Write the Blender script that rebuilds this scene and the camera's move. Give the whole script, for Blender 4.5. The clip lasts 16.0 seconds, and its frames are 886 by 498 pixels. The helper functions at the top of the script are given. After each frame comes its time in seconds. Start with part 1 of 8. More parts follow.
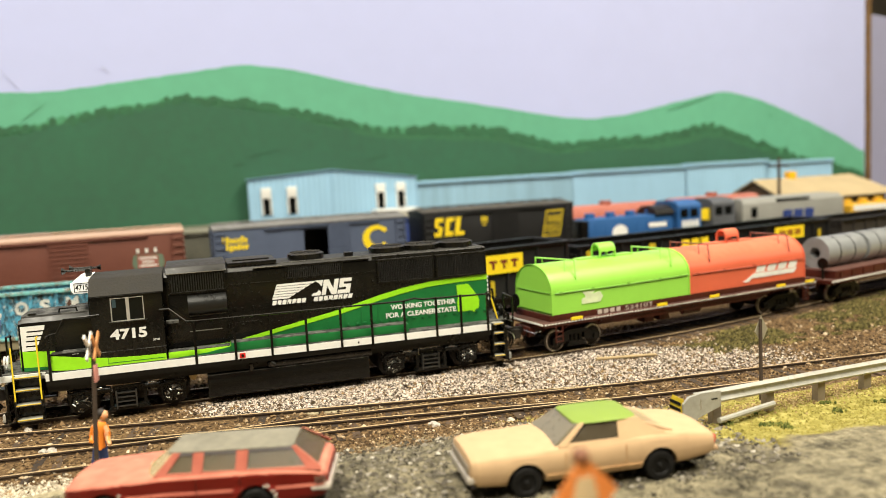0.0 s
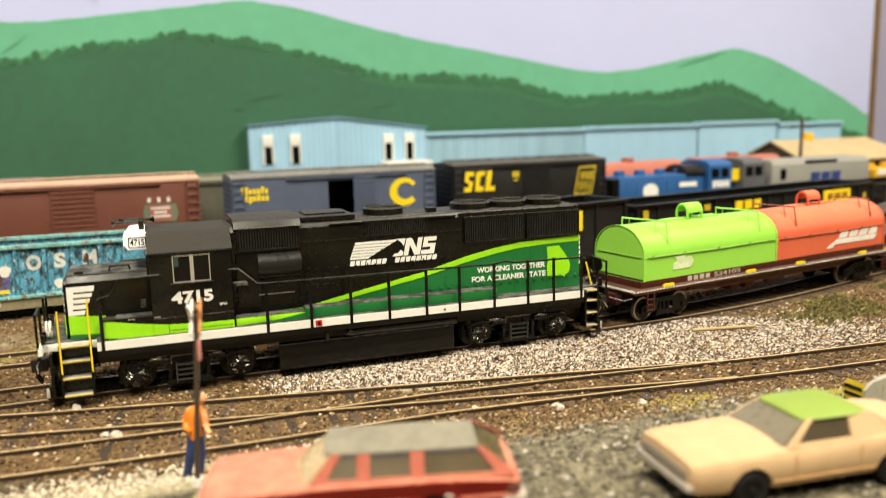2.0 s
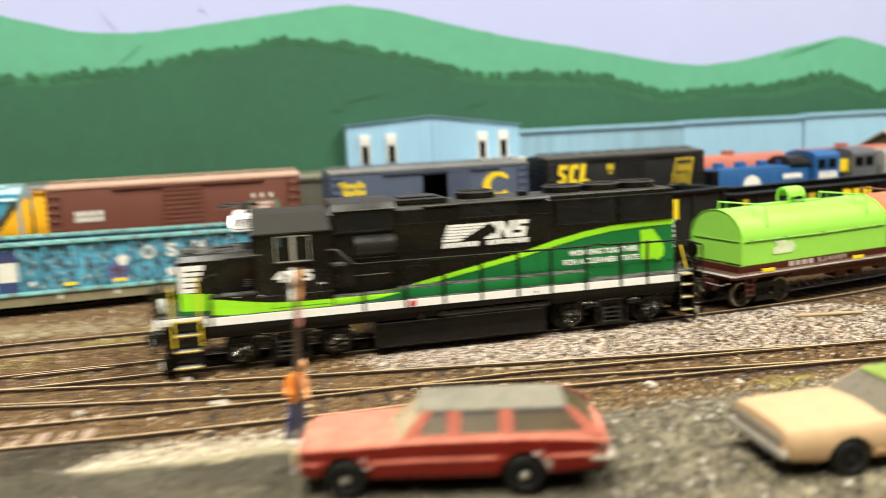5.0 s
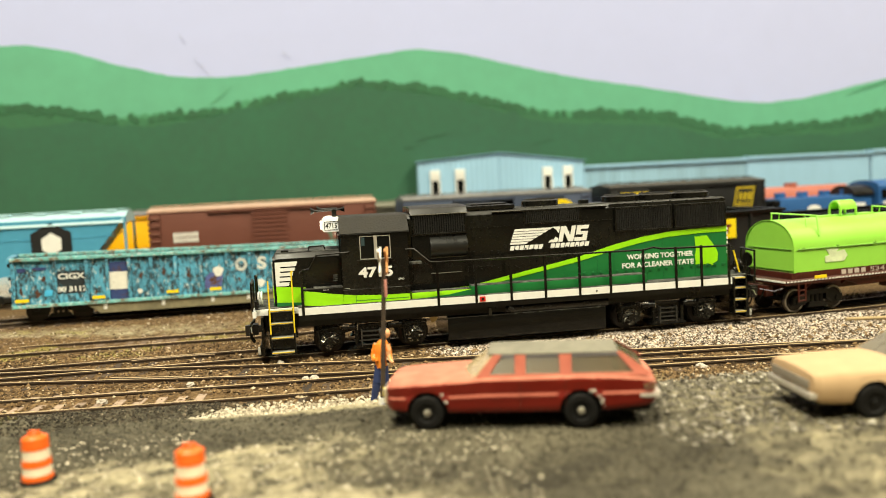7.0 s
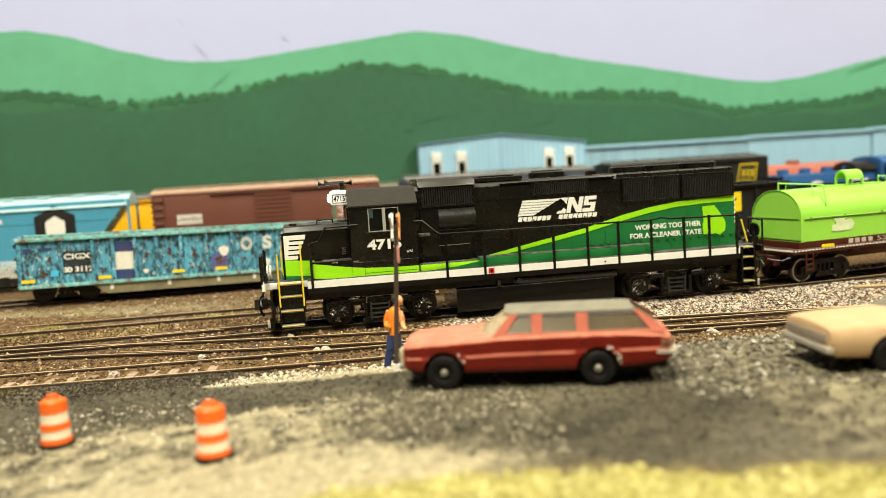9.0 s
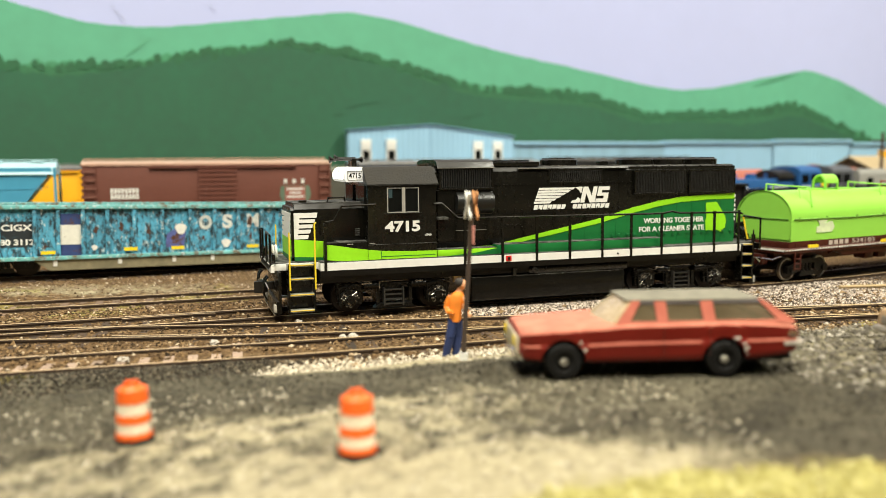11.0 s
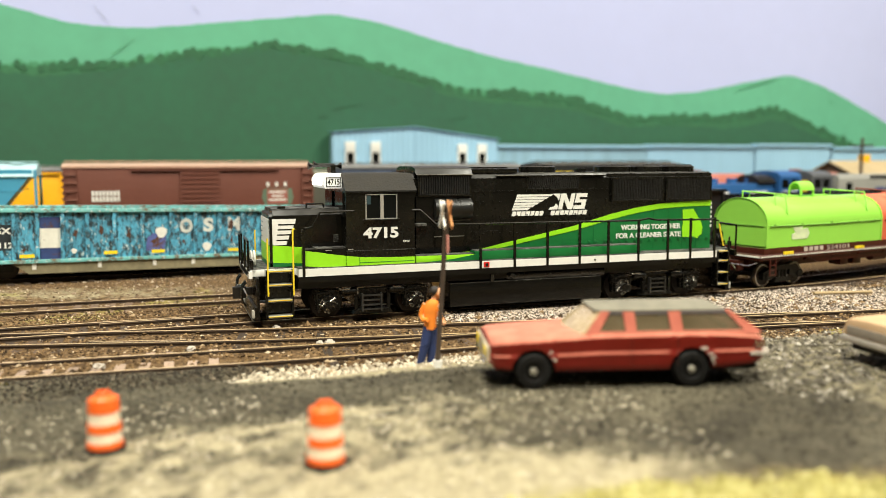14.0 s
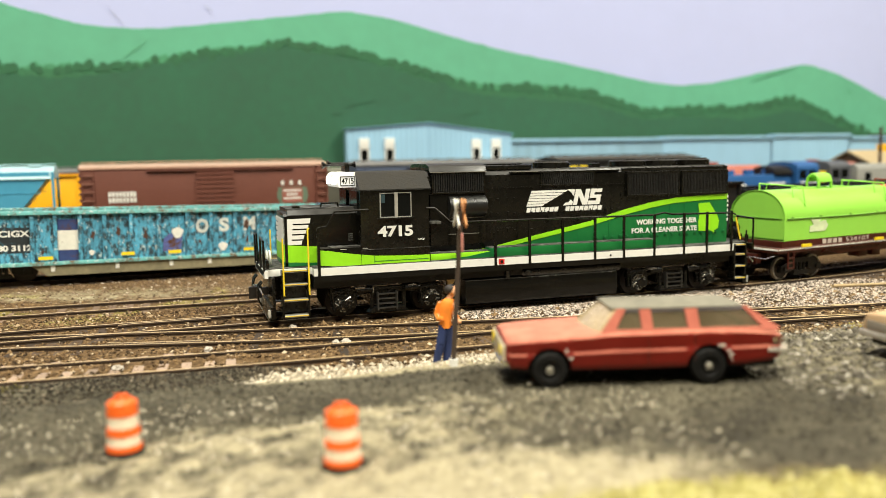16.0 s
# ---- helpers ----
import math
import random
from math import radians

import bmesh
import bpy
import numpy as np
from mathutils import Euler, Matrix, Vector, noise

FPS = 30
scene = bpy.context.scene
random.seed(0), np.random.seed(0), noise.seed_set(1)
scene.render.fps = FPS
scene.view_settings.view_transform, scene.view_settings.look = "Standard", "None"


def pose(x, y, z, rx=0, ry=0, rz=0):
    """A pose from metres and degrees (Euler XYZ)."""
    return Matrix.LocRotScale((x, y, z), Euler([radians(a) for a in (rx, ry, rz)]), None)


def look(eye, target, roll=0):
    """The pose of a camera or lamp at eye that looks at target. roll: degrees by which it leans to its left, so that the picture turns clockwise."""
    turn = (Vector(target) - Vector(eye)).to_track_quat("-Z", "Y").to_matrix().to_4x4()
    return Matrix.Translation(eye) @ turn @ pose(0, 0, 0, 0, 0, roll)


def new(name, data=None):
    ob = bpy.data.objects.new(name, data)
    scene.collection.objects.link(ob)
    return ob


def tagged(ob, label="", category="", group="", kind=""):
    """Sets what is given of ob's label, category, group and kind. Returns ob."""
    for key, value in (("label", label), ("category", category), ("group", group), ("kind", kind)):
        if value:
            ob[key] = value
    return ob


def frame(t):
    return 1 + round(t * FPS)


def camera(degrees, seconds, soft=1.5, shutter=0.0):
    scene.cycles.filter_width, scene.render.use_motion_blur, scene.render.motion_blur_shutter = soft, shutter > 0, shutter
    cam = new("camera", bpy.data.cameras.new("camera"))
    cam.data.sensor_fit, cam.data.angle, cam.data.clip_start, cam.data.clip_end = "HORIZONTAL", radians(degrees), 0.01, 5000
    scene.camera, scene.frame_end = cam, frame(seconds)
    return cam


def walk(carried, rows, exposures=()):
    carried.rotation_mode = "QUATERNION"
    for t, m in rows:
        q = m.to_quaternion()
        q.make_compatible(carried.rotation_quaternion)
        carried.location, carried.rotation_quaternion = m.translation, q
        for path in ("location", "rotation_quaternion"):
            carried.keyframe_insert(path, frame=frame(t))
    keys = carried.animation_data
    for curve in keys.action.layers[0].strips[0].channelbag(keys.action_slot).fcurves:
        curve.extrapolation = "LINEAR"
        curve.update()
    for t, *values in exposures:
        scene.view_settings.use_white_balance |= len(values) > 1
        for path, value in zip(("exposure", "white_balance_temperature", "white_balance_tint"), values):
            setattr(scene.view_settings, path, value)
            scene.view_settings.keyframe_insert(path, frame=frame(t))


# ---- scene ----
# The models are HO scale: every length below is in metres of the full-size railway, and S brings it to the model's true size.
S = 1 / 87.1
LENS = 57.46
PATH = [
    (0.0, (6.589, -26.408, 7.232), (9.502, -16.898, 6.202), -2.96),
    (0.5, (6.326, -26.469, 7.182), (9.270, -16.974, 6.090), -2.94),
    (1.0, (5.197, -25.108, 6.748), (8.336, -15.696, 5.500), -2.61),
    (1.5, (4.459, -23.118, 7.570), (7.809, -13.805, 6.136), -2.15),
    (2.0, (3.402, -22.110, 7.113), (6.811, -12.846, 5.513), -1.37),
    (2.5, (4.003, -20.874, 6.430), (7.449, -11.656, 4.658), -0.50),
    (3.0, (4.271, -20.268, 5.830), (7.710, -11.073, 3.926), 0.07),
    (3.5, (4.195, -20.309, 5.468), (7.612, -11.120, 3.498), -0.03),
    (4.0, (4.438, -20.575, 5.918), (7.680, -11.315, 3.983), -0.91),
    (4.5, (4.608, -20.907, 6.235), (7.467, -11.494, 4.442), -1.86),
    (5.0, (3.352, -22.578, 6.477), (5.639, -12.957, 4.990), -2.65),
    (5.2, (1.836, -23.758, 6.586), (3.917, -14.076, 5.192), -2.74),
    (7.3, (2.750, -25.187, 5.175), (4.246, -15.333, 4.362), -3.08),
    (7.5, (2.782, -25.261, 5.417), (4.272, -15.415, 4.507), -3.39),
    (8.0, (2.587, -25.087, 4.871), (4.074, -15.241, 3.949), -3.55),
    (8.2, (2.499, -25.072, 4.713), (3.992, -15.228, 3.783), -3.58),
    (10.3, (0.677, -24.602, 4.720), (2.986, -14.930, 3.662), -1.77),
    (10.5, (-0.293, -23.993, 5.094), (2.393, -14.424, 3.995), -1.20),
    (11.0, (-1.934, -22.747, 4.436), (1.200, -13.312, 3.362), -0.43),
    (11.5, (-2.038, -22.382, 4.426), (1.311, -13.019, 3.372), -0.02),
    (12.0, (-2.124, -23.333, 5.299), (1.285, -13.990, 4.256), 0.09),
    (12.5, (-1.992, -23.033, 4.776), (1.374, -13.674, 3.742), 0.02),
    (13.0, (-2.287, -23.055, 4.552), (1.041, -13.683, 3.509), -0.05),
    (13.5, (-2.045, -22.987, 4.660), (1.239, -13.600, 3.615), -0.03),
    (14.0, (-1.717, -22.974, 4.644), (1.565, -13.590, 3.568), -0.10),
    (14.5, (-1.641, -22.905, 4.542), (1.637, -13.521, 3.448), -0.22),
    (15.0, (-2.000, -22.839, 4.314), (1.249, -13.447, 3.202), -0.42),
    (15.5, (-1.802, -22.866, 4.663), (1.389, -13.457, 3.534), -0.77),
    (16.0, (-1.687, -22.952, 4.734), (1.411, -13.513, 3.592), -0.95),
]
EXPOSURES = [(0.0, -0.04, 6500, 10), (0.5, -0.03, 6500, 10), (1.0, 0.0, 6950, 9), (1.5, 0.0, 6850, 9), (2.0, 0.0, 6750, 10), (3.0, 0.0, 6450, 10), (3.5, 0.0, 6150, 13), (4.0, 0.02, 6050, 13),
             (5.0, 0.03, 6200, 10), (7.5, -0.02, 7050, 3), (8.0, -0.02, 7050, 3), (10.5, -0.03, 6400, 8), (12.5, 0.0, 6300, 8), (16.0, -0.02, 6350, 8)]
cam = camera(LENS, 16.0, soft=0.5, shutter=0.65)
cam.data.dof.use_dof = True
cam.data.dof.focus_distance = 23.9 * S
cam.data.dof.aperture_fstop = 12.2
walk(cam, [(t, look(Vector(e) * S, Vector(g) * S, r)) for t, e, g, r in PATH], EXPOSURES)

# ---- light ----
world = bpy.data.worlds.new("room_air")
scene.world = world
world.use_nodes = True
world.node_tree.nodes["Background"].inputs["Color"].default_value = (1.0, 0.93, 0.80, 1)
world.node_tree.nodes["Background"].inputs["Strength"].default_value = 0.45


def ceiling_lamp(x, y, z, sx, sy, watts, colour):
    data = bpy.data.lights.new("ceiling_light", "AREA")
    data.shape, data.size, data.size_y, data.energy, data.color = "RECTANGLE", sx, sy, watts, colour
    ob = new("ceiling_light", data)
    ob.location = (x, y, z)
    return ob


ceiling_lamp(-0.25, -0.50, 1.0, 0.30, 0.9, 27.0, (1.0, 0.94, 0.78))
ceiling_lamp(0.75, -0.45, 1.0, 0.30, 0.9, 27.0, (1.0, 0.94, 0.78))


# ---- building blocks ----
def lin(r, g, b):
    return tuple(((c / 255) / 12.92 if c / 255 <= 0.04045 else ((c / 255 + 0.055) / 1.055) ** 2.4) for c in (r, g, b))


def node(tree, kind, **values):
    n = tree.nodes.new(kind)
    for key, value in values.items():
        n.inputs[key.replace("_", " ")].default_value = value
    return n


def mat(name, base, rough=0.5, metal=0.0, var=0.2, grain=6.0, bump=0.15, dust=0.0, top_tint=(0.42, 0.36, 0.28), spec=0.5,
        rust=0.0, rust_colour=(0.09, 0.035, 0.018), stretch=1.0, each=0.0, rust_scale=2.2, chips=0.0, chip_colour=(0.55, 0.62, 0.62)):
    """Paint or plastic with two scales of variation; dust blends a second colour into faces that look up, rust comes in
    patches.
    """
    m = bpy.data.materials.new(name)
    m.use_nodes = True
    t = m.node_tree
    b = t.nodes["Principled BSDF"]
    link = t.links.new
    co = t.nodes.new("ShaderNodeTexCoord")
    mp = t.nodes.new("ShaderNodeMapping")
    mp.inputs["Scale"].default_value = (1, 1, stretch)
    link(co.outputs["Object"], mp.inputs["Vector"])
    fine = node(t, "ShaderNodeTexNoise", Scale=grain / S, Detail=4.0)
    wide = node(t, "ShaderNodeTexNoise", Scale=grain * 0.12 / S, Detail=3.0)
    for n in (fine, wide):
        link(mp.outputs["Vector"], n.inputs["Vector"])
    add = t.nodes.new("ShaderNodeMath")
    add.operation = "ADD"
    link(fine.outputs["Fac"], add.inputs[0])
    link(wide.outputs["Fac"], add.inputs[1])
    rng = node(t, "ShaderNodeMapRange", From_Min=0.55, From_Max=1.45, To_Min=1 - var, To_Max=1 + var)
    link(add.outputs[0], rng.inputs["Value"])
    value = rng.outputs["Result"]
    if each:
        info = t.nodes.new("ShaderNodeObjectInfo")
        er = node(t, "ShaderNodeMapRange", To_Min=1 - each, To_Max=1 + each)
        link(info.outputs["Random"], er.inputs["Value"])
        mul = t.nodes.new("ShaderNodeMath")
        mul.operation = "MULTIPLY"
        link(value, mul.inputs[0])
        link(er.outputs["Result"], mul.inputs[1])
        value = mul.outputs[0]
    tint = t.nodes.new("ShaderNodeVectorMath")
    tint.operation = "SCALE"
    tint.inputs[0].default_value = base
    link(value, tint.inputs["Scale"])
    colour = tint.outputs[0]

    def over(colour, fac, top):
        mix = t.nodes.new("ShaderNodeMix")
        mix.data_type = "RGBA"
        mix.inputs["B"].default_value = (*top, 1)
        link(fac, mix.inputs["Factor"])
        link(colour, mix.inputs["A"])
        return mix.outputs["Result"]

    if rust:
        rn = node(t, "ShaderNodeTexNoise", Scale=rust_scale / S, Detail=6.0, Roughness=0.7)
        link(mp.outputs["Vector"], rn.inputs["Vector"])
        rr = node(t, "ShaderNodeMapRange", From_Min=0.66 - 0.3 * rust, From_Max=0.76 - 0.25 * rust)
        link(rn.outputs["Fac"], rr.inputs["Value"])
        colour = over(colour, rr.outputs["Result"], rust_colour)
    if chips:
        cn = node(t, "ShaderNodeTexNoise", Scale=7.0 / S, Detail=5.0, Roughness=0.75)
        link(mp.outputs["Vector"], cn.inputs["Vector"])
        cr = node(t, "ShaderNodeMapRange", From_Min=0.66 - 0.2 * chips, From_Max=0.72 - 0.18 * chips)
        link(cn.outputs["Fac"], cr.inputs["Value"])
        colour = over(colour, cr.outputs["Result"], chip_colour)
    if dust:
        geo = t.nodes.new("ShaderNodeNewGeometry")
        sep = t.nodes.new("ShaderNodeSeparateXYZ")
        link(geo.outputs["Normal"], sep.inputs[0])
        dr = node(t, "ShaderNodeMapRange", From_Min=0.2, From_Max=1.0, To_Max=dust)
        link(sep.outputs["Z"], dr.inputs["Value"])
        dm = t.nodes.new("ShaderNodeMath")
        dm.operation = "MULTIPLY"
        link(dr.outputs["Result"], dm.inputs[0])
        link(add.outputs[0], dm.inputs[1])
        colour = over(colour, dm.outputs[0], top_tint)
    link(colour, b.inputs["Base Color"])
    b.inputs["Metallic"].default_value = metal
    b.inputs["Specular IOR Level"].default_value = spec
    rg = node(t, "ShaderNodeMapRange", From_Min=0.6, From_Max=1.4, To_Min=max(0.03, rough - 0.1), To_Max=min(1, rough + 0.1))
    link(add.outputs[0], rg.inputs["Value"])
    gloss = rg.outputs["Result"]
    if dust:
        dull = t.nodes.new("ShaderNodeMath")
        dull.operation, dull.use_clamp = "MULTIPLY_ADD", True
        link(dm.outputs[0], dull.inputs[0])
        dull.inputs[1].default_value = 7.0
        link(gloss, dull.inputs[2])
        gloss = dull.outputs[0]
    link(gloss, b.inputs["Roughness"])
    if bump:
        bp = node(t, "ShaderNodeBump", Strength=bump, Distance=0.05 * S)
        link(fine.outputs["Fac"], bp.inputs["Height"])
        link(bp.outputs["Normal"], b.inputs["Normal"])
    return m


def box(bm, x0, x1, y0, y1, z0, z1, bev=0.0):
    m = Matrix.LocRotScale(((x0 + x1) / 2, (y0 + y1) / 2, (z0 + z1) / 2), None, (abs(x1 - x0), abs(y1 - y0), abs(z1 - z0)))
    made = bmesh.ops.create_cube(bm, size=1.0, matrix=m)["verts"]
    if bev:
        edges = {e for v in made for e in v.link_edges}
        bmesh.ops.bevel(bm, geom=list(edges), offset=bev, segments=2, affect="EDGES", profile=0.6)
    return bm


def cyl(bm, p0, p1, r, seg=12, r2=None):
    p0, p1 = Vector(p0), Vector(p1)
    d = p1 - p0
    turn = d.to_track_quat("Z", "Y").to_matrix().to_4x4()
    m = Matrix.Translation((p0 + p1) / 2) @ turn
    bmesh.ops.create_cone(bm, cap_ends=True, segments=seg, radius1=r, radius2=r if r2 is None else r2, depth=d.length, matrix=m)
    return bm


def tube(bm, pts, r, seg=6):
    """A bent rod: one skin with mitred corners."""
    pts = [Vector(p) for p in pts]
    runs = [(b - a).normalized() for a, b in zip(pts, pts[1:])]
    side = runs[0].orthogonal().normalized()
    rings = []
    for i, p in enumerate(pts):
        a, b = runs[max(i - 1, 0)], runs[min(i, len(runs) - 1)]
        axis = (a + b).normalized() if (a + b).length > 0.2 else a
        if i:
            side = (side - a * side.dot(a)).normalized()
        up = a.cross(side)
        ring = []
        for k in range(seg):
            o = (side * math.cos(2 * math.pi * k / seg) + up * math.sin(2 * math.pi * k / seg)) * r
            ring.append(p + o - a * (o.dot(axis) / max(0.35, a.dot(axis))))
        rings.append(ring)
    loft(bm, rings)
    return bm


def prism(bm, poly, axis, a, b):
    """A flat outline drawn out along an axis: (y, z) along x, (x, z) along y, (x, y) along z."""
    def at(p, q):
        return {"x": (q, p[0], p[1]), "y": (p[0], q, p[1]), "z": (p[0], p[1], q)}[axis]
    lo, hi = [bm.verts.new(at(p, a)) for p in poly], [bm.verts.new(at(p, b)) for p in poly]
    n = len(poly)
    bm.faces.new(lo)
    bm.faces.new(hi[::-1])
    for i in range(n):
        bm.faces.new((lo[i], hi[i], hi[(i + 1) % n], lo[(i + 1) % n]))
    return bm


def arc(cx, cz, rx, rz, a0, a1, n):
    return [(cx + rx * math.cos(radians(a0 + (a1 - a0) * i / n)), cz + rz * math.sin(radians(a0 + (a1 - a0) * i / n))) for i in range(n + 1)]


def loft(bm, rings, caps=True):
    rows = [[bm.verts.new(p) for p in ring] for ring in rings]
    n = len(rows[0])
    for a, b in zip(rows, rows[1:]):
        for i in range(n):
            bm.faces.new((a[i], a[(i + 1) % n], b[(i + 1) % n], b[i]))
    if caps:
        bm.faces.new(rows[0][::-1])
        bm.faces.new(rows[-1])
    return bm


def B():
    return bmesh.new()


def soften(bm, width, angle=25, segments=2):
    """Rounds the sharp edges of a shape, so that they catch the light."""
    bm.normal_update()
    edges = [e for e in bm.edges if len(e.link_faces) == 2 and e.calc_face_angle(0) > radians(angle)]
    bmesh.ops.bevel(bm, geom=edges, offset=width, segments=segments, affect="EDGES", profile=0.6, clamp_overlap=True)
    return bm


def mesh_of(name, bm, material, smooth=40):
    bmesh.ops.recalc_face_normals(bm, faces=bm.faces)
    bmesh.ops.scale(bm, vec=(S, S, S), verts=bm.verts)
    me = bpy.data.meshes.new(name)
    bm.to_mesh(me)
    bm.free()
    me.materials.append(material)
    if smooth:
        me.shade_smooth()
        me.set_sharp_from_angle(angle=radians(smooth))
    return me


def part(name, bm, material, parent, label="", smooth=40):
    ob = new(name, mesh_of(name, bm, material, smooth))
    ob.parent = parent
    return tagged(ob, label)


def part_each(name, bm, material, parent, label="", smooth=40):
    """Every loose piece of a bmesh becomes a part of its own."""
    seen, made = set(), []
    bm.verts.index_update()
    for v in list(bm.verts):
        if v.index in seen:
            continue
        stack, island = [v], []
        seen.add(v.index)
        while stack:
            q = stack.pop()
            island.append(q)
            for e in q.link_edges:
                o = e.other_vert(q)
                if o.index not in seen:
                    seen.add(o.index)
                    stack.append(o)
        one, table = B(), {}
        for q in island:
            table[q.index] = one.verts.new(q.co)
        for f in {f for q in island for f in q.link_faces}:
            one.faces.new([table[q.index] for q in f.verts])
        made.append(part(name, one, material, parent, label, smooth))
    bm.free()
    return made


def thing(name, label, category, x=0, y=0, z=0, rz=0, group="", kind=""):
    ob = new(name)
    ob.empty_display_size = 0.01
    ob.matrix_basis = pose(x * S, y * S, z * S, 0, 0, rz)
    return tagged(ob, label, category, group, kind)


def solid(name, bm, material, label, category, x=0, y=0, z=0, rz=0, group="", kind="", smooth=40):
    ob = new(name, mesh_of(name, bm, material, smooth))
    ob.matrix_basis = pose(x * S, y * S, z * S, 0, 0, rz)
    return tagged(ob, label, category, group, kind)


def lettering(name, words, width, height, material, parent, x, y, z, label="", lean=0.0, rx=90, rz=0, bold=0.0):
    """Raised writing that faces -y, its lower left corner at (x, y, z)."""
    cu = bpy.data.curves.new(name, "FONT")
    cu.body, cu.extrude, cu.offset, cu.shear = words, 0.01, bold, lean
    tmp = bpy.data.objects.new(name, cu)
    scene.collection.objects.link(tmp)
    me = bpy.data.meshes.new_from_object(tmp)
    bpy.data.objects.remove(tmp)
    bpy.data.curves.remove(cu)
    xs, ys = [v.co.x for v in me.vertices], [v.co.y for v in me.vertices]
    lo, hi, bot, top = min(xs), max(xs), min(ys), max(ys)
    turn = Matrix.Translation((x * S, y * S, z * S)) @ pose(0, 0, 0, rx, 0, rz)
    for v in me.vertices:
        v.co = turn @ Vector(((v.co.x - lo) / (hi - lo) * width * S, (v.co.y - bot) / (top - bot) * height * S, v.co.z * S))
    me.materials.clear()
    me.materials.append(material)
    ob = new(name, me)
    ob.parent = parent
    return tagged(ob, label)


def slab(name, polys, y0, y1, material, parent, label=""):
    """Thin painted shapes on a side, each an outline of (x, z)."""
    for p in polys:
        ob = part(name, prism(B(), p, "y", y0, y1), material, parent, label, 0)
    return ob


def quad(x0, x1, z0, z1, lean=0.0):
    d = lean * (z1 - z0)
    return [(x0, z0), (x1, z0), (x1 + d, z1), (x0 + d, z1)]


def smoothstep(a, b, x):
    u = np.clip((x - a) / (b - a), 0, 1)
    return u * u * (3 - 2 * u)


# ---- materials ----
M_BLACK = mat("loco_black", (0.0040, 0.0037, 0.0026), 0.25, var=0.3, grain=7, bump=0.04, dust=0.05, spec=0.45)
M_UNDER = mat("underframe_black", (0.0045, 0.0040, 0.0030), 0.33, var=0.4, grain=8, dust=0.008, spec=0.36)
M_GLOSSROOF = mat("cab_roof_black", (0.010, 0.0095, 0.008), 0.5, var=0.7, grain=16, bump=0.6, dust=0.05, spec=0.35)
M_WHITE = mat("white_paint", (0.80, 0.79, 0.74), 0.45, var=0.06)
M_LIME = mat("lime_paint", lin(150, 222, 30), 0.4, var=0.07)
M_DGREEN = mat("green_paint", lin(20, 108, 50), 0.42, var=0.12)
M_YELLOW = mat("yellow_paint", lin(236, 206, 44), 0.5, var=0.1)
M_SILVER = mat("window_metal", (0.62, 0.6, 0.56), 0.35, metal=0.6, var=0.1)
M_STEEL = mat("worn_steel", (0.62, 0.56, 0.48), 0.28, metal=0.9, var=0.3)
M_GRIT = mat("nonskid_grey", (0.12, 0.118, 0.105), 0.9, var=0.5, grain=16, bump=0.8, rust=0.8, rust_colour=(0.02, 0.019, 0.017))
M_RED = mat("signal_red", lin(215, 35, 30), 0.4, var=0.1)
M_GLASSDARK = mat("dark_cab_glass", (0.006, 0.0065, 0.006), 0.12, var=0.2, bump=0.0, spec=0.12)
M_WHEEL = mat("wheel_dark", (0.03, 0.024, 0.02), 0.55, metal=0.2, var=0.5, grain=9)
M_BRIGHTWHEEL = mat("bright_wheel_tread", (0.5, 0.48, 0.45), 0.3, metal=1.0, var=0.3)
M_RAILSIDE = mat("rail_rust", (0.052, 0.031, 0.017), 0.75, var=0.5, grain=6)
M_RAILTOP = mat("rail_worn_top", (0.66, 0.47, 0.25), 0.36, metal=0.4, var=0.3, grain=4)
M_TIE = mat("tie_wood", (0.058, 0.036, 0.021), 0.9, var=0.5, grain=6, each=0.5)
M_TIEMID = mat("tie_wood_dusty", (0.17, 0.112, 0.072), 0.9, var=0.4, grain=6, each=0.4)
M_TIEPALE = mat("tie_wood_pale", (0.31, 0.222, 0.16), 0.85, var=0.3, grain=6, each=0.3)
# upward faces blend to a paler brown
M_OXIDE = mat("freight_car_brown", lin(104, 58, 44), 0.6, var=0.12, grain=4, dust=0.3, top_tint=(0.5, 0.34, 0.27))
M_OXIDEROOF = mat("brown_roof_walk", lin(190, 150, 128), 0.7, var=0.2, dust=0.4)
M_CBLUE = mat("slate_blue_paint", lin(78, 88, 110), 0.55, var=0.12, grain=4)
M_GALV = mat("galvanised_roof", (0.20, 0.20, 0.20), 0.5, metal=0.3, var=0.5, dust=0.12, grain=3)
M_SBLACK = mat("boxcar_black", (0.007, 0.007, 0.007), 0.55, var=0.4, grain=4)
M_SYEL = mat("lettering_yellow", lin(235, 205, 30), 0.5, var=0.1)
M_SYELDIRTY = mat("lettering_yellow_faded", lin(190, 165, 25), 0.6, var=0.25)
M_TEAL = mat("weathered_teal", lin(80, 156, 186), 0.7, var=0.4, grain=9, rust=0.71, rust_colour=(0.022, 0.042, 0.052), stretch=0.55, bump=0.3, rust_scale=6.0, chips=0.42)
M_TEALEDGE = mat("weathered_teal_edge", lin(112, 180, 178), 0.75, var=0.3, grain=5, rust=0.58, rust_colour=(0.16, 0.12, 0.07), rust_scale=3.0, chips=0.5)
M_TEALIN = mat("gondola_inside", (0.10, 0.075, 0.055), 0.85, var=0.4)
# upward faces blend to a paler blue
M_HOPBLUE = mat("hopper_sky_blue", lin(70, 148, 180), 0.55, var=0.08, grain=3, dust=0.5, top_tint=lin(150, 200, 215))
M_HOPLITE = mat("hopper_pale_blue", lin(170, 202, 208), 0.6, var=0.12)
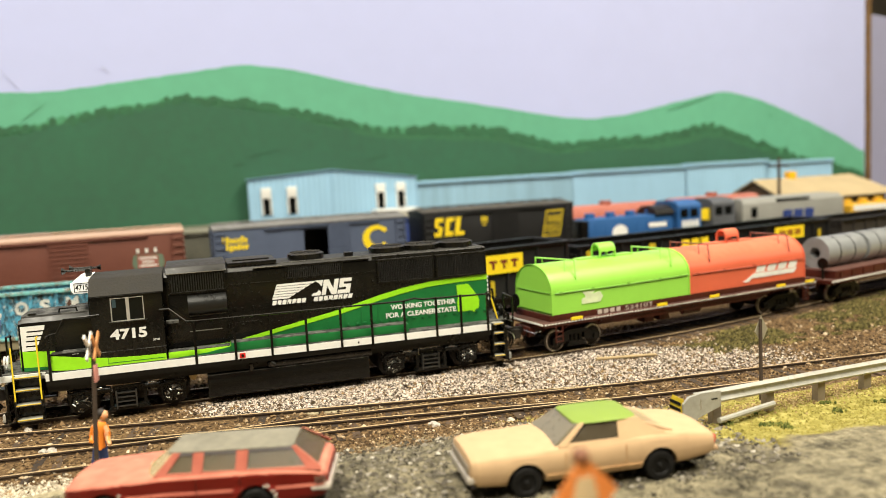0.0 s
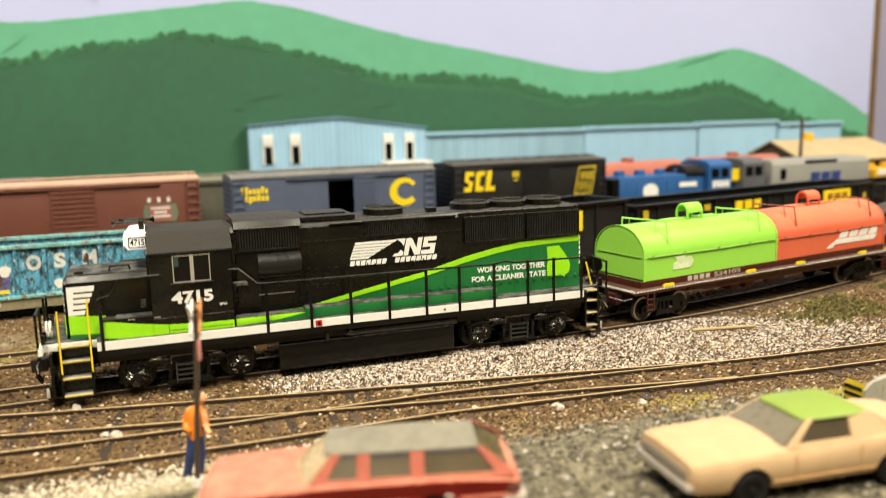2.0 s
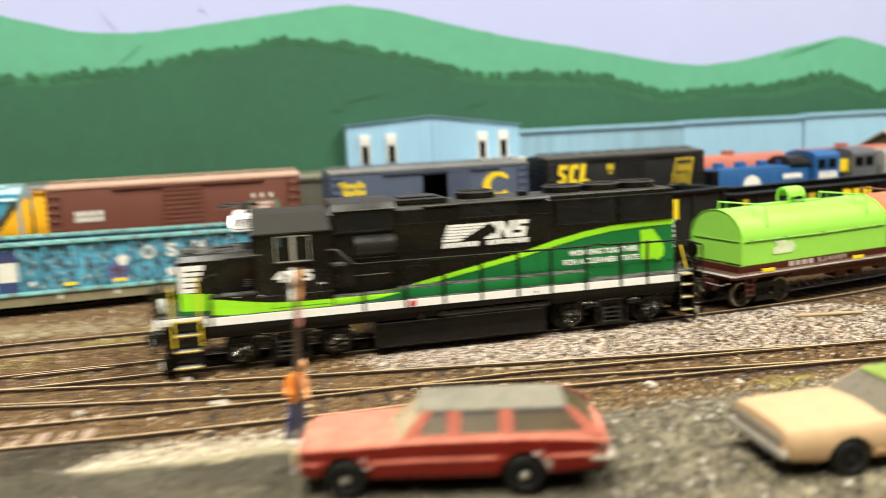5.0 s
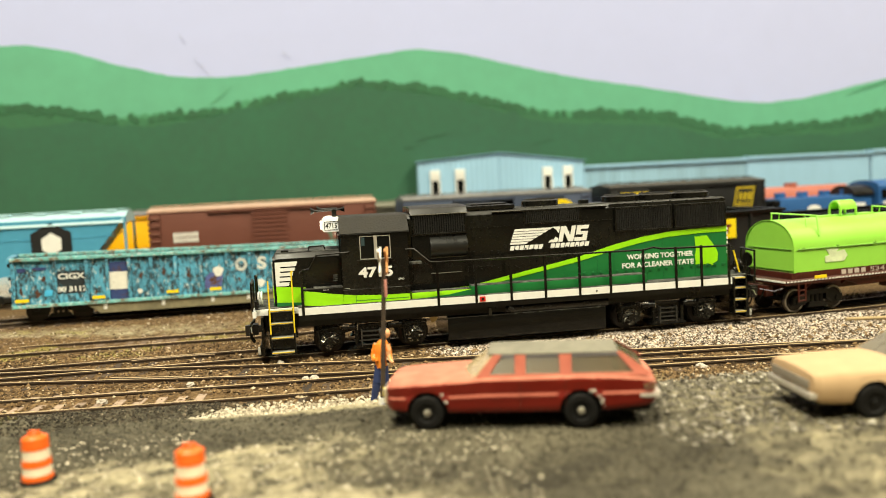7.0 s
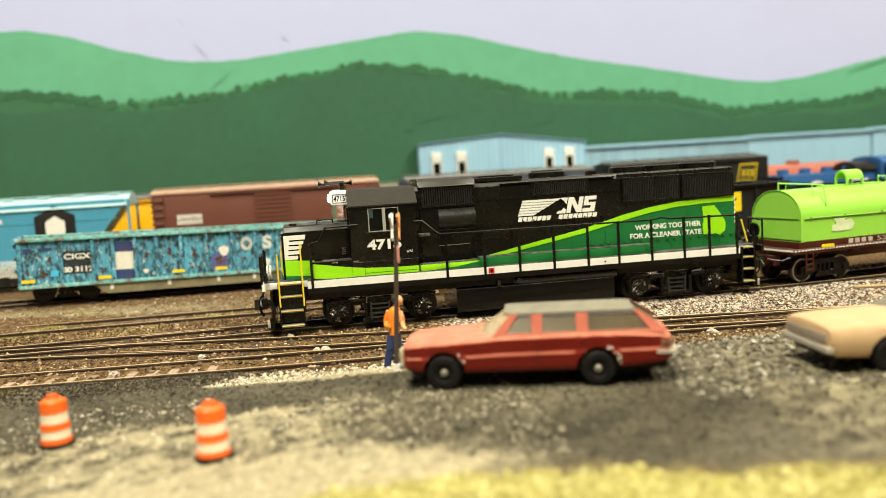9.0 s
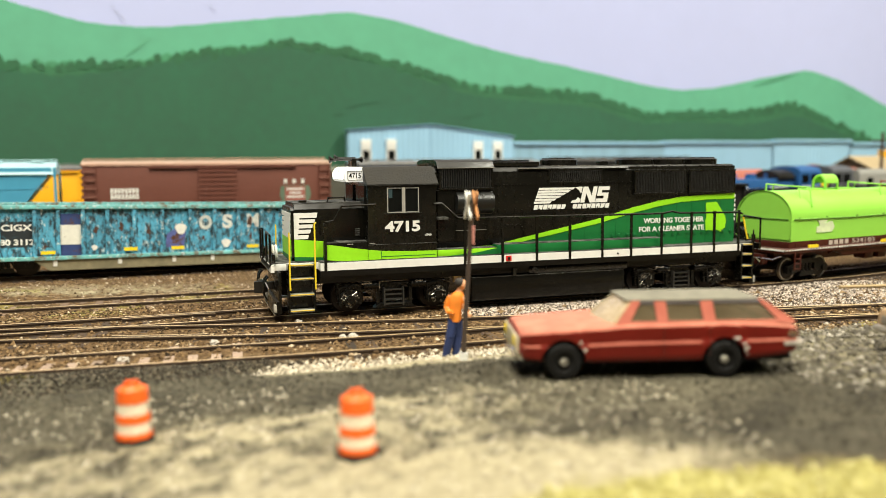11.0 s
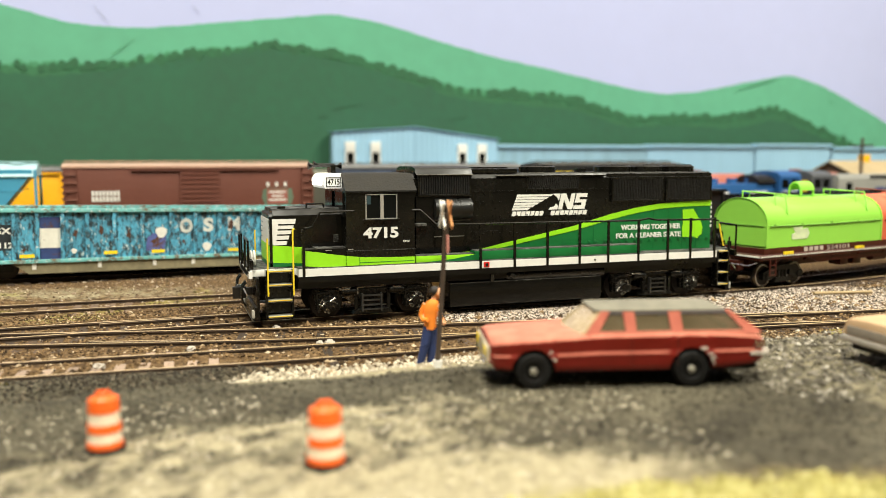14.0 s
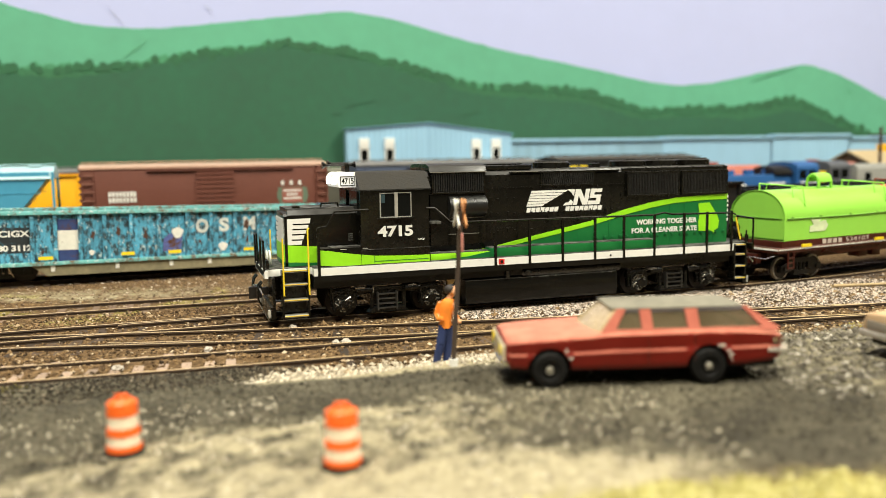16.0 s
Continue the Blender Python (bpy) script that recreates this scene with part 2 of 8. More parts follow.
M_SAFETY = mat("orange_yellow_car", lin(246, 180, 20), 0.5, var=0.08)
M_COILDECK = mat("oxide_red_steel", lin(70, 28, 19), 0.35, var=0.4, grain=5, dust=0.06)
M_COILLIME = mat("coil_hood_lime", lin(146, 208, 76), 0.42, var=0.05, grain=3, bump=0.04)
# upward faces blend to a paler orange
M_COILRED = mat("coil_hood_orange_red", lin(208, 98, 68), 0.45, var=0.07, grain=3, bump=0.04, dust=0.18, top_tint=lin(245, 175, 140))
M_COILSTEEL = mat("steel_coil", (0.40, 0.41, 0.41), 0.42, metal=0.55, var=0.12, grain=3)
M_FADEWHITE = mat("faded_white", (0.72, 0.70, 0.64), 0.6, var=0.15)
# upward faces blend to a pale pink, the sides stay deep red
M_CARRED = mat("toy_red_plastic", lin(118, 20, 10), 0.38, var=0.18, grain=3, bump=0.04, dust=0.6, top_tint=lin(224, 150, 124), rust=0.2, rust_colour=lin(112, 42, 30))
M_CARROOF = mat("dusty_grey_roof", lin(100, 96, 84), 0.7, var=0.35, dust=0.4, top_tint=lin(152, 146, 128))
M_CREAM = mat("cream_plastic", lin(186, 155, 118), 0.6, var=0.10, grain=3, bump=0.03, dust=0.2, top_tint=lin(200, 170, 140), spec=0.3)
M_VINYL = mat("lime_vinyl_roof", lin(126, 148, 60), 0.6, var=0.12, grain=3)
M_TYRE = mat("tyre_black", (0.008, 0.0075, 0.007), 0.6, var=0.3, spec=0.2)
M_CHROME = mat("chrome", (0.8, 0.78, 0.74), 0.2, metal=1.0, var=0.1)
M_CARGLASSD = mat("dark_car_window", lin(70, 62, 48), 0.18, var=0.12, bump=0.0)
M_ORANGE = mat("drum_orange", lin(245, 105, 30), 0.45, var=0.08)
M_DRUMWHITE = mat("drum_white", lin(240, 225, 200), 0.45, var=0.08)
M_GUARD = mat("guardrail_grey", lin(164, 161, 150), 0.5, var=0.25, metal=0.1, rust=0.25, rust_colour=(0.25, 0.22, 0.17))
M_POSTGREY = mat("weathered_post", lin(134, 120, 98), 0.8, var=0.25)
M_POLEWOOD = mat("brown_pole", lin(72, 58, 46), 0.8, var=0.3)
M_BLUESTEEL = mat("corrugated_blue", lin(154, 195, 222), 0.6, var=0.07, grain=1.2, bump=0.05, stretch=0.3)
M_BLUESTREAK = mat("corrugated_blue_streaked", lin(146, 184, 206), 0.65, var=0.24, grain=1.6, bump=0.05, stretch=0.12)
M_SKY = mat("painted_sky", lin(188, 194, 234), 0.85, var=0.03, grain=0.5, bump=0.05)
M_HILLFAR = mat("painted_far_hill", lin(100, 172, 139), 0.85, var=0.12, grain=0.9, bump=0.05)
M_HILLMID = mat("painted_treeline", lin(60, 116, 80), 0.85, var=0.1, grain=1.5, bump=0.05)
M_HILLDARK = mat("painted_near_hill", lin(52, 98, 73), 0.85, var=0.17, grain=1.6, bump=0.05)
M_WOODTRIM = mat("varnished_trim", lin(120, 92, 58), 0.5, var=0.3)
M_ROOM = mat("room_wall_paint", lin(112, 105, 92), 0.9, var=0.05, grain=0.3)
M_ROOMFLOOR = mat("room_carpet", (0.12, 0.1, 0.09), 0.95, var=0.2)
M_CEIL = mat("room_ceiling_paint", (0.75, 0.74, 0.72), 0.9, var=0.03, grain=0.3)
M_SWBLUE = mat("switcher_blue", lin(42, 90, 146), 0.5, var=0.1)
M_DUSTRED = mat("faded_tank_red", lin(160, 88, 72), 0.6, var=0.15, dust=0.4, top_tint=lin(205, 140, 125))
M_GREYLOCO = mat("pale_grey_loco", lin(144, 143, 136), 0.55, var=0.1)
M_NAVY = mat("navy_paint", lin(44, 62, 120), 0.5, var=0.1)
M_TANROOF = mat("tan_shingle_roof", lin(184, 164, 126), 0.85, var=0.2, grain=5)
M_BROWNWALL = mat("brown_clapboard", lin(92, 68, 46), 0.8, var=0.25)
M_STONELIGHT = mat("pale_limestone", (0.44, 0.39, 0.33), 0.85, var=0.3, grain=10)
M_SHIRT = mat("orange_shirt", lin(246, 140, 40), 0.7, var=0.1)


# ---- ground ----
def line_a(x):
    """Centre of the line that the locomotive stands on."""
    return 1.55 + 0.0 * x + (0.0105 * max(0.0, min(x, 30.0) - 16.0) ** 2 + 0.294 * max(0.0, x - 30.0))


FRONT_X = [-30, -12, -5.5, 0, 5, 10, 15, 20, 30, 45, 110]
FRONT_Y = [-2.3, -2.55, -2.9, -3.35, -3.6, -3.62, -4.05, -4.6, -5.35, -5.9, -7.0]


def line_d(x):
    """Centre of the line nearest to the road."""
    return float(np.interp(x, FRONT_X, FRONT_Y))


def line_e(x):
    """The connecting line between the two."""
    return float(np.interp(x, [-30, -11, -6, 0, 3, 6, 10, 14, 18.5], [2.4, 1.62, 0.75, -0.8, -1.42, -2.0, -2.75, -3.5, -4.4]))


def line_b(x):
    return 5.55 - 0.012 * x + 0.25 * max(0.0, x - 1.8) - 0.05 * max(0.0, x - 30.0)


def line_c(x):
    return 13.32 + 0.25 * x if x < 12 else 16.32 + 0.10 * (x - 12)


def line_f(x):
    return 21.0 + 0.05 * x


def line_g(x):
    return 26.2 + 0.05 * x


def yard_grade(x):
    """The gondola's track climbs gently towards the left."""
    return 0.031 * np.clip(1.6 - x, 0.0, 16.0)


def ground_level(x, y):
    """Height of the scenery base."""
    road = (0.16 + 0.42 * smoothstep(-4, 5, x) * smoothstep(-6.2, -9.0, y)) * (1 - 0.5 * smoothstep(17.4, 18.8, x) * smoothstep(-11.8, -9.9, y))
    ramp = smoothstep(-4.9, -6.4, y + 0.25 * np.sin(x * 0.9) + 0.12 * (x > 16) * (x - 16))
    u = y - np.interp(x, FRONT_X, FRONT_Y)
    heap = (0.085 * smoothstep(-0.76, -0.84, u) * smoothstep(-2.4, -1.3, u) + 0.055 * smoothstep(0.18, 0.42, u) * smoothstep(0.72, 0.62, u)) * smoothstep(1.5, -0.5, x)
    return heap - 0.14 + 0.045 * smoothstep(-5.4, -4.6, y) * smoothstep(8.6, 7.4, y) + ramp * (road + 0.14) + yard_grade(x) * smoothstep(7.6, 9.2, y - 0.22 * x) * smoothstep(17.5, 15.5, y - 0.22 * x)


gx = np.concatenate([np.arange(-60, -14, 1.6), np.arange(-14, 36, 0.14), np.arange(36, 130, 1.2)])
gy = np.concatenate([np.arange(-30, -16, 0.5), np.arange(-16, -2, 0.11), np.arange(-2, 8, 0.16), np.arange(8, 48, 0.8)])
GX, GY = np.meshgrid(gx, gy)
rough = np.array([noise.noise((x * 0.9, y * 0.9, 0.0)) * 0.05 + noise.noise((x * 4.5, y * 4.5, 3.0)) * 0.028 for x, y in zip(GX.ravel(), GY.ravel())])
wild = np.array([noise.noise((x * 0.35, y * 0.5, 7.0)) + 0.5 * noise.noise((x * 1.3, y * 1.6, 5.0)) for x, y in zip(GX.ravel(), GY.ravel())]).reshape(GX.shape)
speck = np.array([noise.noise((x * 2.3, y * 2.6, 11.0)) + 0.6 * noise.noise((x * 5.5, y * 6.0, 2.0)) for x, y in zip(GX.ravel(), GY.ravel())]).reshape(GX.shape)
GZ = ground_level(GX, GY) + rough.reshape(GX.shape) * (0.4 + 0.8 * (GY < -5)) - 0.03
ny, nx = GX.shape
verts = np.stack([GX, GY, GZ], -1).reshape(-1, 3) * S
idx = np.arange(ny * nx).reshape(ny, nx)
faces = np.stack([idx[:-1, :-1], idx[:-1, 1:], idx[1:, 1:], idx[1:, :-1]], -1).reshape(-1, 4)
ground_mesh = bpy.data.meshes.new("ground")
ground_mesh.from_pydata(verts.tolist(), [], faces.tolist())
ground_mesh.shade_smooth()
# kinds of cover: grass (red), pale stone dust (green), tarred road (blue)
da = np.vectorize(line_a)(GX)
grass = np.clip(
    smoothstep(-13.6, -15.1, GY + 0.02 * (GX - 2) + 0.28 * np.maximum(0, GX - 4.0) + 0.25 * wild + 0.2 * speck) * smoothstep(-0.8, 2.8, GX + 0.5 * wild) * smoothstep(13.5, 9, GX)
    + smoothstep(17.0, 19.5, GX + 0.6 * wild) * smoothstep(-11.9, -10.8, GY - 0.03 * (GX - 19) + 0.7 * wild) * smoothstep(-6.2, -7.6, GY + 0.5 * wild)
    + 0.9 * smoothstep(-0.35, 0.1, wild) * smoothstep(22.0, 25.5, GX + 0.8 * wild) * smoothstep(-2.6, -1.2, GY - 0.10 * (GX - 22) + 0.5 * wild) * smoothstep(1.0, 0.0, GY - (da - 1.9))
    + 0.85 * smoothstep(-0.05, 0.35, wild) * smoothstep(-4.9, -5.6, GY) * smoothstep(-8.2, -6.6, GY) * smoothstep(10, 12.5, GX) * smoothstep(18.5, 17, GX)
    + 0.46 * smoothstep(-0.1, 0.4, wild) * smoothstep(3.0, 3.6, GY) * smoothstep(10.4, 8.0, GY) * smoothstep(3, 0, GX), 0, 1)
dust = np.clip(
    smoothstep(-5.0, -5.4, GY + 0.5 * wild + 0.05 * GX) * smoothstep(-7.0, -6.1, GY + 0.5 * wild) * smoothstep(-0.9, 0.4, GX) * smoothstep(7.5, 5.0, GX) * 1.0
    + smoothstep(-8.4, -9.9, GY + 0.9 * wild + 0.04 * np.abs(GX)) * smoothstep(-15.5, -13.5, GY) * smoothstep(5.2, 0.8, GX + 1.4 * wild) * (0.60 + 0.22 * wild + 0.5 * speck - 0.2 * smoothstep(-1.5, -3.2, GX))
    + (0.72 + 0.2 * speck) * smoothstep(-12.2, -13.6, GY + 0.02 * (GX - 2) + 0.25 * np.maximum(0, GX - 3.8) + 0.3 * wild) * smoothstep(-3.2, -1.2, GX + wild) * smoothstep(7.0, 3.4, GX)
    + (0.42 + 0.2 * speck) * smoothstep(16.5, 20.0, GX) * smoothstep(-9.8, -11.2, GY - 0.06 * (GX - 19) + 0.5 * wild)
    + (0.48 + 0.3 * speck) * smoothstep(6.6, 7.6, GY) * smoothstep(10.5, 8.0, GY) * smoothstep(4, -4, GX + 2 * wild)
    + (0.36 + 0.22 * speck) * smoothstep(7.6, 10.5, GX) * smoothstep(20, 16, GX) * smoothstep(-5.6, -6.6, GY) * smoothstep(-19, -17.0, GY)
    + 0.9 * smoothstep(8.3, 10.5, GX) * smoothstep(22, 18, GX) * smoothstep(-2.6, -2.0, GY + 0.10 * (GX - 10)) * smoothstep(0.6, 0.0, GY - (da - 1.55)), 0, 1)
front = GY - np.interp(GX, FRONT_X, FRONT_Y)
tar = np.clip(1.0 * smoothstep(-0.75, -1.0, front + 0.15 * wild) * smoothstep(1.5, -1.0, GX) + smoothstep(-5.2, -6.6, GY + 0.4 * wild + 1.3 * smoothstep(7.5, 11, GX) + 0.9 * smoothstep(16, 18, GX)), 0, 1) * (1 - grass)
# dark blotches on the road: place, half length, half width, turn
blotch = np.zeros_like(grass)
for sx, sy, sa, sb, turn in ((6.75, -12.75, 1.1, 0.34, 38), (5.9, -13.35, 0.55, 0.30, 10), (4.45, -12.45, 0.26, 0.16, 10), (-2.95, -10.75, 0.42, 0.25, 0), (-0.55, -10.9, 0.30, 0.14, 0), (-4.2, -9.9, 0.8, 0.35, 15), (8.9, -12.6, 0.9, 0.3, 30)):
    c_, s_ = math.cos(radians(turn)), math.sin(radians(turn))
    u, v = ((GX - sx) * c_ + (GY - sy) * s_) / sa, ((GY - sy) * c_ - (GX - sx) * s_) / sb
    blotch = np.maximum(blotch, smoothstep(1.25, 0.5, np.hypot(u, v) + 0.4 * wild + 0.35 * speck))
cover = ground_mesh.color_attributes.new("cover", "FLOAT_COLOR", "POINT")
cover.data.foreach_set("color", np.stack([grass, dust, tar, 1 - blotch], -1).reshape(-1).astype(np.float32))


def ground_material():
    m = bpy.data.materials.new("scenery_ground")
    m.use_nodes = True
    t = m.node_tree
    b, link = t.nodes["Principled BSDF"], t.links.new
    at = t.nodes.new("ShaderNodeVertexColor")
    at.layer_name = "cover"
    sep = t.nodes.new("ShaderNodeSeparateColor")
    link(at.outputs["Color"], sep.inputs[0])
    co = t.nodes.new("ShaderNodeTexCoord")

    def noisy(scale, detail=5.0, rough=0.65):
        n = node(t, "ShaderNodeTexNoise", Scale=scale / S, Detail=detail, Roughness=rough)
        link(co.outputs["Object"], n.inputs["Vector"])
        return n.outputs["Fac"]

    def ramp(fac, stops):
        r = t.nodes.new("ShaderNodeValToRGB")
        r.color_ramp.elements[0].position, r.color_ramp.elements[0].color = stops[0][0], (*stops[0][1], 1)
        r.color_ramp.elements[1].position, r.color_ramp.elements[1].color = stops[-1][0], (*stops[-1][1], 1)
        for p, c in stops[1:-1]:
            r.color_ramp.elements.new(p).color = (*c, 1)
        link(fac, r.inputs["Fac"])
        return r.outputs["Color"]

    def mix(fac, a, c):
        x = t.nodes.new("ShaderNodeMix")
        x.data_type = "RGBA"
        link(fac, x.inputs["Factor"])
        link(a, x.inputs["A"])
        link(c, x.inputs["B"])
        return x.outputs["Result"]

    grain, lumps, broad = noisy(7.0), noisy(2.6), noisy(0.55, 4.0)
    dirt = ramp(grain, [(0.3, (0.030, 0.017, 0.008)), (0.5, (0.118, 0.071, 0.032)), (0.7, (0.26, 0.168, 0.082))])
    road_d = ramp(grain, [(0.3, (0.026, 0.023, 0.015)), (0.5, (0.060, 0.052, 0.035)), (0.72, (0.115, 0.101, 0.070))])
    road_l = ramp(grain, [(0.3, (0.068, 0.060, 0.041)), (0.5, (0.104, 0.091, 0.061)), (0.7, (0.17, 0.149, 0.101))])
    patch = node(t, "ShaderNodeMapRange", From_Min=0.42, From_Max=0.62)
    link(broad, patch.inputs["Value"])
    road = mix(patch.outputs["Result"], road_d, road_l)
    pale = ramp(grain, [(0.3, (0.22, 0.187, 0.115)), (0.5, (0.33, 0.283, 0.178)), (0.7, (0.48, 0.415, 0.272))])
    green = ramp(lumps, [(0.28, (0.17, 0.142, 0.03)), (0.5, (0.29, 0.25, 0.060)), (0.72, (0.47, 0.41, 0.14))])
    col = mix(sep.outputs["Blue"], dirt, road)

    def edged(channel):
        a = t.nodes.new("ShaderNodeMath")
        a.operation = "ADD"
        link(sep.outputs[channel], a.inputs[0])
        link(lumps, a.inputs[1])
        r = node(t, "ShaderNodeMapRange", From_Min=0.68, From_Max=1.25)
        link(a.outputs[0], r.inputs["Value"])
        return r.outputs["Result"]

    col = mix(edged("Green"), col, pale)
    col = mix(edged("Red"), col, green)
    # darker tones for the road's blotches
    blotch_colour = ramp(grain, [(0.3, (0.016, 0.014, 0.010)), (0.6, (0.038, 0.033, 0.023)), (0.75, (0.085, 0.075, 0.053))])
    clean = node(t, "ShaderNodeMapRange", From_Min=1.0, From_Max=0.0, To_Max=0.75)
    link(at.outputs["Alpha"], clean.inputs["Value"])
    col = mix(clean.outputs["Result"], col, blotch_colour)
    link(col, b.inputs["Base Color"])
    b.inputs["Roughness"].default_value = 0.95
    b.inputs["Specular IOR Level"].default_value = 0.2
    bp = node(t, "ShaderNodeBump", Strength=0.9, Distance=0.06 * S)
    link(grain, bp.inputs["Height"])
    link(bp.outputs["Normal"], b.inputs["Normal"])
    return m


ground_mesh.materials.append(ground_material())
ground = tagged(new("ground", ground_mesh), "layout scenery base of brown dirt, grey gravel road and dry grass", "ground", kind="structure")


def surface(x, y):
    i, j = int(np.clip(np.searchsorted(gy, y), 1, ny - 1)), int(np.clip(np.searchsorted(gx, x), 1, nx - 1))
    return float(GZ[i, j])


def scatter(name, label, category, xs, ys, sizes, material, seed, flat=0.7, lift=0.25, height=None):
    """Loose pieces joined into one mesh: uneven octahedra that lie on the ground."""
    rng = np.random.default_rng(seed)
    n = len(xs)
    base = np.array([(1, 0, 0), (0, 1, 0), (-1, 0, 0), (0, -1, 0), (0, 0, 1), (0, 0, -1)], float)
    tri = np.array([(0, 1, 4), (1, 2, 4), (2, 3, 4), (3, 0, 4), (1, 0, 5), (2, 1, 5), (3, 2, 5), (0, 3, 5)])
    v = base[None] * rng.uniform(0.6, 1.3, (n, 6, 1)) * sizes[:, None, None] * np.array([1, 1, flat])
    v += rng.uniform(-0.25, 0.25, (n, 6, 3)) * sizes[:, None, None]
    a = rng.uniform(0, 6.28, n)
    c, s = np.cos(a)[:, None], np.sin(a)[:, None]
    v = np.stack([v[..., 0] * c - v[..., 1] * s, v[..., 0] * s + v[..., 1] * c, v[..., 2]], -1)
    iy, ix = np.clip(np.searchsorted(gy, ys), 1, ny - 1), np.clip(np.searchsorted(gx, xs), 1, nx - 1)
    z = GZ[iy, ix] if height is None else height
    v += np.stack([xs, ys, z + sizes * lift], -1)[:, None]
    me = bpy.data.meshes.new(name)
    me.from_pydata((v.reshape(-1, 3) * S).tolist(), [], (tri[None] + 6 * np.arange(n)[:, None, None]).reshape(-1, 3).tolist())
    me.materials.append(material)
    return tagged(new(name, me), label, category, kind="stuff")


def island_mat(name, stops, rough=0.9):
    m = bpy.data.materials.new(name)
    m.use_nodes = True
    t = m.node_tree
    b = t.nodes["Principled BSDF"]
    g = t.nodes.new("ShaderNodeNewGeometry")
    r = t.nodes.new("ShaderNodeValToRGB")
    r.color_ramp.elements[0].position, r.color_ramp.elements[0].color = stops[0][0], (*stops[0][1], 1)
    r.color_ramp.elements[1].position, r.color_ramp.elements[1].color = stops[-1][0], (*stops[-1][1], 1)
    for p, c in stops[1:-1]:
        r.color_ramp.elements.new(p).color = (*c, 1)
    t.links.new(g.outputs["Random Per Island"], r.inputs["Fac"])
    t.links.new(r.outputs["Color"], b.inputs["Base Color"])
    b.inputs["Roughness"].default_value = rough
    b.inputs["Specular IOR Level"].default_value = 0.25
    return m


M_BALLAST = island_mat("ballast_mix", [(0.0, (0.022, 0.019, 0.015)), (0.32, (0.11, 0.088, 0.07)), (0.55, (0.37, 0.30, 0.245)), (1.0, (0.74, 0.645, 0.55))])
M_BROWNROCK = island_mat("dirt_rubble", [(0.0, (0.026, 0.017, 0.009)), (0.5, (0.112, 0.066, 0.029)), (0.85, (0.26, 0.165, 0.078)), (0.95, (0.42, 0.31, 0.19)), (1.0, (0.64, 0.53, 0.38))])
M_YARDROCK = island_mat("yard_rubble", [(0.0, (0.07, 0.045, 0.026)), (0.5, (0.20, 0.135, 0.085)), (0.85, (0.34, 0.25, 0.17)), (1.0, (0.66, 0.56, 0.44))])
M_ROADROCK = island_mat("road_gravel", [(0.0, (0.022, 0.019, 0.013)), (0.6, (0.068, 0.059, 0.040)), (0.95, (0.13, 0.112, 0.078)), (1.0, (0.24, 0.205, 0.15))])
M_PALEROCK = island_mat("pale_crumbs", [(0.0, (0.20, 0.165, 0.115)), (0.5, (0.44, 0.38, 0.28)), (1.0, (0.72, 0.64, 0.50))])
M_CINDER = island_mat("dark_cinders", [(0.0, (0.012, 0.010, 0.007)), (0.6, (0.042, 0.034, 0.023)), (0.93, (0.10, 0.078, 0.052)), (1.0, (0.26, 0.21, 0.15))])
M_PALESAND = island_mat("pale_sand", [(0.0, (0.50, 0.43, 0.32)), (1.0, (0.72, 0.64, 0.50))])
M_GRASS = island_mat("ground_foam", [(0.0, (0.26, 0.232, 0.075)), (0.4, (0.38, 0.34, 0.115)), (0.8, (0.48, 0.43, 0.165)), (1.0, (0.60, 0.545, 0.27))])
M_MOSS = island_mat("olive_moss", [(0.0, (0.21, 0.175, 0.04)), (0.4, (0.29, 0.245, 0.058)), (0.85, (0.36, 0.305, 0.08)), (1.0, (0.44, 0.38, 0.13))])
M_TUFT = island_mat("dark_green_tuft", [(0.0, (0.035, 0.05, 0.008)), (0.6, (0.10, 0.115, 0.02)), (1.0, (0.20, 0.20, 0.05))])
M_STRAW = island_mat("straw_fibres", [(0.0, (0.16, 0.105, 0.04)), (0.6, (0.34, 0.235, 0.10)), (1.0, (0.52, 0.40, 0.20))])
M_WEED = island_mat("olive_weeds", [(0.0, (0.028, 0.024, 0.007)), (0.5, (0.075, 0.062, 0.017)), (1.0, (0.17, 0.14, 0.045))])

rs = np.random.default_rng(11)
# white ballast between the locomotive's line and the next one
n = 56000
x = rs.uniform(5.5, 40, n)
edge0 = np.vectorize(line_e)(x) * (x < 18.5) + np.vectorize(line_d)(x) * (x >= 18.5) + 0.95
edge1 = np.vectorize(line_a)(x) - 0.75
y = edge0 + (edge1 - edge0) * rs.beta(1.2, 1.1, n)
keep = (rs.random(n) < smoothstep(5.5, 9, x) * smoothstep(28, 24, x)) & ~((x > 20.5) & (rs.random(n) < 0.93) & (y > 1.1 - 0.5 * (x - 21.5)))
scatter("ballast", "crushed white and grey stone ballast beside the track", "ballast", x[keep], y[keep], rs.uniform(0.024, 0.062, keep.sum()), M_BALLAST, 1)
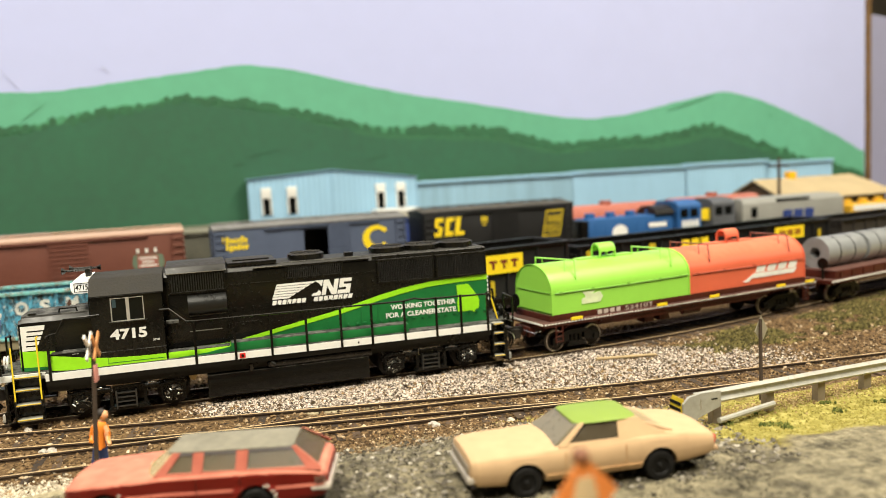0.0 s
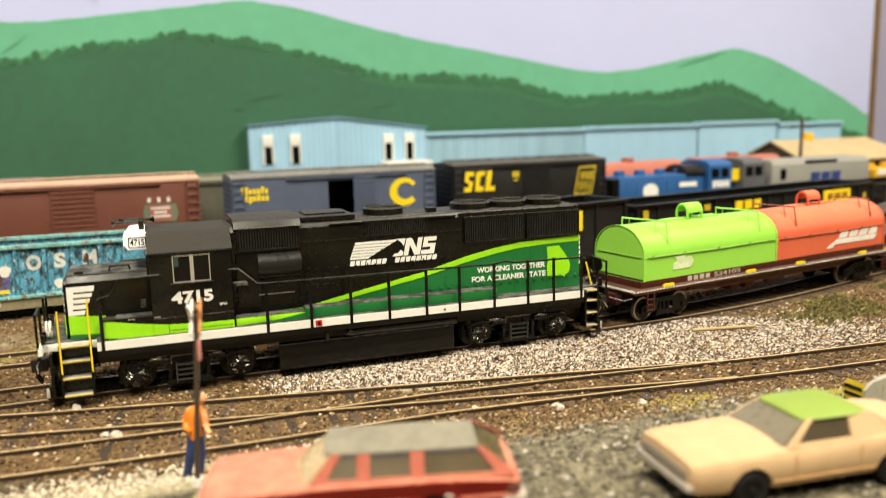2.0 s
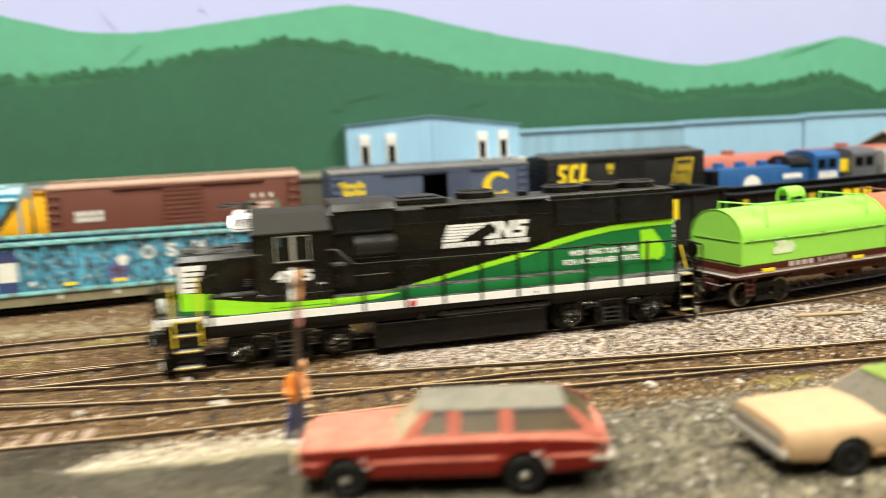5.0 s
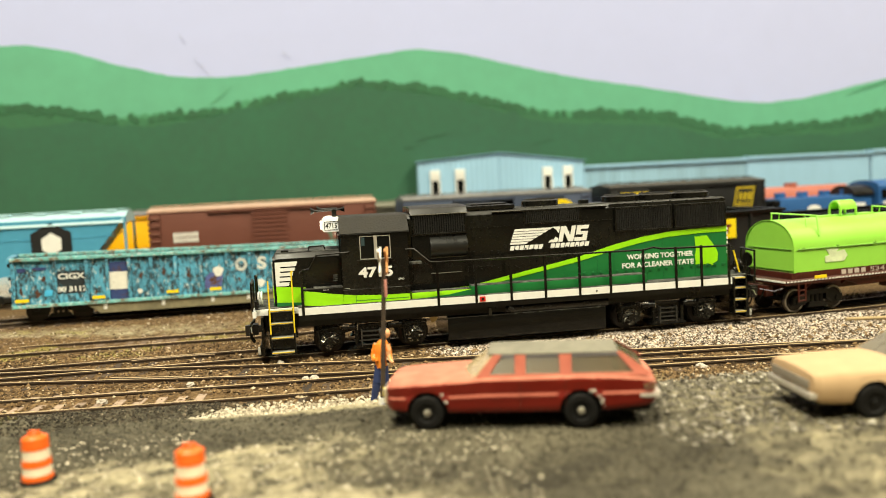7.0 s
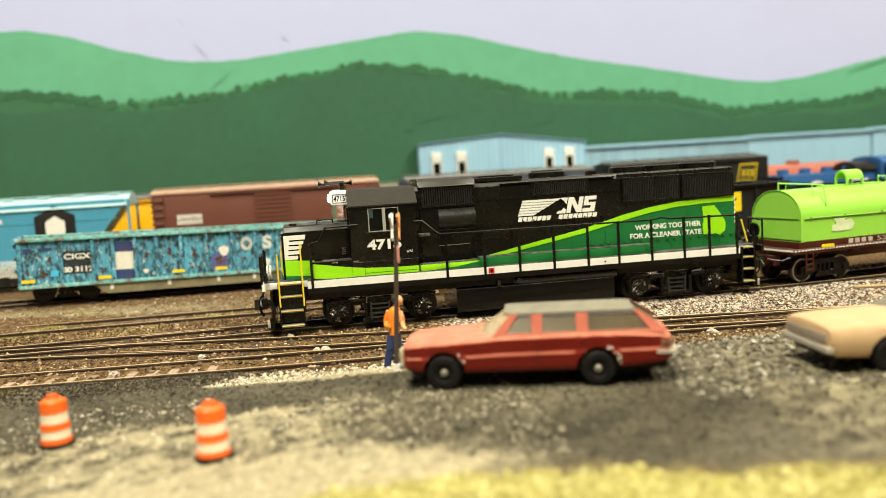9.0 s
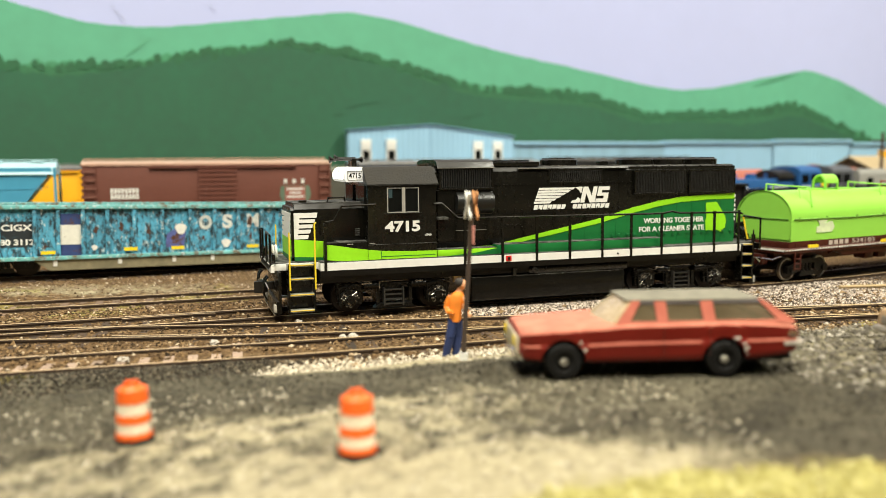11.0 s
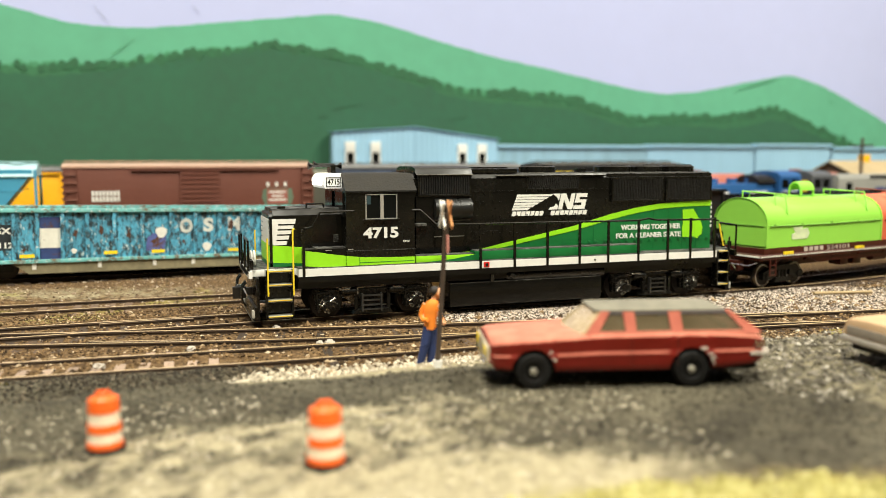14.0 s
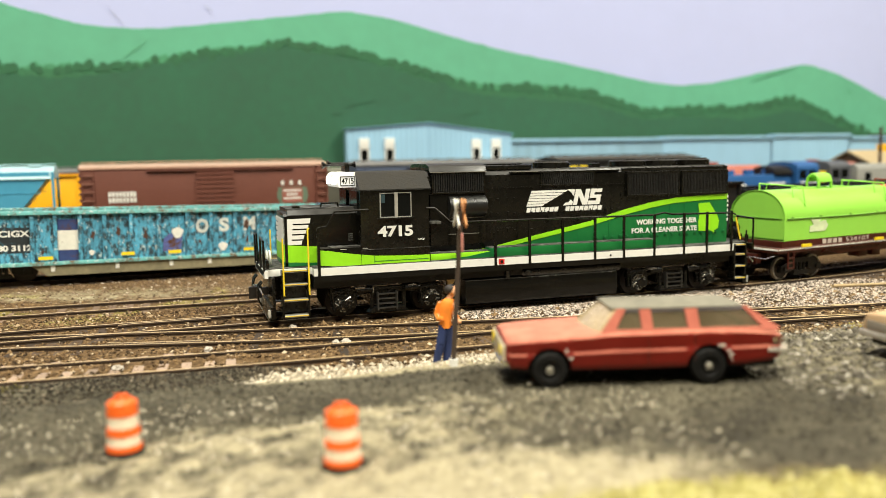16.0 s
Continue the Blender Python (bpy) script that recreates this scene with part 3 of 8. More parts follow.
# brown rubble among all the tracks
n = 52000
x, y = rs.uniform(-14, 40, n), rs.uniform(-5.6, 4.6, n)
between = np.minimum.reduce([np.abs(y - np.vectorize(f)(x)) for f in (line_a, line_d, line_b)] + [np.where(x < 18, np.abs(y - np.vectorize(line_e)(x)), 9.0)])
keep = ~((x < 1.0) & (y < np.vectorize(line_d)(x) - 0.78)) & ~((x > 17.5) & (np.abs(y - np.vectorize(line_a)(x)) < 1.5) & (rs.random(n) < 0.9)) & ~((between < 1.25) & ((x < 8) | (y > -2.2)) & (rs.random(n) < 0.40))
x, y = x[keep], y[keep]
n = len(x)
scatter("rubble", "brown gravel and cinders lying between the tracks", "gravel", x, y, rs.uniform(0.022, 0.06, n) * (1 + 0.9 * (rs.random(n) < 0.05)), M_BROWNROCK, 2)
n = 9000
x, y = rs.uniform(-14, 16, n), rs.uniform(4.6, 16, n)
scatter("rubble", "brown gravel on the yard behind the locomotive", "gravel", x, y, rs.uniform(0.02, 0.055, n), M_YARDROCK, 3)
n = 7000
x, y = rs.uniform(8.5, 24, n), rs.uniform(-7.2, -5.4, n)
scatter("rubble", "brown sandy gravel between the front track and the road", "gravel", x, y, rs.uniform(0.018, 0.05, n), M_BROWNROCK, 19)
# road
n = 30000
x, y = rs.uniform(-9, 17.5, n), -5.6 - 9.4 * rs.random(n)
di = dust[np.clip(np.searchsorted(gy, y), 1, ny - 1), np.clip(np.searchsorted(gx, x), 1, nx - 1)]
keep = (di < 0.2 + 0.4 * rs.random(n)) & ~((x > 9) & (y > -6.9) & (rs.random(n) < 0.85))
x, y = x[keep], y[keep]
n = len(x)
scatter("road_gravel", "dark grey gravel of the dirt road", "gravel", x, y, rs.uniform(0.012, 0.036, n) * (1 + 1.0 * (rs.random(n) < 0.02)), M_ROADROCK, 4)
n = 2200
x, y = rs.uniform(8.5, 19, n), rs.uniform(-12.5, -6.6, n)
scatter("road_pebbles", "loose grey and tan pebbles on the road", "gravel", x, y, rs.uniform(0.03, 0.09, n), island_mat("pebble_mix", [(0.0, (0.05, 0.043, 0.033)), (0.5, (0.14, 0.122, 0.092)), (0.9, (0.28, 0.25, 0.20)), (1.0, (0.5, 0.46, 0.38))]), 14)
# pale stone shoulder
n = 8200
x = rs.uniform(-3.0, 9.0, n)
y = -5.38 - 0.03 * x + rs.normal(0, 0.38, n)
keep = rs.random(n) < smoothstep(-0.4, 1.6, x) * smoothstep(9.0, 5.0, x)
scatter("shoulder_stones", "pale crushed stone along the road edge", "gravel", x[keep], y[keep], rs.uniform(0.02, 0.07, keep.sum()), M_PALEROCK, 5)
# grass foam in front and by the guardrail
n = 15000
x, y = rs.uniform(0, 14, n), rs.uniform(-17.5, -13.2, n)
gi = grass[np.clip(np.searchsorted(gy, y), 1, ny - 1), np.clip(np.searchsorted(gx, x), 1, nx - 1)]
keep = gi > 0.35 + 0.4 * rs.random(n)
scatter("grass", "dry yellow-green ground foam grass", "grass", x[keep], y[keep], rs.uniform(0.025, 0.075, keep.sum()), M_GRASS, 6, flat=0.8)
n = 2600
x, y = rs.uniform(-8, 6, n), rs.uniform(-14.2, -7.4, n)
n = int((y < -9.5 + 2.3 * (x < 0)).sum())
x, y = x[y < -9.5 + 2.3 * (x < 0)], y[y < -9.5 + 2.3 * (x < 0)]
scatter("pale_crumbs", "pale stone crumbs strewn over the dark road", "gravel", x, y, rs.uniform(0.012, 0.042, n), M_PALEROCK, 16)
n = 5200
x = rs.normal(0.25, 0.42, n)
y = -5.62 + 0.2 * (x - 0.25) + rs.normal(0, 0.19, n)
scatter("sand_streak", "smooth streak of fine pale sand at the road edge", "gravel", x, y, rs.uniform(0.015, 0.035, n), M_PALESAND, 17, flat=0.4)
n = 260
x, y = rs.normal(-5.9, 0.4, n), rs.normal(-4.2, 0.14, n)
scatter("weeds", "olive weed tuft beside the front track", "weeds", x, y, rs.uniform(0.02, 0.055, n), M_WEED, 18, flat=1.2)
n = 5200
x = rs.uniform(-9, 1.2, n)
y = np.interp(x, FRONT_X, FRONT_Y) - 0.82 - 1.9 * rs.random(n)
scatter("road_gravel", "dark cinders heaped between the front rail and the road", "gravel", x, y, rs.uniform(0.012, 0.045, n), M_CINDER, 29)
n = 26000
x, y = rs.uniform(10, 42, n), rs.uniform(-12.0, -4.8, n)
gi = grass[np.clip(np.searchsorted(gy, y), 1, ny - 1), np.clip(np.searchsorted(gx, x), 1, nx - 1)]
keep = gi > 0.35 + 0.4 * rs.random(n)
scatter("grass", "yellow-green ground foam grass under the guardrail", "grass", x[keep], y[keep], rs.uniform(0.018, 0.042, keep.sum()), M_MOSS, 7, flat=1.0)
n = 6500
x = rs.uniform(18.4, 36, n)
y = -8.75 + 0.13 * (x - 18.2) + rs.normal(0, 0.32, n)
scatter("dry_grass", "straw-coloured dry grass behind the guardrail", "grass", x, y, rs.uniform(0.015, 0.045, n), M_STRAW, 23, flat=1.1)
x, y = [], []
for k in range(15):
    cx, cy = rs.uniform(18.6, 32), rs.uniform(-10.4, -8.6)
    cy += 0.1 * (cx - 18.6)
    m = int(rs.integers(18, 60))
    x.append(rs.normal(cx, 0.09, m)), y.append(rs.normal(cy, 0.06, m))
x, y = np.concatenate(x), np.concatenate(y)
scatter("grass_tufts", "dark green grass tufts by the guardrail", "grass", x, y, rs.uniform(0.02, 0.055, len(x)), M_TUFT, 24, flat=1.2, lift=0.6)
n = 64000
x, y = rs.uniform(9, 42, n), rs.uniform(-4.4, 6, n)
gi = grass[np.clip(np.searchsorted(gy, y), 1, ny - 1), np.clip(np.searchsorted(gx, x), 1, nx - 1)]
keep = (gi > 0.3 + 0.4 * rs.random(n)) & (y > -4.4)
scatter("weeds", "low olive weeds between the tracks", "weeds", x[keep], y[keep], rs.uniform(0.03, 0.11, keep.sum()), M_WEED, 8, flat=0.9)
n = 6000
x, y = rs.uniform(-14, 4, n), rs.uniform(3.2, 10.5, n)
gi = grass[np.clip(np.searchsorted(gy, y), 1, ny - 1), np.clip(np.searchsorted(gx, x), 1, nx - 1)]
keep = gi > 0.25 + 0.4 * rs.random(n)
scatter("weeds", "low olive weeds in the yard", "weeds", x[keep], y[keep], rs.uniform(0.02, 0.055, keep.sum()), M_WEED, 9, flat=0.9)

# single stones that catch the eye
def rock(x, y, r, tall=0.7):
    bm = B()
    bmesh.ops.create_icosphere(bm, subdivisions=3, radius=r)
    for v in bm.verts:
        v.co *= 1 + 0.5 * noise.noise(v.co * 1.5 / r + Vector((x, y, 0))) + 0.25 * noise.noise(v.co * 4 / r + Vector((y, x, 3)))
        v.co.z *= tall
    return solid("stone", bm, M_STONELIGHT, "loose pale stone lying on the dirt", "stone", x, y, surface(x, y) + r * tall * 0.55, group="loose stones", smooth=25)


for x, y, r in ((12.6, -5.1, 0.17), (2.35, -2.45, 0.14), (2.1, -2.3, 0.10), (-1.1, -1.85, 0.12), (-3.2, -3.0, 0.13), (1.3, 0.1, 0.12), (9.4, -5.3, 0.12), (14.7, -5.6, 0.12), (6.7, -4.9, 0.16)):
    rock(x, y, r)
bm = B()
cyl(bm, (-1.1, 0, 0), (1.1, 0, 0), 0.065, 10, 0.055)
cyl(bm, (1.1, 0, 0), (1.16, 0, 0), 0.055, 10, 0.04)
solid("timber_log", bm, mat("bleached_timber", lin(168, 146, 108), 0.8, var=0.2), "bleached timber lying on the ballast", "timber", 21.2, -0.72, surface(21.2, -0.72) + 0.09, rz=-11)


# ---- tracks ----
def rail_line(name, label, centre, x0, x1, tie_material, step=0.53, dz=0.0, tie_len=2.6, pale_until=-99, graded=False, check=None, bare_from=99):
    """A track: two rails, each one a swept profile, and ties laid singly under them."""
    track = thing(name, label, "railway track", kind="structure")
    xs = np.arange(x0, x1 + 0.01, 0.75)
    prof = [(-0.07, -0.19), (-0.07, -0.165), (-0.018, -0.145), (-0.018, -0.062), (-0.040, -0.048), (-0.040, -0.016), (-0.034, -0.004), (-0.024, 0.0), (0.024, 0.0), (0.034, -0.004), (0.040, -0.016), (0.040, -0.048), (0.018, -0.062), (0.018, -0.145), (0.07, -0.165), (0.07, -0.19)]
    runs = [("rail", xs, lambda x, s=s: s) for s in (-0.7175, 0.7175)]
    if check:
        s, a, b = check
        runs.append(("check_rail", np.arange(a, b + 0.01, 0.2), lambda x: s * (0.53 - 0.09 * smoothstep(a + 0.4, a, x) - 0.09 * smoothstep(b - 0.4, b, x))))
    for kind, stations, side in runs:
        bm, rings = B(), []
        for x in stations:
            y, d = centre(x), (centre(x + 0.3) - centre(x - 0.3)) / 0.6
            k = 1 / math.hypot(1, d)
            nx_, ny_ = -d * k, k
            rings.append([(x + nx_ * (side(x) + p), y + ny_ * (side(x) + p), q + dz + (float(yard_grade(x)) if graded else 0.0)) for p, q in prof])
        loft(bm, rings)
        me = mesh_of(kind, bm, M_RAILSIDE, 30)
        me.materials.append(M_RAILTOP)
        for i, f in enumerate(me.polygons):
            if i % len(prof) in (6, 7, 8):
                f.material_index = 1
        ob = new(kind, me)
        ob.parent = track
    x, k = x0 + 0.2, 0
    rnd = random.Random(len(name) + int(x0))
    kinds = []
    for m in (tie_material, M_TIEPALE):
        me = bpy.data.meshes.get("tie_" + m.name)
        if me is None:
            bm = B()
            box(bm, -0.115, 0.115, -tie_len / 2, tie_len / 2, -0.36, -0.096, 0.012)
            me = mesh_of("tie_" + m.name, bm, m, 0)
        kinds.append(me)
    while x < x1 and k < 290:
        d = (centre(x + 0.3) - centre(x - 0.3)) / 0.6
        ob = new("tie", kinds[1] if x < pale_until else kinds[0])
        ob.matrix_basis = pose(x * S, (centre(x) + rnd.uniform(-0.05, 0.05)) * S, (dz + (float(yard_grade(x)) if graded else 0.0) + (rnd.uniform(-0.012, 0.004) if x < pale_until or x > bare_from else rnd.uniform(-0.055, -0.012))) * S, 0, 0, math.degrees(math.atan(d)) + rnd.uniform(-1.5, 1.5))
        ob.parent = track
        x, k = x + step * rnd.uniform(0.93, 1.07), k + 1
    return track


# ---- painted backdrop and room ----
def back_y(x):
    return 39.0 + 0.055 * x


def silhouette(name, points, material, label, off, bumps, seed, low=-1.0, drop=0.0):
    """A painted layer on the backdrop: a thin sheet with a soft or tree-topped outline."""
    rnd = random.Random(seed)
    xs = np.arange(points[0][0], points[-1][0], 0.16)
    zs = np.interp(xs, [p[0] for p in points], [p[1] for p in points]) - drop
    ker = np.ones(13) / 13
    zs = np.convolve(np.pad(zs, 6, mode="edge"), ker, "valid")
    tops = []
    tree = 0.0
    for x, z in zip(xs, zs):
        tree = tree * 0.55 + (rnd.random() ** 3) * bumps
        big = max(0.0, noise.noise((x * 0.55, seed, 0.0))) * bumps * 1.3
        tops.append(z + tree + big + 0.25 * bumps * noise.noise((x * 2.7, seed, 2.0)))
    bm = B()
    prev = None
    for x, z in zip(xs, tops):
        y = back_y(x) - off
        now = (bm.verts.new((x, y, low)), bm.verts.new((x, y, z)))
        if prev:
            bm.faces.new((prev[0], now[0], now[1], prev[1]))
        prev = now
    return solid(name, bm, material, label, "backdrop", kind="structure", smooth=0)


bm = B()
prism(bm, [(-60, back_y(-60)), (75.6, back_y(75.6)), (75.5, back_y(75.6) + 0.7), (-60, back_y(-60) + 0.7)], "z", -1.0, 58)
solid("backdrop", bm, M_SKY, "painted backdrop board with a pale lavender sky", "backdrop", kind="structure", smooth=0)
silhouette("backdrop_far_hills", [(-60, 13.5), (-45, 16.5), (-30, 15.2), (-22, 16.4), (-17, 16.5), (-14.4, 16.05), (-11, 14.95), (-7, 14.0), (-3, 13.9), (1.6, 14.5), (7, 15.25), (11.3, 15.85), (15.2, 15.4), (19, 14.5), (24, 13.4), (31.8, 12.2), (39, 11.0), (42, 10.7), (46, 11.0), (51.8, 12.1), (57.2, 13.05), (61.3, 12.2), (67, 10.1), (71.6, 8.2), (75.5, 6.2)], M_HILLFAR, "backdrop layer painted as smooth light green hills", 0.06, 0.05, 3)
TREES = [(-60, 11), (-40, 12.5), (-28, 11.6), (-19.4, 12.2), (-14.5, 11.7), (-11.8, 11.0), (-4.5, 11.4), (0.6, 12.3), (6.4, 13.4), (9.4, 13.0), (14, 12.3), (21.5, 10.6), (27.4, 10.35), (32.6, 10.0), (38.5, 8.4), (49, 8.8), (55.7, 9.7), (61.9, 7.6), (67.8, 5.7), (75.5, 3.9)]
silhouette("backdrop_haze", TREES, mat("painted_tree_haze", lin(76, 144, 104), 0.85, var=0.16, grain=2.2, bump=0.05), "backdrop layer painted as thin mid-green treetops", 0.08, 0.30, 21)
silhouette("backdrop_shade", [(x, z - 0.75) for x, z in TREES], mat("painted_tree_shade", lin(56, 107, 74), 0.85, var=0.16, grain=2.2, bump=0.05), "backdrop layer painted as shaded green woods", 0.12, 0.6, 33)
silhouette("backdrop_treeline", [(-60, 11), (-40, 12.5), (-28, 11.6), (-19.4, 12.2), (-17, 12.3), (-14.5, 11.7), (-11.8, 11.0), (-7.8, 11.2), (-4.5, 11.4), (-2, 11.8), (0.6, 12.3), (3.2, 12.8), (6.4, 13.4), (9.4, 13.0), (14, 12.3), (17, 11.4), (21.5, 10.6), (24.4, 10.1), (27.4, 10.35), (32.6, 10.0), (36.2, 9.1), (38.5, 8.4), (43, 8.8), (49, 8.8), (52, 9.0), (55.7, 9.7), (58.5, 9.2), (61.9, 7.6), (67.8, 5.7), (75.5, 3.9)], M_HILLMID, "backdrop layer painted as a dark green treeline", 0.10, 0.25, 5, drop=0.22)
silhouette("backdrop_near_hills", [(-60, 9), (-30, 10.2), (-19.5, 10.4), (-13.7, 10.9), (-10, 10.3), (-6.7, 10.5), (-2.9, 11.3), (1, 12.1), (6.4, 13.0), (10, 12.5), (14, 11.8), (18, 10.6), (22, 9.6), (27, 9.3), (33, 8.9), (38, 7.6), (44, 7.8), (50, 7.6), (56, 8.6), (60, 7.4), (64, 6.0), (70, 4.3), (75.5, 3.0)], M_HILLDARK, "backdrop layer painted as dark green wooded hills", 0.14, 0.18, 9)


def painted_trees(points, seed):
    """Round dabs of dark paint along the ridge, thick in some stretches and thin in others."""
    rnd, bm = random.Random(seed), B()
    px, pz = [p[0] for p in points], [p[1] for p in points]
    x = -30.0
    while x < 75:
        thick = 0.5 + 0.5 * noise.noise((x * 0.16, seed, 1.0))
        r = rnd.uniform(0.16, 0.30) + 0.22 * thick * rnd.random()
        z = float(np.interp(x, px, pz)) + rnd.uniform(-0.2, 0.22) + 0.12 * thick
        tall = rnd.uniform(0.8, 1.35)
        spin = rnd.uniform(0, 9)
        ring = [bm.verts.new((x + r * (1 + 0.28 * noise.noise((math.cos(a) * 2 + spin, math.sin(a) * 2, x))) * math.cos(a), back_y(x) - 0.145 - 0.01 * rnd.random(), z + r * tall * (1 + 0.3 * noise.noise((math.sin(a) * 2, math.cos(a) * 2 + spin, x))) * math.sin(a))) for a in np.arange(0, 6.2, 0.42)]
        bm.faces.new(ring)
        x += rnd.uniform(0.16, 0.5) + (0.0 if thick > 0.42 else rnd.uniform(0.1, 0.9))
    return solid("backdrop_trees", bm, mat("painted_ridge_trees", lin(52, 102, 70), 0.85, var=0.3, grain=2.5, bump=0.05), "backdrop trees dabbed in dark green along the ridge", "backdrop", kind="structure", smooth=0)


painted_trees([(x, z - 0.12) for x, z in TREES], 12)


def brush_stroke(ends, width, material, label, name):
    """A thin painted or scratched line on the backdrop, from (x, z) to (x, z)."""
    bm = B()
    for (xa, za), (xb, zb) in ends:
        n = 6
        top, low = [], []
        for i in range(n + 1):
            u = i / n
            x, z = xa + (xb - xa) * u, za + (zb - za) * u + 0.06 * noise.noise((xa + u * 3, za, 2.0))
            w = width * (0.35 + math.sin(math.pi * u)) * 0.6
            top.append((x, back_y(x) - 0.165, z + w))
            low.append((x, back_y(x) - 0.165, z - w))
        bm.faces.new([bm.verts.new(p) for p in top + low[::-1]])
    solid(name, bm, material, label, "backdrop", kind="structure", smooth=0)


M_SCRATCH = mat("backdrop_scratch", lin(170, 176, 200), 0.9, var=0.3)
brush_stroke([((-6.6, 17.2), (-6.1, 16.55)), ((-5.6, 15.45), (-4.5, 14.1)), ((0.9, 15.8), (1.5, 15.3))], 0.05, M_SCRATCH, "backdrop with faint hairline cracks in the paint", "backdrop_scratch")
brush_stroke([((-3.0, 13.2), (-4.8, 11.8)), ((-5.1, 11.5), (-5.2, 10.7))], 0.05, mat("twig_green", lin(84, 148, 112), 0.85, var=0.3), "backdrop with thin green twig strokes", "backdrop_twig")
brush_stroke([((11.0, 8.6), (13.6, 9.1)), ((9.8, 8.0), (10.9, 8.1)), ((20.5, 7.9), (22.6, 8.3))], 0.07, mat("dark_brush_mark", lin(44, 82, 58), 0.85), "backdrop with dark green brush marks on the hill", "backdrop_brush_mark")
brush_stroke([((50.3, 11.25), (56.0, 12.75)), ((62.6, 10.7), (63.0, 10.35))], 0.09, mat("crest_green", lin(84, 152, 116), 0.85, var=0.3), "backdrop with a mid-green crest stroke on the far hill", "backdrop_crest")
bm = B()
box(bm, 75.5, 76.05, back_y(76) - 0.35, back_y(76) + 0.8, -1, 58, 0.08)
solid("trim_backdrop", bm, M_WOODTRIM, "varnished wooden edge strip of the backdrop", "trim", kind="structure")
bm = B()
prism(bm, [(76.05, back_y(76) + 0.9), (118, back_y(76) + 16), (118, back_y(76) + 16.7), (76.05, back_y(76) + 1.6)], "z", -1.0, 21)
solid("backdrop_side", bm, mat("painted_side_sky", lin(170, 170, 200), 0.85, var=0.05, grain=0.5, bump=0.05), "second backdrop panel with a grey-lavender sky", "backdrop", kind="structure", smooth=0)
bm = B()
box(bm, -60, 130, -32.0, -30.0, -12, -0.1, 0.2)
solid("trim_fascia", bm, M_WOODTRIM, "wooden edge board of the layout table", "trim", kind="structure")


def room_slab(name, label, x0, x1, y0, y1, z0, z1, material):
    bm = B()
    prism(bm, [(x0, y0), (x1, y0), (x1, y1), (x0, y1)], "z", z0, z1)
    solid(name, bm, material, label, name.split("_")[0], kind="structure", smooth=0)


room_slab("floor", "brown carpet floor of the layout room", -140, 240, -170, 130, -100, -96, M_ROOMFLOOR)
room_slab("ceiling", "white painted room ceiling", -140, 240, -170, 130, 118, 122, M_CEIL)
room_slab("wall_north", "grey-lavender painted room wall", -140, 240, 126, 130, -96, 118, M_ROOM)
room_slab("wall_south", "grey-lavender painted room wall", -140, 240, -170, -166, -96, 118, M_ROOM)
room_slab("wall_west", "grey-lavender painted room wall", -140, -136, -166, 126, -96, 118, M_ROOM)
room_slab("wall_east", "grey-lavender painted room wall", 236, 240, -166, 126, -96, 118, M_ROOM)


# ---- blue warehouse against the backdrop ----
def corrugated(bm, x0, x1, y, z0, z1a, z1b, pitch=0.42):
    xs = np.arange(x0, x1 + 1e-6, pitch / 2)
    rows = []
    for i, x in enumerate(xs):
        top = z1a + (z1b - z1a) * (x - x0) / (x1 - x0)
        rows.append(((x, y - (0.05 if i % 2 else 0.0), z0), (x, y - (0.05 if i % 2 else 0.0), top)))
    prev = None
    for a, b in rows:
        now = (bm.verts.new(a), bm.verts.new(b))
        if prev:
            bm.faces.new((prev[0], now[0], now[1], prev[1]))
        prev = now


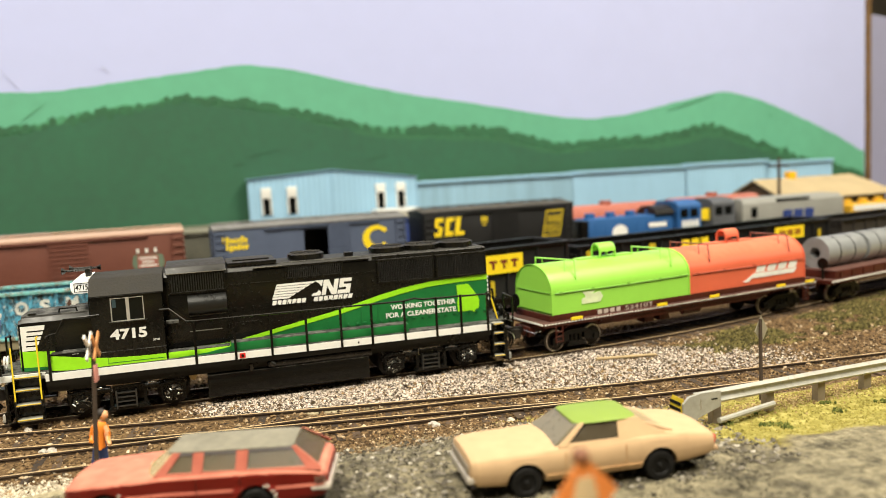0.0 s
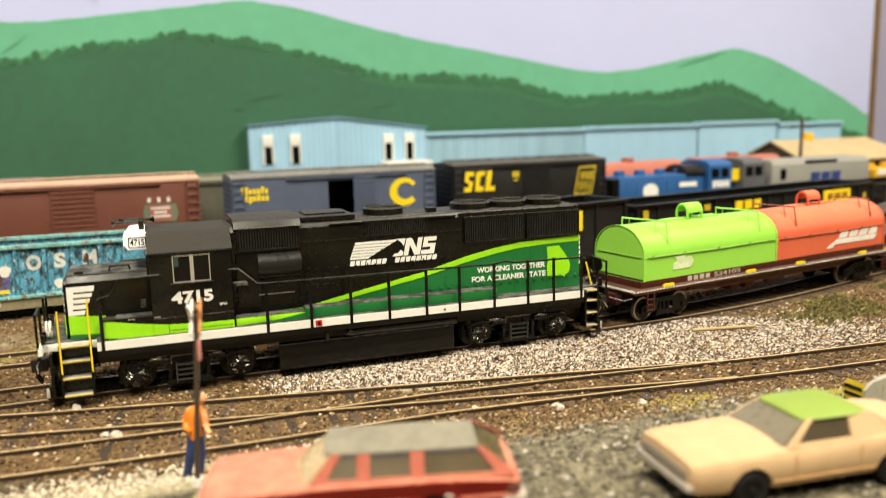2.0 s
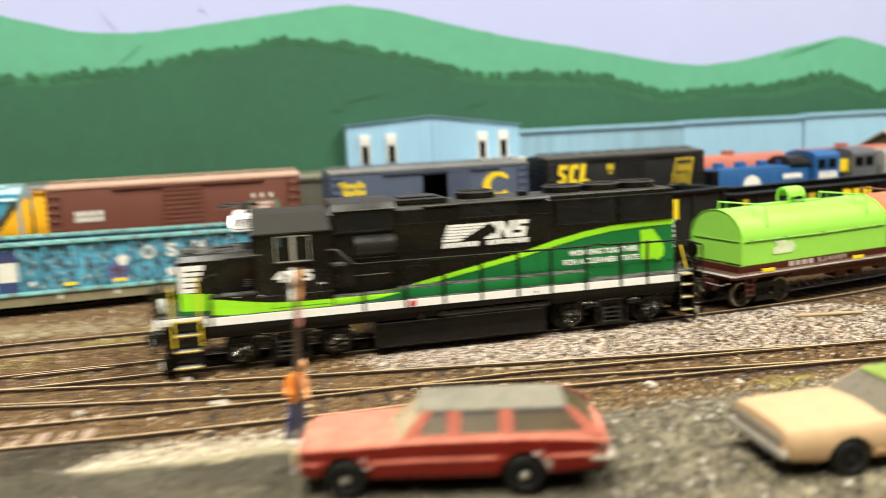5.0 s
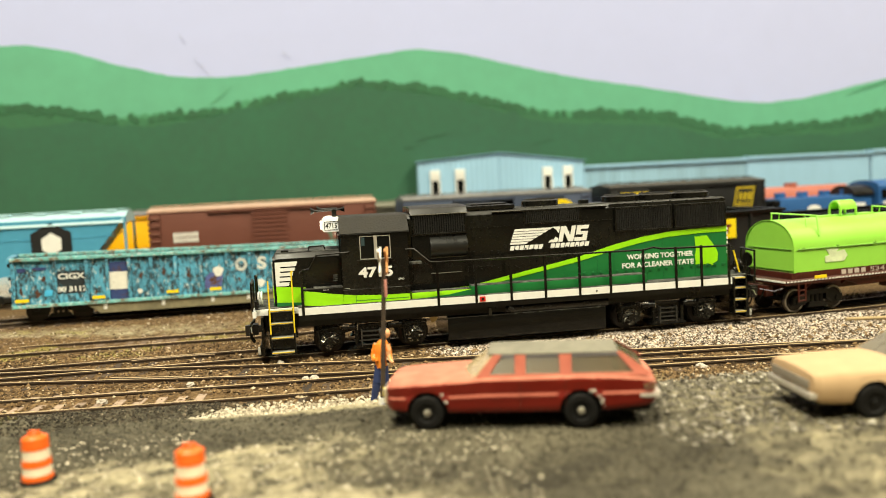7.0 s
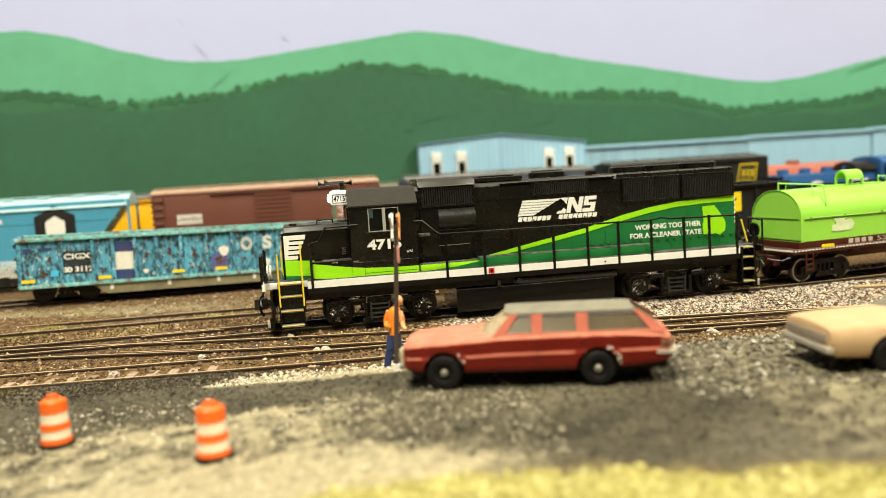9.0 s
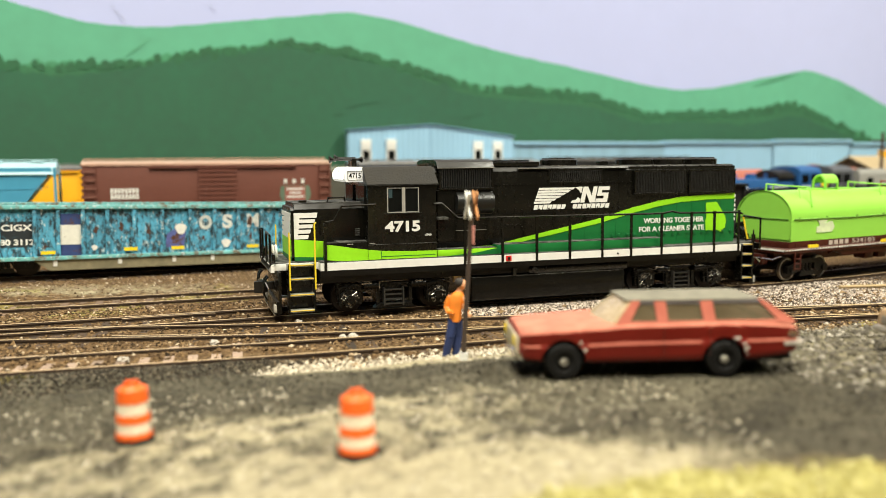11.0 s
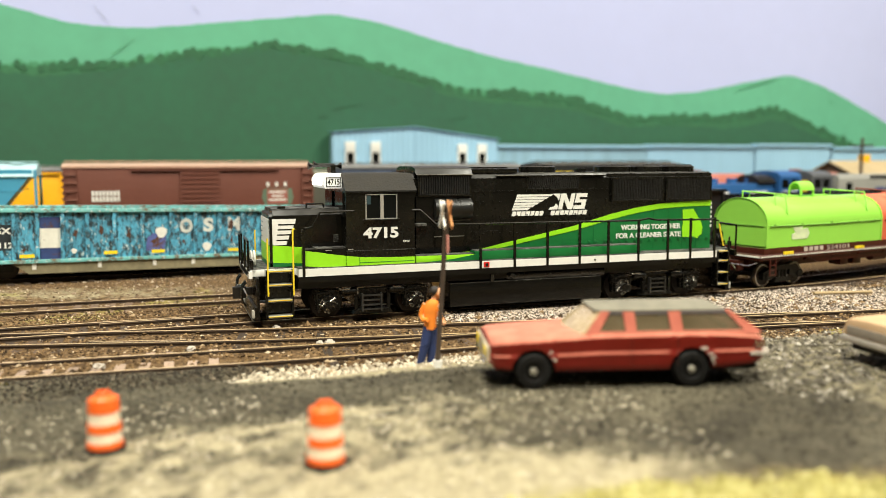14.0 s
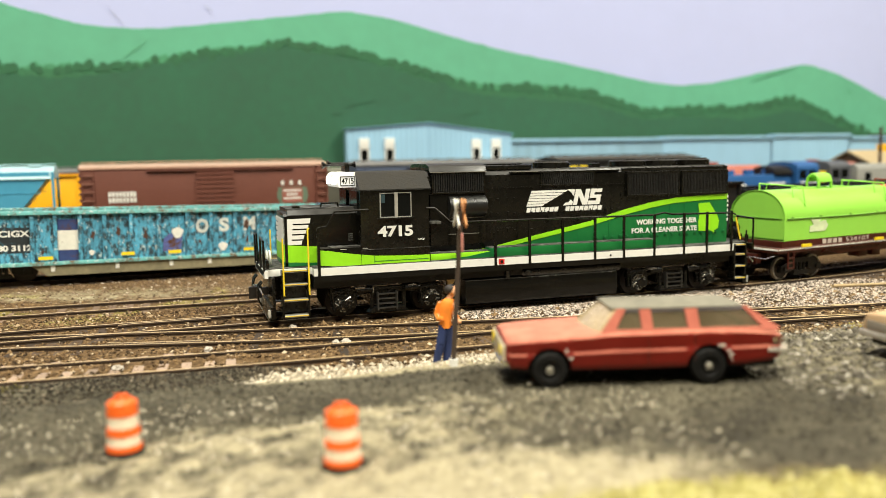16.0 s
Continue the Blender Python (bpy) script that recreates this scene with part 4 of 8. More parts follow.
def warehouse():
    h = thing("warehouse", "pale blue corrugated metal warehouse with a low gable", "building", 0, 0, 0.08)
    y = 38.2
    bm = B()
    corrugated(bm, 10.8, 17.4, y, 0, 6.84, 7.30)
    corrugated(bm, 17.4, 24.4, y, 0, 7.30, 6.40)
    prism(bm, [(10.8, 0), (24.4, 0), (24.4, 6.35), (17.4, 7.25), (10.8, 6.79)], "y", y + 0.03, y + 0.9)
    part("gable_wall", bm, M_BLUESTEEL, h, smooth=0)
    bm = B()
    prism(bm, [(10.65, 6.78), (17.4, 7.24), (24.5, 6.33), (24.5, 6.39), (17.4, 7.31), (10.65, 6.84)], "y", y - 0.22, y + 0.95)
    part("roof_edge", bm, mat("pale_roof_trim", lin(128, 170, 198), 0.6, var=0.15), h, "pale blue roof edging", smooth=0)
    for i, (x0, x1, z) in enumerate(((24.4, 38.7, 5.92), (38.7, 50.2, 6.0), (50.2, 59.0, 6.12), (59.0, 66.6, 5.85))):
        bm = B()
        corrugated(bm, x0, x1, y + 0.15 - 0.08 * i, 0, z, z - 0.05)
        box(bm, x0, x1, y + 0.2, y + 0.9, 0, z - 0.06)
        part("side_wall", bm, M_BLUESTREAK if i == 0 else M_BLUESTEEL, h, "streaked blue metal wall" if i == 0 else "", smooth=0)
        bm = B()
        box(bm, x0, x1, y - 0.06 - 0.08 * i, y + 0.9, z - 0.16, z + 0.02, 0.02)
        part("roof_edge", bm, M_BLUESTEEL, h, "pale blue roof edging")
        bm = B()
        box(bm, x0, x1, y - 0.12 - 0.08 * i, y + 0.05, z - 0.24, z - 0.17, 0.01)
        part("gutter", bm, M_BLUESTREAK, h, "thin streaked blue gutter")
    for x0, z0, z1 in ((11.75, 3.95, 6.1), (13.75, 3.95, 6.1), (20.9, 3.95, 5.95), (22.6, 3.95, 5.95)):
        bm = B()
        box(bm, x0, x0 + 0.78, y - 0.22, y - 0.02, z0 + 1.3, z1, 0.03)
        hood = part("window", bm, M_WHITE, h, "white-shuttered narrow window")
        bm = B()
        for a in (x0, x0 + 0.66):
            box(bm, a, a + 0.12, y - 0.2, y - 0.02, z0, z0 + 1.3)
        part("window_frame", bm, M_WHITE, hood)
        bm = B()
        box(bm, x0 + 0.12, x0 + 0.66, y - 0.1, y - 0.03, z0, z0 + 1.3)
        part("pane", bm, M_GLASSDARK, hood, "dark window pane")
    bm = B()
    box(bm, 20.4, 24.0, y - 2.6, y - 0.2, 3.4, 3.9, 0.05)
    box(bm, 20.6, 23.8, y - 2.4, y - 0.3, 0.0, 3.4)
    part("loading_dock", bm, M_WHITE, h, "white loading dock canopy")


warehouse()


# ---- rolling stock: common parts ----
def wheel_pair(parent, x, r=0.46, material=None, gauge=0.72, bright=False):
    bm = B()
    for s in (-1, 1):
        cyl(bm, (x, s * (gauge - 0.02), r), (x, s * (gauge + 0.10), r), r, 24)
        cyl(bm, (x, s * (gauge - 0.06), r), (x, s * (gauge - 0.02), r), r + 0.03, 24)
    cyl(bm, (x, -0.7, r), (x, 0.7, r), 0.09, 8)
    w = part("wheelset", bm, material or M_WHEEL, parent)
    if bright:
        for s in (-1, 1):
            bm = B()
            rim = [[(x + q * math.cos(a), s * yy, r + q * math.sin(a)) for a in np.arange(0, 6.28, 6.2832 / 24)] for q, yy in ((r - 0.06, gauge + 0.10), (r - 0.055, gauge + 0.118), (r + 0.002, gauge + 0.112), (r + 0.004, gauge + 0.0))]
            loft(bm, rim, caps=False)
            part("wheel_rim", bm, M_BRIGHTWHEEL, w, "bright metal wheel rim")
    return w


def freight_truck(parent, x, wheelbase=1.72, r=0.42, material=None, bright=False):
    t = part("truck", truck_frame(x, wheelbase, r), material or M_UNDER, parent)
    for d in (-wheelbase / 2, wheelbase / 2):
        wheel_pair(t, x + d, r, bright=bright)
    return t


def truck_frame(x, wb, r):
    bm = B()
    h = wb / 2
    for s in (-1, 1):
        y0, y1 = s * 0.86, s * 1.04
        top = [(x - h - 0.22, r - 0.13), (x - h - 0.22, r + 0.12), (x - 0.38, r + 0.38), (x + 0.38, r + 0.38), (x + h + 0.22, r + 0.12), (x + h + 0.22, r - 0.13), (x + h - 0.22, r - 0.13), (x + 0.36, r - 0.02), (x + 0.36, r + 0.2), (x - 0.36, r + 0.2), (x - 0.36, r - 0.02), (x - h + 0.22, r - 0.13)]
        prism(bm, top, "y", y0, y1)
        prism(bm, [(x - 0.45, r - 0.25), (x + 0.45, r - 0.25), (x + 0.36, r - 0.08), (x - 0.36, r - 0.08)], "y", y0, y1)
        for d in (-0.2, 0.0, 0.2):
            cyl(bm, (x + d, s * 0.95, r - 0.1), (x + d, s * 0.95, r + 0.22), 0.075, 8)
        for d in (-h, h):
            cyl(bm, (x + d, s * 1.0, r), (x + d, s * 1.1, r), 0.11, 10)
    box(bm, x - 0.2, x + 0.2, -0.9, 0.9, r - 0.02, r + 0.2)
    return bm


M_COUPLER = mat("coupler_dark", (0.016, 0.013, 0.010), 0.45, var=0.5, grain=9, bump=0.3)


def coupler(parent, x, sign, z=0.88, reach=1.0):
    bm = B()
    x -= sign * 0.82 * (1 - reach)
    box(bm, x, x + sign * 0.5, -0.10, 0.10, z - 0.11, z + 0.11, 0.02)
    prism(bm, [(x + sign * 0.42, -0.14), (x + sign * 0.62, -0.24), (x + sign * 0.82, -0.2), (x + sign * 0.8, -0.02), (x + sign * 0.66, 0.0), (x + sign * 0.68, 0.2), (x + sign * 0.5, 0.24), (x + sign * 0.42, 0.12)], "z", z - 0.18, z + 0.16)
    return part("coupler", bm, M_COUPLER, parent, "knuckle coupler")


# ---- the green and black locomotive ----
M_TREAD = mat("worn_tread", (0.40, 0.38, 0.33), 0.6, var=0.4, grain=12)


def locomotive(x, y):
    L = thing("locomotive", "black diesel locomotive with lime and green swoosh on the track", "locomotive", x, y, 0)
    bm = B()
    box(bm, 0.85, 17.15, -0.55, 0.55, 0.85, 1.38)
    part("centre_sill", bm, M_UNDER, L)
    part("side_sill", box(B(), 1.95, 16.3, -1.52, 1.52, 1.19, 1.36), M_UNDER, L)
    part("underframe", box(B(), 1.95, 16.3, -1.35, 1.35, 0.98, 1.185), M_UNDER, L)
    bm = B()
    box(bm, 1.95, 16.3, -1.54, 1.54, 1.36, 1.58)
    part("sill_stripe", bm, M_WHITE, L, "white side sill stripe")
    bm = B()
    box(bm, 1.95, 16.3, -1.5, 1.5, 1.582, 1.61)
    part("walkway", bm, M_GRIT, L, "grey non-skid walkway")
    for xe, s in ((0.56, -1), (17.2, 1)):
        bm = B()
        x0, x1 = (0.56, 1.96) if s < 0 else (16.29, 17.25)
        box(bm, x0, x1, -1.12, 1.12, 1.37, 1.57, 0.02)
        box(bm, min(xe, xe - s * 0.1), max(xe, xe - s * 0.1), -1.47, 1.22 if s < 0 else 1.5, 1.37, 1.57)
        part("end_platform", bm, M_WHITE if s < 0 else M_BLACK, L, "white-edged end platform" if s < 0 else "")
        bm = B()
        box(bm, x0 + 0.06, x1 - 0.02, -1.1, 1.1, 1.572, 1.60)
        part("platform_tread", bm, M_GRIT, L, "grey non-skid platform")
        bm = B()
        a = xe - s * 0.22
        box(bm, min(a, a - s * 0.08), max(a, a - s * 0.08), -1.35, 1.35, 0.5, 1.36, 0.02)
        part("pilot", bm, M_BLACK, L)
        coupler(L, xe - s * 0.05, s, 0.80, 0.5 if s < 0 else 1.0)
        for yy in (-0.95, -0.75, -0.6, 0.6, 0.75, 0.95):
            part("brake_hose", tube(B(), [(xe + s * 0.02, yy, 1.2), (xe + s * 0.11, yy, 1.1), (xe + s * 0.14, yy, 0.95), (xe + s * 0.15, yy * 0.98, 0.75), (xe + s * 0.12, yy * 0.96, 0.62), (xe + s * 0.04, yy * 0.92, 0.5)], 0.026, 6), M_UNDER, L, "rubber brake hose")
        bm = B()
        rx = xe + s * 0.0
        tube(bm, [(rx, -1.4, 1.5), (rx, -1.4, 2.42), (rx, -0.55, 2.46), (rx, -0.5, 1.55)], 0.035, 6)
        part("end_handrail", bm, M_BLACK, L)
        bm = B()
        tube(bm, [(rx, 1.16, 1.5), (rx, 1.16, 2.42), (rx, 0.55, 2.46), (rx, 0.5, 1.55)], 0.035, 6)
        part("end_handrail", bm, M_BLACK, L)
        # coiled jumper cables, plow and cut levers at each end
        for k in (0.0, 0.09):
            bm = B()
            loft(bm, [[(xe - s * (0.16 + k) + 0.035 * math.cos(p), -0.62 + (0.17 + 0.035 * math.sin(p)) * math.cos(q), 1.86 + (0.2 + 0.035 * math.sin(p)) * math.sin(q)) for p in np.arange(0, 6.2, 1.0472)] for q in np.arange(0, 6.2, 0.45)])
            part("jumper_cable", bm, M_WHITE if s < 0 else M_UNDER, L, "coiled pale jumper cable" if s < 0 else "")
        bm = B()
        for yy in (-1.2, -0.86, 0.86, 1.2):
            box(bm, xe - s * 0.16, xe - s * 0.06, yy - 0.05, yy + 0.05, 1.6, 1.86, 0.02)
        part_each("receptacle", bm, M_BLACK, L, "black cable receptacle")
        bm = B()
        prism(bm, [(xe - s * 0.3, 0.16), (xe - s * 0.09, 0.14), (xe - s * 0.12, 0.34), (xe - s * 0.16, 0.5), (xe - s * 0.3, 0.5)], "y", -1.3, 1.3)
        plow = part("plow", bm, M_BLACK, L, "black snow plow")
        # pale metal strip lightens the plow's lower edge as if lit
        part("plow_edge", box(B(), min(xe - s * 0.12, xe - s * 0.085), max(xe - s * 0.12, xe - s * 0.085), -1.3, 1.3, 0.12, 0.15), M_STEEL, plow, "bright strip standing in for the lit plow edge")
        bm = B()
        for yy in (-1.22, 1.22):
            box(bm, min(xe - s * 0.16, xe - s * 0.08), max(xe - s * 0.16, xe - s * 0.08), yy - 0.09, yy + 0.09, 0.2, 0.42, 0.01)
        part_each("pilot_bracket", bm, M_TREAD, L, "worn metal pilot bracket")
        bm = B()
        tube(bm, [(xe + s * 0.06, -1.36, 0.9), (xe + s * 0.1, -1.1, 1.02), (xe + s * 0.12, -0.3, 1.04), (xe + s * 0.2, 0.0, 1.0)], 0.022, 6)
        part("cut_lever", bm, M_STEEL, L, "bare metal uncoupling lever")
    # step wells with yellow-edged treads
    for x0, x1, s, rise in ((1.08, 1.76, -1, 0.0), (16.42, 16.80, 1, 0.16)):
        for side in (-1, 1):
            bm = B()
            for a in (x0 - 0.05, x1):
                box(bm, a, a + 0.05, side * 1.18, side * 1.5, 0.2 + rise, 1.57)
            box(bm, x0, x1, side * 1.12, side * 1.16, 0.3, 1.5)
            st = part("step_well", bm, M_BLACK, L)
            for z in (0.24 + rise, 0.7 + 0.7 * rise, 1.15 + 0.4 * rise, 1.545):
                bm = B()
                box(bm, x0, x1, side * 1.16, side * 1.53, z - 0.03, z + 0.02)
                part("tread", bm, M_TREAD, st, "worn metal step")
                bm = B()
                box(bm, x0, x1, side * 1.53, side * 1.548, z + 0.002, z + 0.022)
                part("tread_edge", bm, M_YELLOW, st, "yellow step edge")
            bm = B()
            a, b_ = (x0 + 0.0, x1 + 0.04) if s < 0 else (x1, x0 - 0.06)
            if s < 0:
                tube(bm, [(a, side * 1.55, 0.85), (a, side * 1.55, 2.5)], 0.024, 8)
                tube(bm, [(b_, side * 1.55, 0.85), (b_, side * 1.55, 2.72), (b_ + 0.05, side * 1.54, 2.76)], 0.024, 8)
            else:
                tube(bm, [(b_, side * 1.55, 2.5), (b_ + 0.1, side * 1.55, 2.1), (b_ + 0.2, side * 1.55, 1.75)], 0.03, 8)
            part("grab_rail", bm, M_YELLOW, L, "yellow step grab rail")
            if s > 0:
                part("step_post", tube(B(), [(a, side * 1.55, 0.85), (a, side * 1.55, 2.05)], 0.026, 8), M_BLACK, L)
    # nose
    bm = B()
    prism(bm, [(-1.0, 1.6), (-1.0, 3.1), (-0.86, 3.26), (0.86, 3.26), (1.0, 3.1), (1.0, 1.6)], "x", 1.22, 3.36)
    bmesh.ops.bevel(bm, geom=[e for e in bm.edges if all(v.co.x < 1.3 for v in e.verts)], offset=0.1, segments=2, affect="EDGES")
    soften(bm, 0.025)
    part("nose", bm, M_BLACK, L)
    bm = B()
    box(bm, 1.32, 3.3, -0.82, 0.82, 3.262, 3.285)
    part("nose_top", bm, M_GRIT, L, "dusty non-skid nose top")
    bm = B()
    tube(bm, [(2.35, -0.6, 3.28), (2.38, -0.6, 3.4), (2.85, -0.6, 3.41), (2.88, -0.6, 3.28)], 0.025, 6)
    box(bm, 1.5, 1.72, -0.75, -0.6, 3.28, 3.35)
    part("nose_grab", bm, M_BLACK, L)
    # white stripes wrap the nose and the horse head stays a plain white patch
    for i, (z0, z1) in enumerate(((2.855, 3.0), (2.71, 2.81), (2.56, 2.665), (2.405, 2.515), (2.245, 2.36))):
        right = 1.985 - 0.065 * i
        slab("nose_stripe", [[(1.30, z0), (right - 0.03, z0), (right, z1), (1.30, z1)]], -1.015, -0.99, M_WHITE, L, "white nose stripe")
        part("nose_stripe", box(B(), 1.205, 1.23, -0.9, 0.9, z0, z1), M_WHITE, L, "white stripe across the nose front")
    slab("nose_patch", [[(1.30, 2.245), (1.40, 2.245), (1.47, 2.86), (1.30, 2.86)]], -1.013, -0.99, M_WHITE, L, "white patch joining the nose stripes")
    part("nose_patch", prism(B(), [(-0.9, 2.26), (0.62, 2.26), (0.3, 2.99), (-0.9, 2.99)], "x", 1.20, 1.228), M_WHITE, L, "white nose patch")
    slab("lime_band", [[(1.3, 1.74), (2.2, 1.69), (2.2, 2.16), (1.3, 2.24)]], -1.015, -0.99, M_LIME, L, "lime paint band")
    slab("green_band", [[(1.3, 1.615), (2.2, 1.615), (2.2, 1.688), (1.3, 1.738)]], -1.015, -0.99, M_DGREEN, L, "green paint band")
    part("lime_band", box(B(), 1.2, 1.225, -0.9, 0.9, 1.74, 2.24), M_LIME, L, "lime paint band")
    part("green_band", box(B(), 1.2, 1.225, -0.9, 0.9, 1.615, 1.738), M_DGREEN, L, "green paint band")
    # raised deck beside the nose and under the cab
    for side in (-1, 1):
        bm = B()
        box(bm, 2.12, 3.36, side * 1.02, side * 1.46, 1.6, 2.14, 0.02)
        part("side_locker", bm, M_BLACK, L)
        bm = B()
        box(bm, 2.45, 3.34, side * 1.04, side * 1.44, 2.142, 2.17)
        part("locker_top", bm, M_GRIT, L, "grey non-skid locker top")
    bm = B()
    for z in (2.30, 2.36, 2.42, 2.48):
        box(bm, 3.08, 3.22, -1.03, -0.99, z, z + 0.022)
    part_each("vent_slat", bm, M_GRIT, L, "small vent slat")
    bm = B()
    box(bm, 2.74, 2.92, -1.485, -1.45, 2.085, 2.10)
    box(bm, 3.40, 3.56, -1.50, -1.45, 2.085, 2.10)
    part_each("grab_iron", bm, M_SILVER, L, "bare metal grab iron")
    xs = [2.12, 2.5, 3.0, 3.75, 4.6, 5.45]
    lo = [1.66, 1.62, 1.60, 1.60, 1.60, 1.60]
    hi = [2.10, 2.05, 1.96, 1.86, 1.82, 1.81]
    slab("lime_band", [[(x, z) for x, z in zip(xs[:3], lo[:3])] + [(3.355, 1.6), (3.355, 1.91)] + [(x, z) for x, z in zip(xs[2::-1], hi[2::-1])]], -1.475, -1.455, M_LIME, L, "lime paint band")
    slab("lime_band", [[(3.36, 1.62), (5.44, 1.62), (5.44, 1.81), (4.6, 1.82), (3.75, 1.86), (3.36, 1.91)]], -1.505, -1.48, M_LIME, L, "lime paint band")
    slab("panel_seam", [quad(3.75, 5.4, 1.69, 1.705), quad(3.74, 3.752, 1.62, 1.86)], -1.512, -1.504, M_DGREEN, L)
    # cab
    bm = B()
    prism(bm, [(-1.48, 1.6), (-1.48, 3.80), (-1.0, 4.24), (-0.85, 4.28), (0.85, 4.28), (1.0, 4.24), (1.48, 3.80), (1.48, 1.6)], "x", 3.36, 5.45)
    soften(bm, 0.022)
    part("cab", bm, M_BLACK, L)
    bm = B()
    prism(bm, [(-1.54, 3.76), (-1.54, 3.80), (-1.02, 4.265), (-0.86, 4.305), (0.86, 4.305), (1.02, 4.265), (1.54, 3.80), (1.54, 3.76), (1.46, 3.77), (0.98, 4.22), (-0.98, 4.22), (-1.46, 3.77)], "x", 3.34, 5.5)
    part("cab_roof", bm, M_GLOSSROOF, L, "dusty black cab roof")
    bm = B()
    box(bm, 3.36, 5.46, -1.5, -1.475, 2.04, 2.055)
    box(bm, 3.36, 5.46, -1.515, -1.475, 3.78, 3.81)
    part("cab_rib", bm, M_GRIT, L)
    bm = B()
    box(bm, 3.3, 3.37, -1.3, -0.25, 3.05, 3.75)
    box(bm, 3.3, 3.37, 0.25, 1.3, 3.05, 3.75)
    part("windshield", bm, M_GLASSDARK, L, "dark front windows")
    for side in (-1, 1):
        y0, y1 = side * 1.47, side * 1.53
        bm = B()
        box(bm, 3.94, 4.90, y0, side * 1.515, 2.965, 2.99)
        box(bm, 3.94, 4.90, y0, side * 1.515, 3.672, 3.69)
        for a, w in ((3.94, 0.028), (4.385, 0.095), (4.876, 0.024)):
            box(bm, a, a + w, y0, side * (1.53 if w > 0.05 else 1.515), 2.96, 3.70)
        w = part("side_window", bm, M_SILVER, L, "silver-framed sliding cab window")
        bm = B()
        for a, b_ in ((3.966, 4.387), (4.478, 4.878)):
            box(bm, a, b_, side * 1.47, side * 1.488, 2.988, 3.674)
        part("pane", bm, M_GLASSDARK, w, "dark window glass")
        # small blue-grey patch at the upper left of the near window
        if side < 0:
            part("sun_visor", box(B(), 3.985, 4.10, -1.492, -1.488, 3.40, 3.655), mat("blue_grey_patch", lin(48, 70, 76), 0.5, var=0.2), w, "blue-grey patch in the cab window")
        bm = B()
        box(bm, 3.86, 4.98, side * 1.47, side * 1.58, 2.93, 2.96)
        part("arm_rest", bm, M_BLACK, w)
    lettering("road_number", "4715", 1.07, 0.33, M_WHITE, L, 3.86, -1.50, 2.395, "white road number", bold=0.04)
    lettering("class_mark", "GP60", 0.2, 0.06, M_WHITE, L, 5.08, -1.50, 2.26)
    # number boards, headlight, horn
    bm = B()
    prism(bm, [(2.82, 3.94), (2.88, 3.86), (3.36, 3.86), (3.36, 4.30), (3.0, 4.30), (2.9, 4.26), (2.82, 4.14)], "y", -0.95, 0.95)
    lit = mat("lit_number_board", (0.8, 0.78, 0.72), 0.5, var=0.03)
    lit.node_tree.nodes["Principled BSDF"].inputs["Emission Color"].default_value = (1.0, 0.95, 0.85, 1)
    lit.node_tree.nodes["Principled BSDF"].inputs["Emission Strength"].default_value = 0.45
    nb = part("number_board", bm, lit, L, "white illuminated number board")
    bm = B()
    for a, b_, c, d in ((2.90, 3.34, 3.91, 3.93), (2.90, 3.34, 4.17, 4.19), (2.90, 2.92, 3.91, 4.19), (3.32, 3.34, 3.91, 4.19)):
        box(bm, a, b_, -0.975, -0.95, c, d)
    part("board_frame", bm, M_BLACK, nb, "black frame")
    lettering("board_number", "4715", 0.36, 0.17, M_BLACK, nb, 2.94, -0.952, 3.965, bold=0.02)
    glow = bpy.data.materials.new("headlight_glow")
    glow.use_nodes = True
    p = glow.node_tree.nodes["Principled BSDF"]
    p.inputs["Emission Color"].default_value = (1.0, 0.93, 0.8, 1)
    p.inputs["Emission Strength"].default_value = 4.0
    bm = B()
    for yy in (-0.62, -0.25, 0.25, 0.62):
        cyl(bm, (2.84, yy, 4.05), (2.78, yy, 4.05), 0.11, 14)
    part("headlight", bm, glow, nb, "lit white headlights")
    bm = B()
    tube(bm, [(2.55, -0.25, 4.52), (3.35, -0.25, 4.52)], 0.035, 8)
    tube(bm, [(2.75, 0.0, 4.56), (3.35, 0.0, 4.56)], 0.035, 8)
    tube(bm, [(3.1, 0.2, 4.52), (3.55, 0.2, 4.52)], 0.035, 8)
    cyl(bm, (2.50, -0.25, 4.52), (2.62, -0.25, 4.52), 0.12, 12, 0.04)
    cyl(bm, (2.70, 0.0, 4.56), (2.82, 0.0, 4.56), 0.12, 12, 0.04)
    cyl(bm, (3.6, 0.2, 4.52), (3.48, 0.2, 4.52), 0.10, 12, 0.04)
    box(bm, 3.18, 3.32, -0.3, 0.25, 4.29, 4.54)
    part("horn", bm, M_BLACK, L, "black air horn cluster")
    # long hood
    bm = B()
    prism(bm, [(-0.93, 1.6), (-0.93, 4.12), (-0.80, 4.28), (0.80, 4.28), (0.93, 4.12), (0.93, 1.6)], "x", 5.45, 16.46)
    soften(bm, 0.03)
    part("long_hood", bm, M_BLACK, L)
    # hinges, latches and lift lugs on the black hood doors
    bm = B()
    for k, xx in enumerate(np.arange(7.62, 16.3, 0.58)):
        floor_z = float(np.interp(xx, [7.45, 8.82, 11.12, 12.5, 13.4, 14.3, 16.4], [1.83, 2.10, 2.54, 2.90, 3.08, 3.20, 3.30])) + 0.12
        for z in (2.32, 2.86, 3.32):
            if z > floor_z and not (8.7 < xx < 11.7 and z > 2.88) and not (xx > 12.3 and z > 3.2):
                box(bm, xx, xx + 0.05, -0.965, -0.93, z, z + 0.10, 0.008)
                box(bm, xx + 0.22, xx + 0.29, -0.975, -0.93, z + 0.02, z + 0.07, 0.01)
    part_each("hood_hinge", bm, M_BLACK, L)
    bm = B()
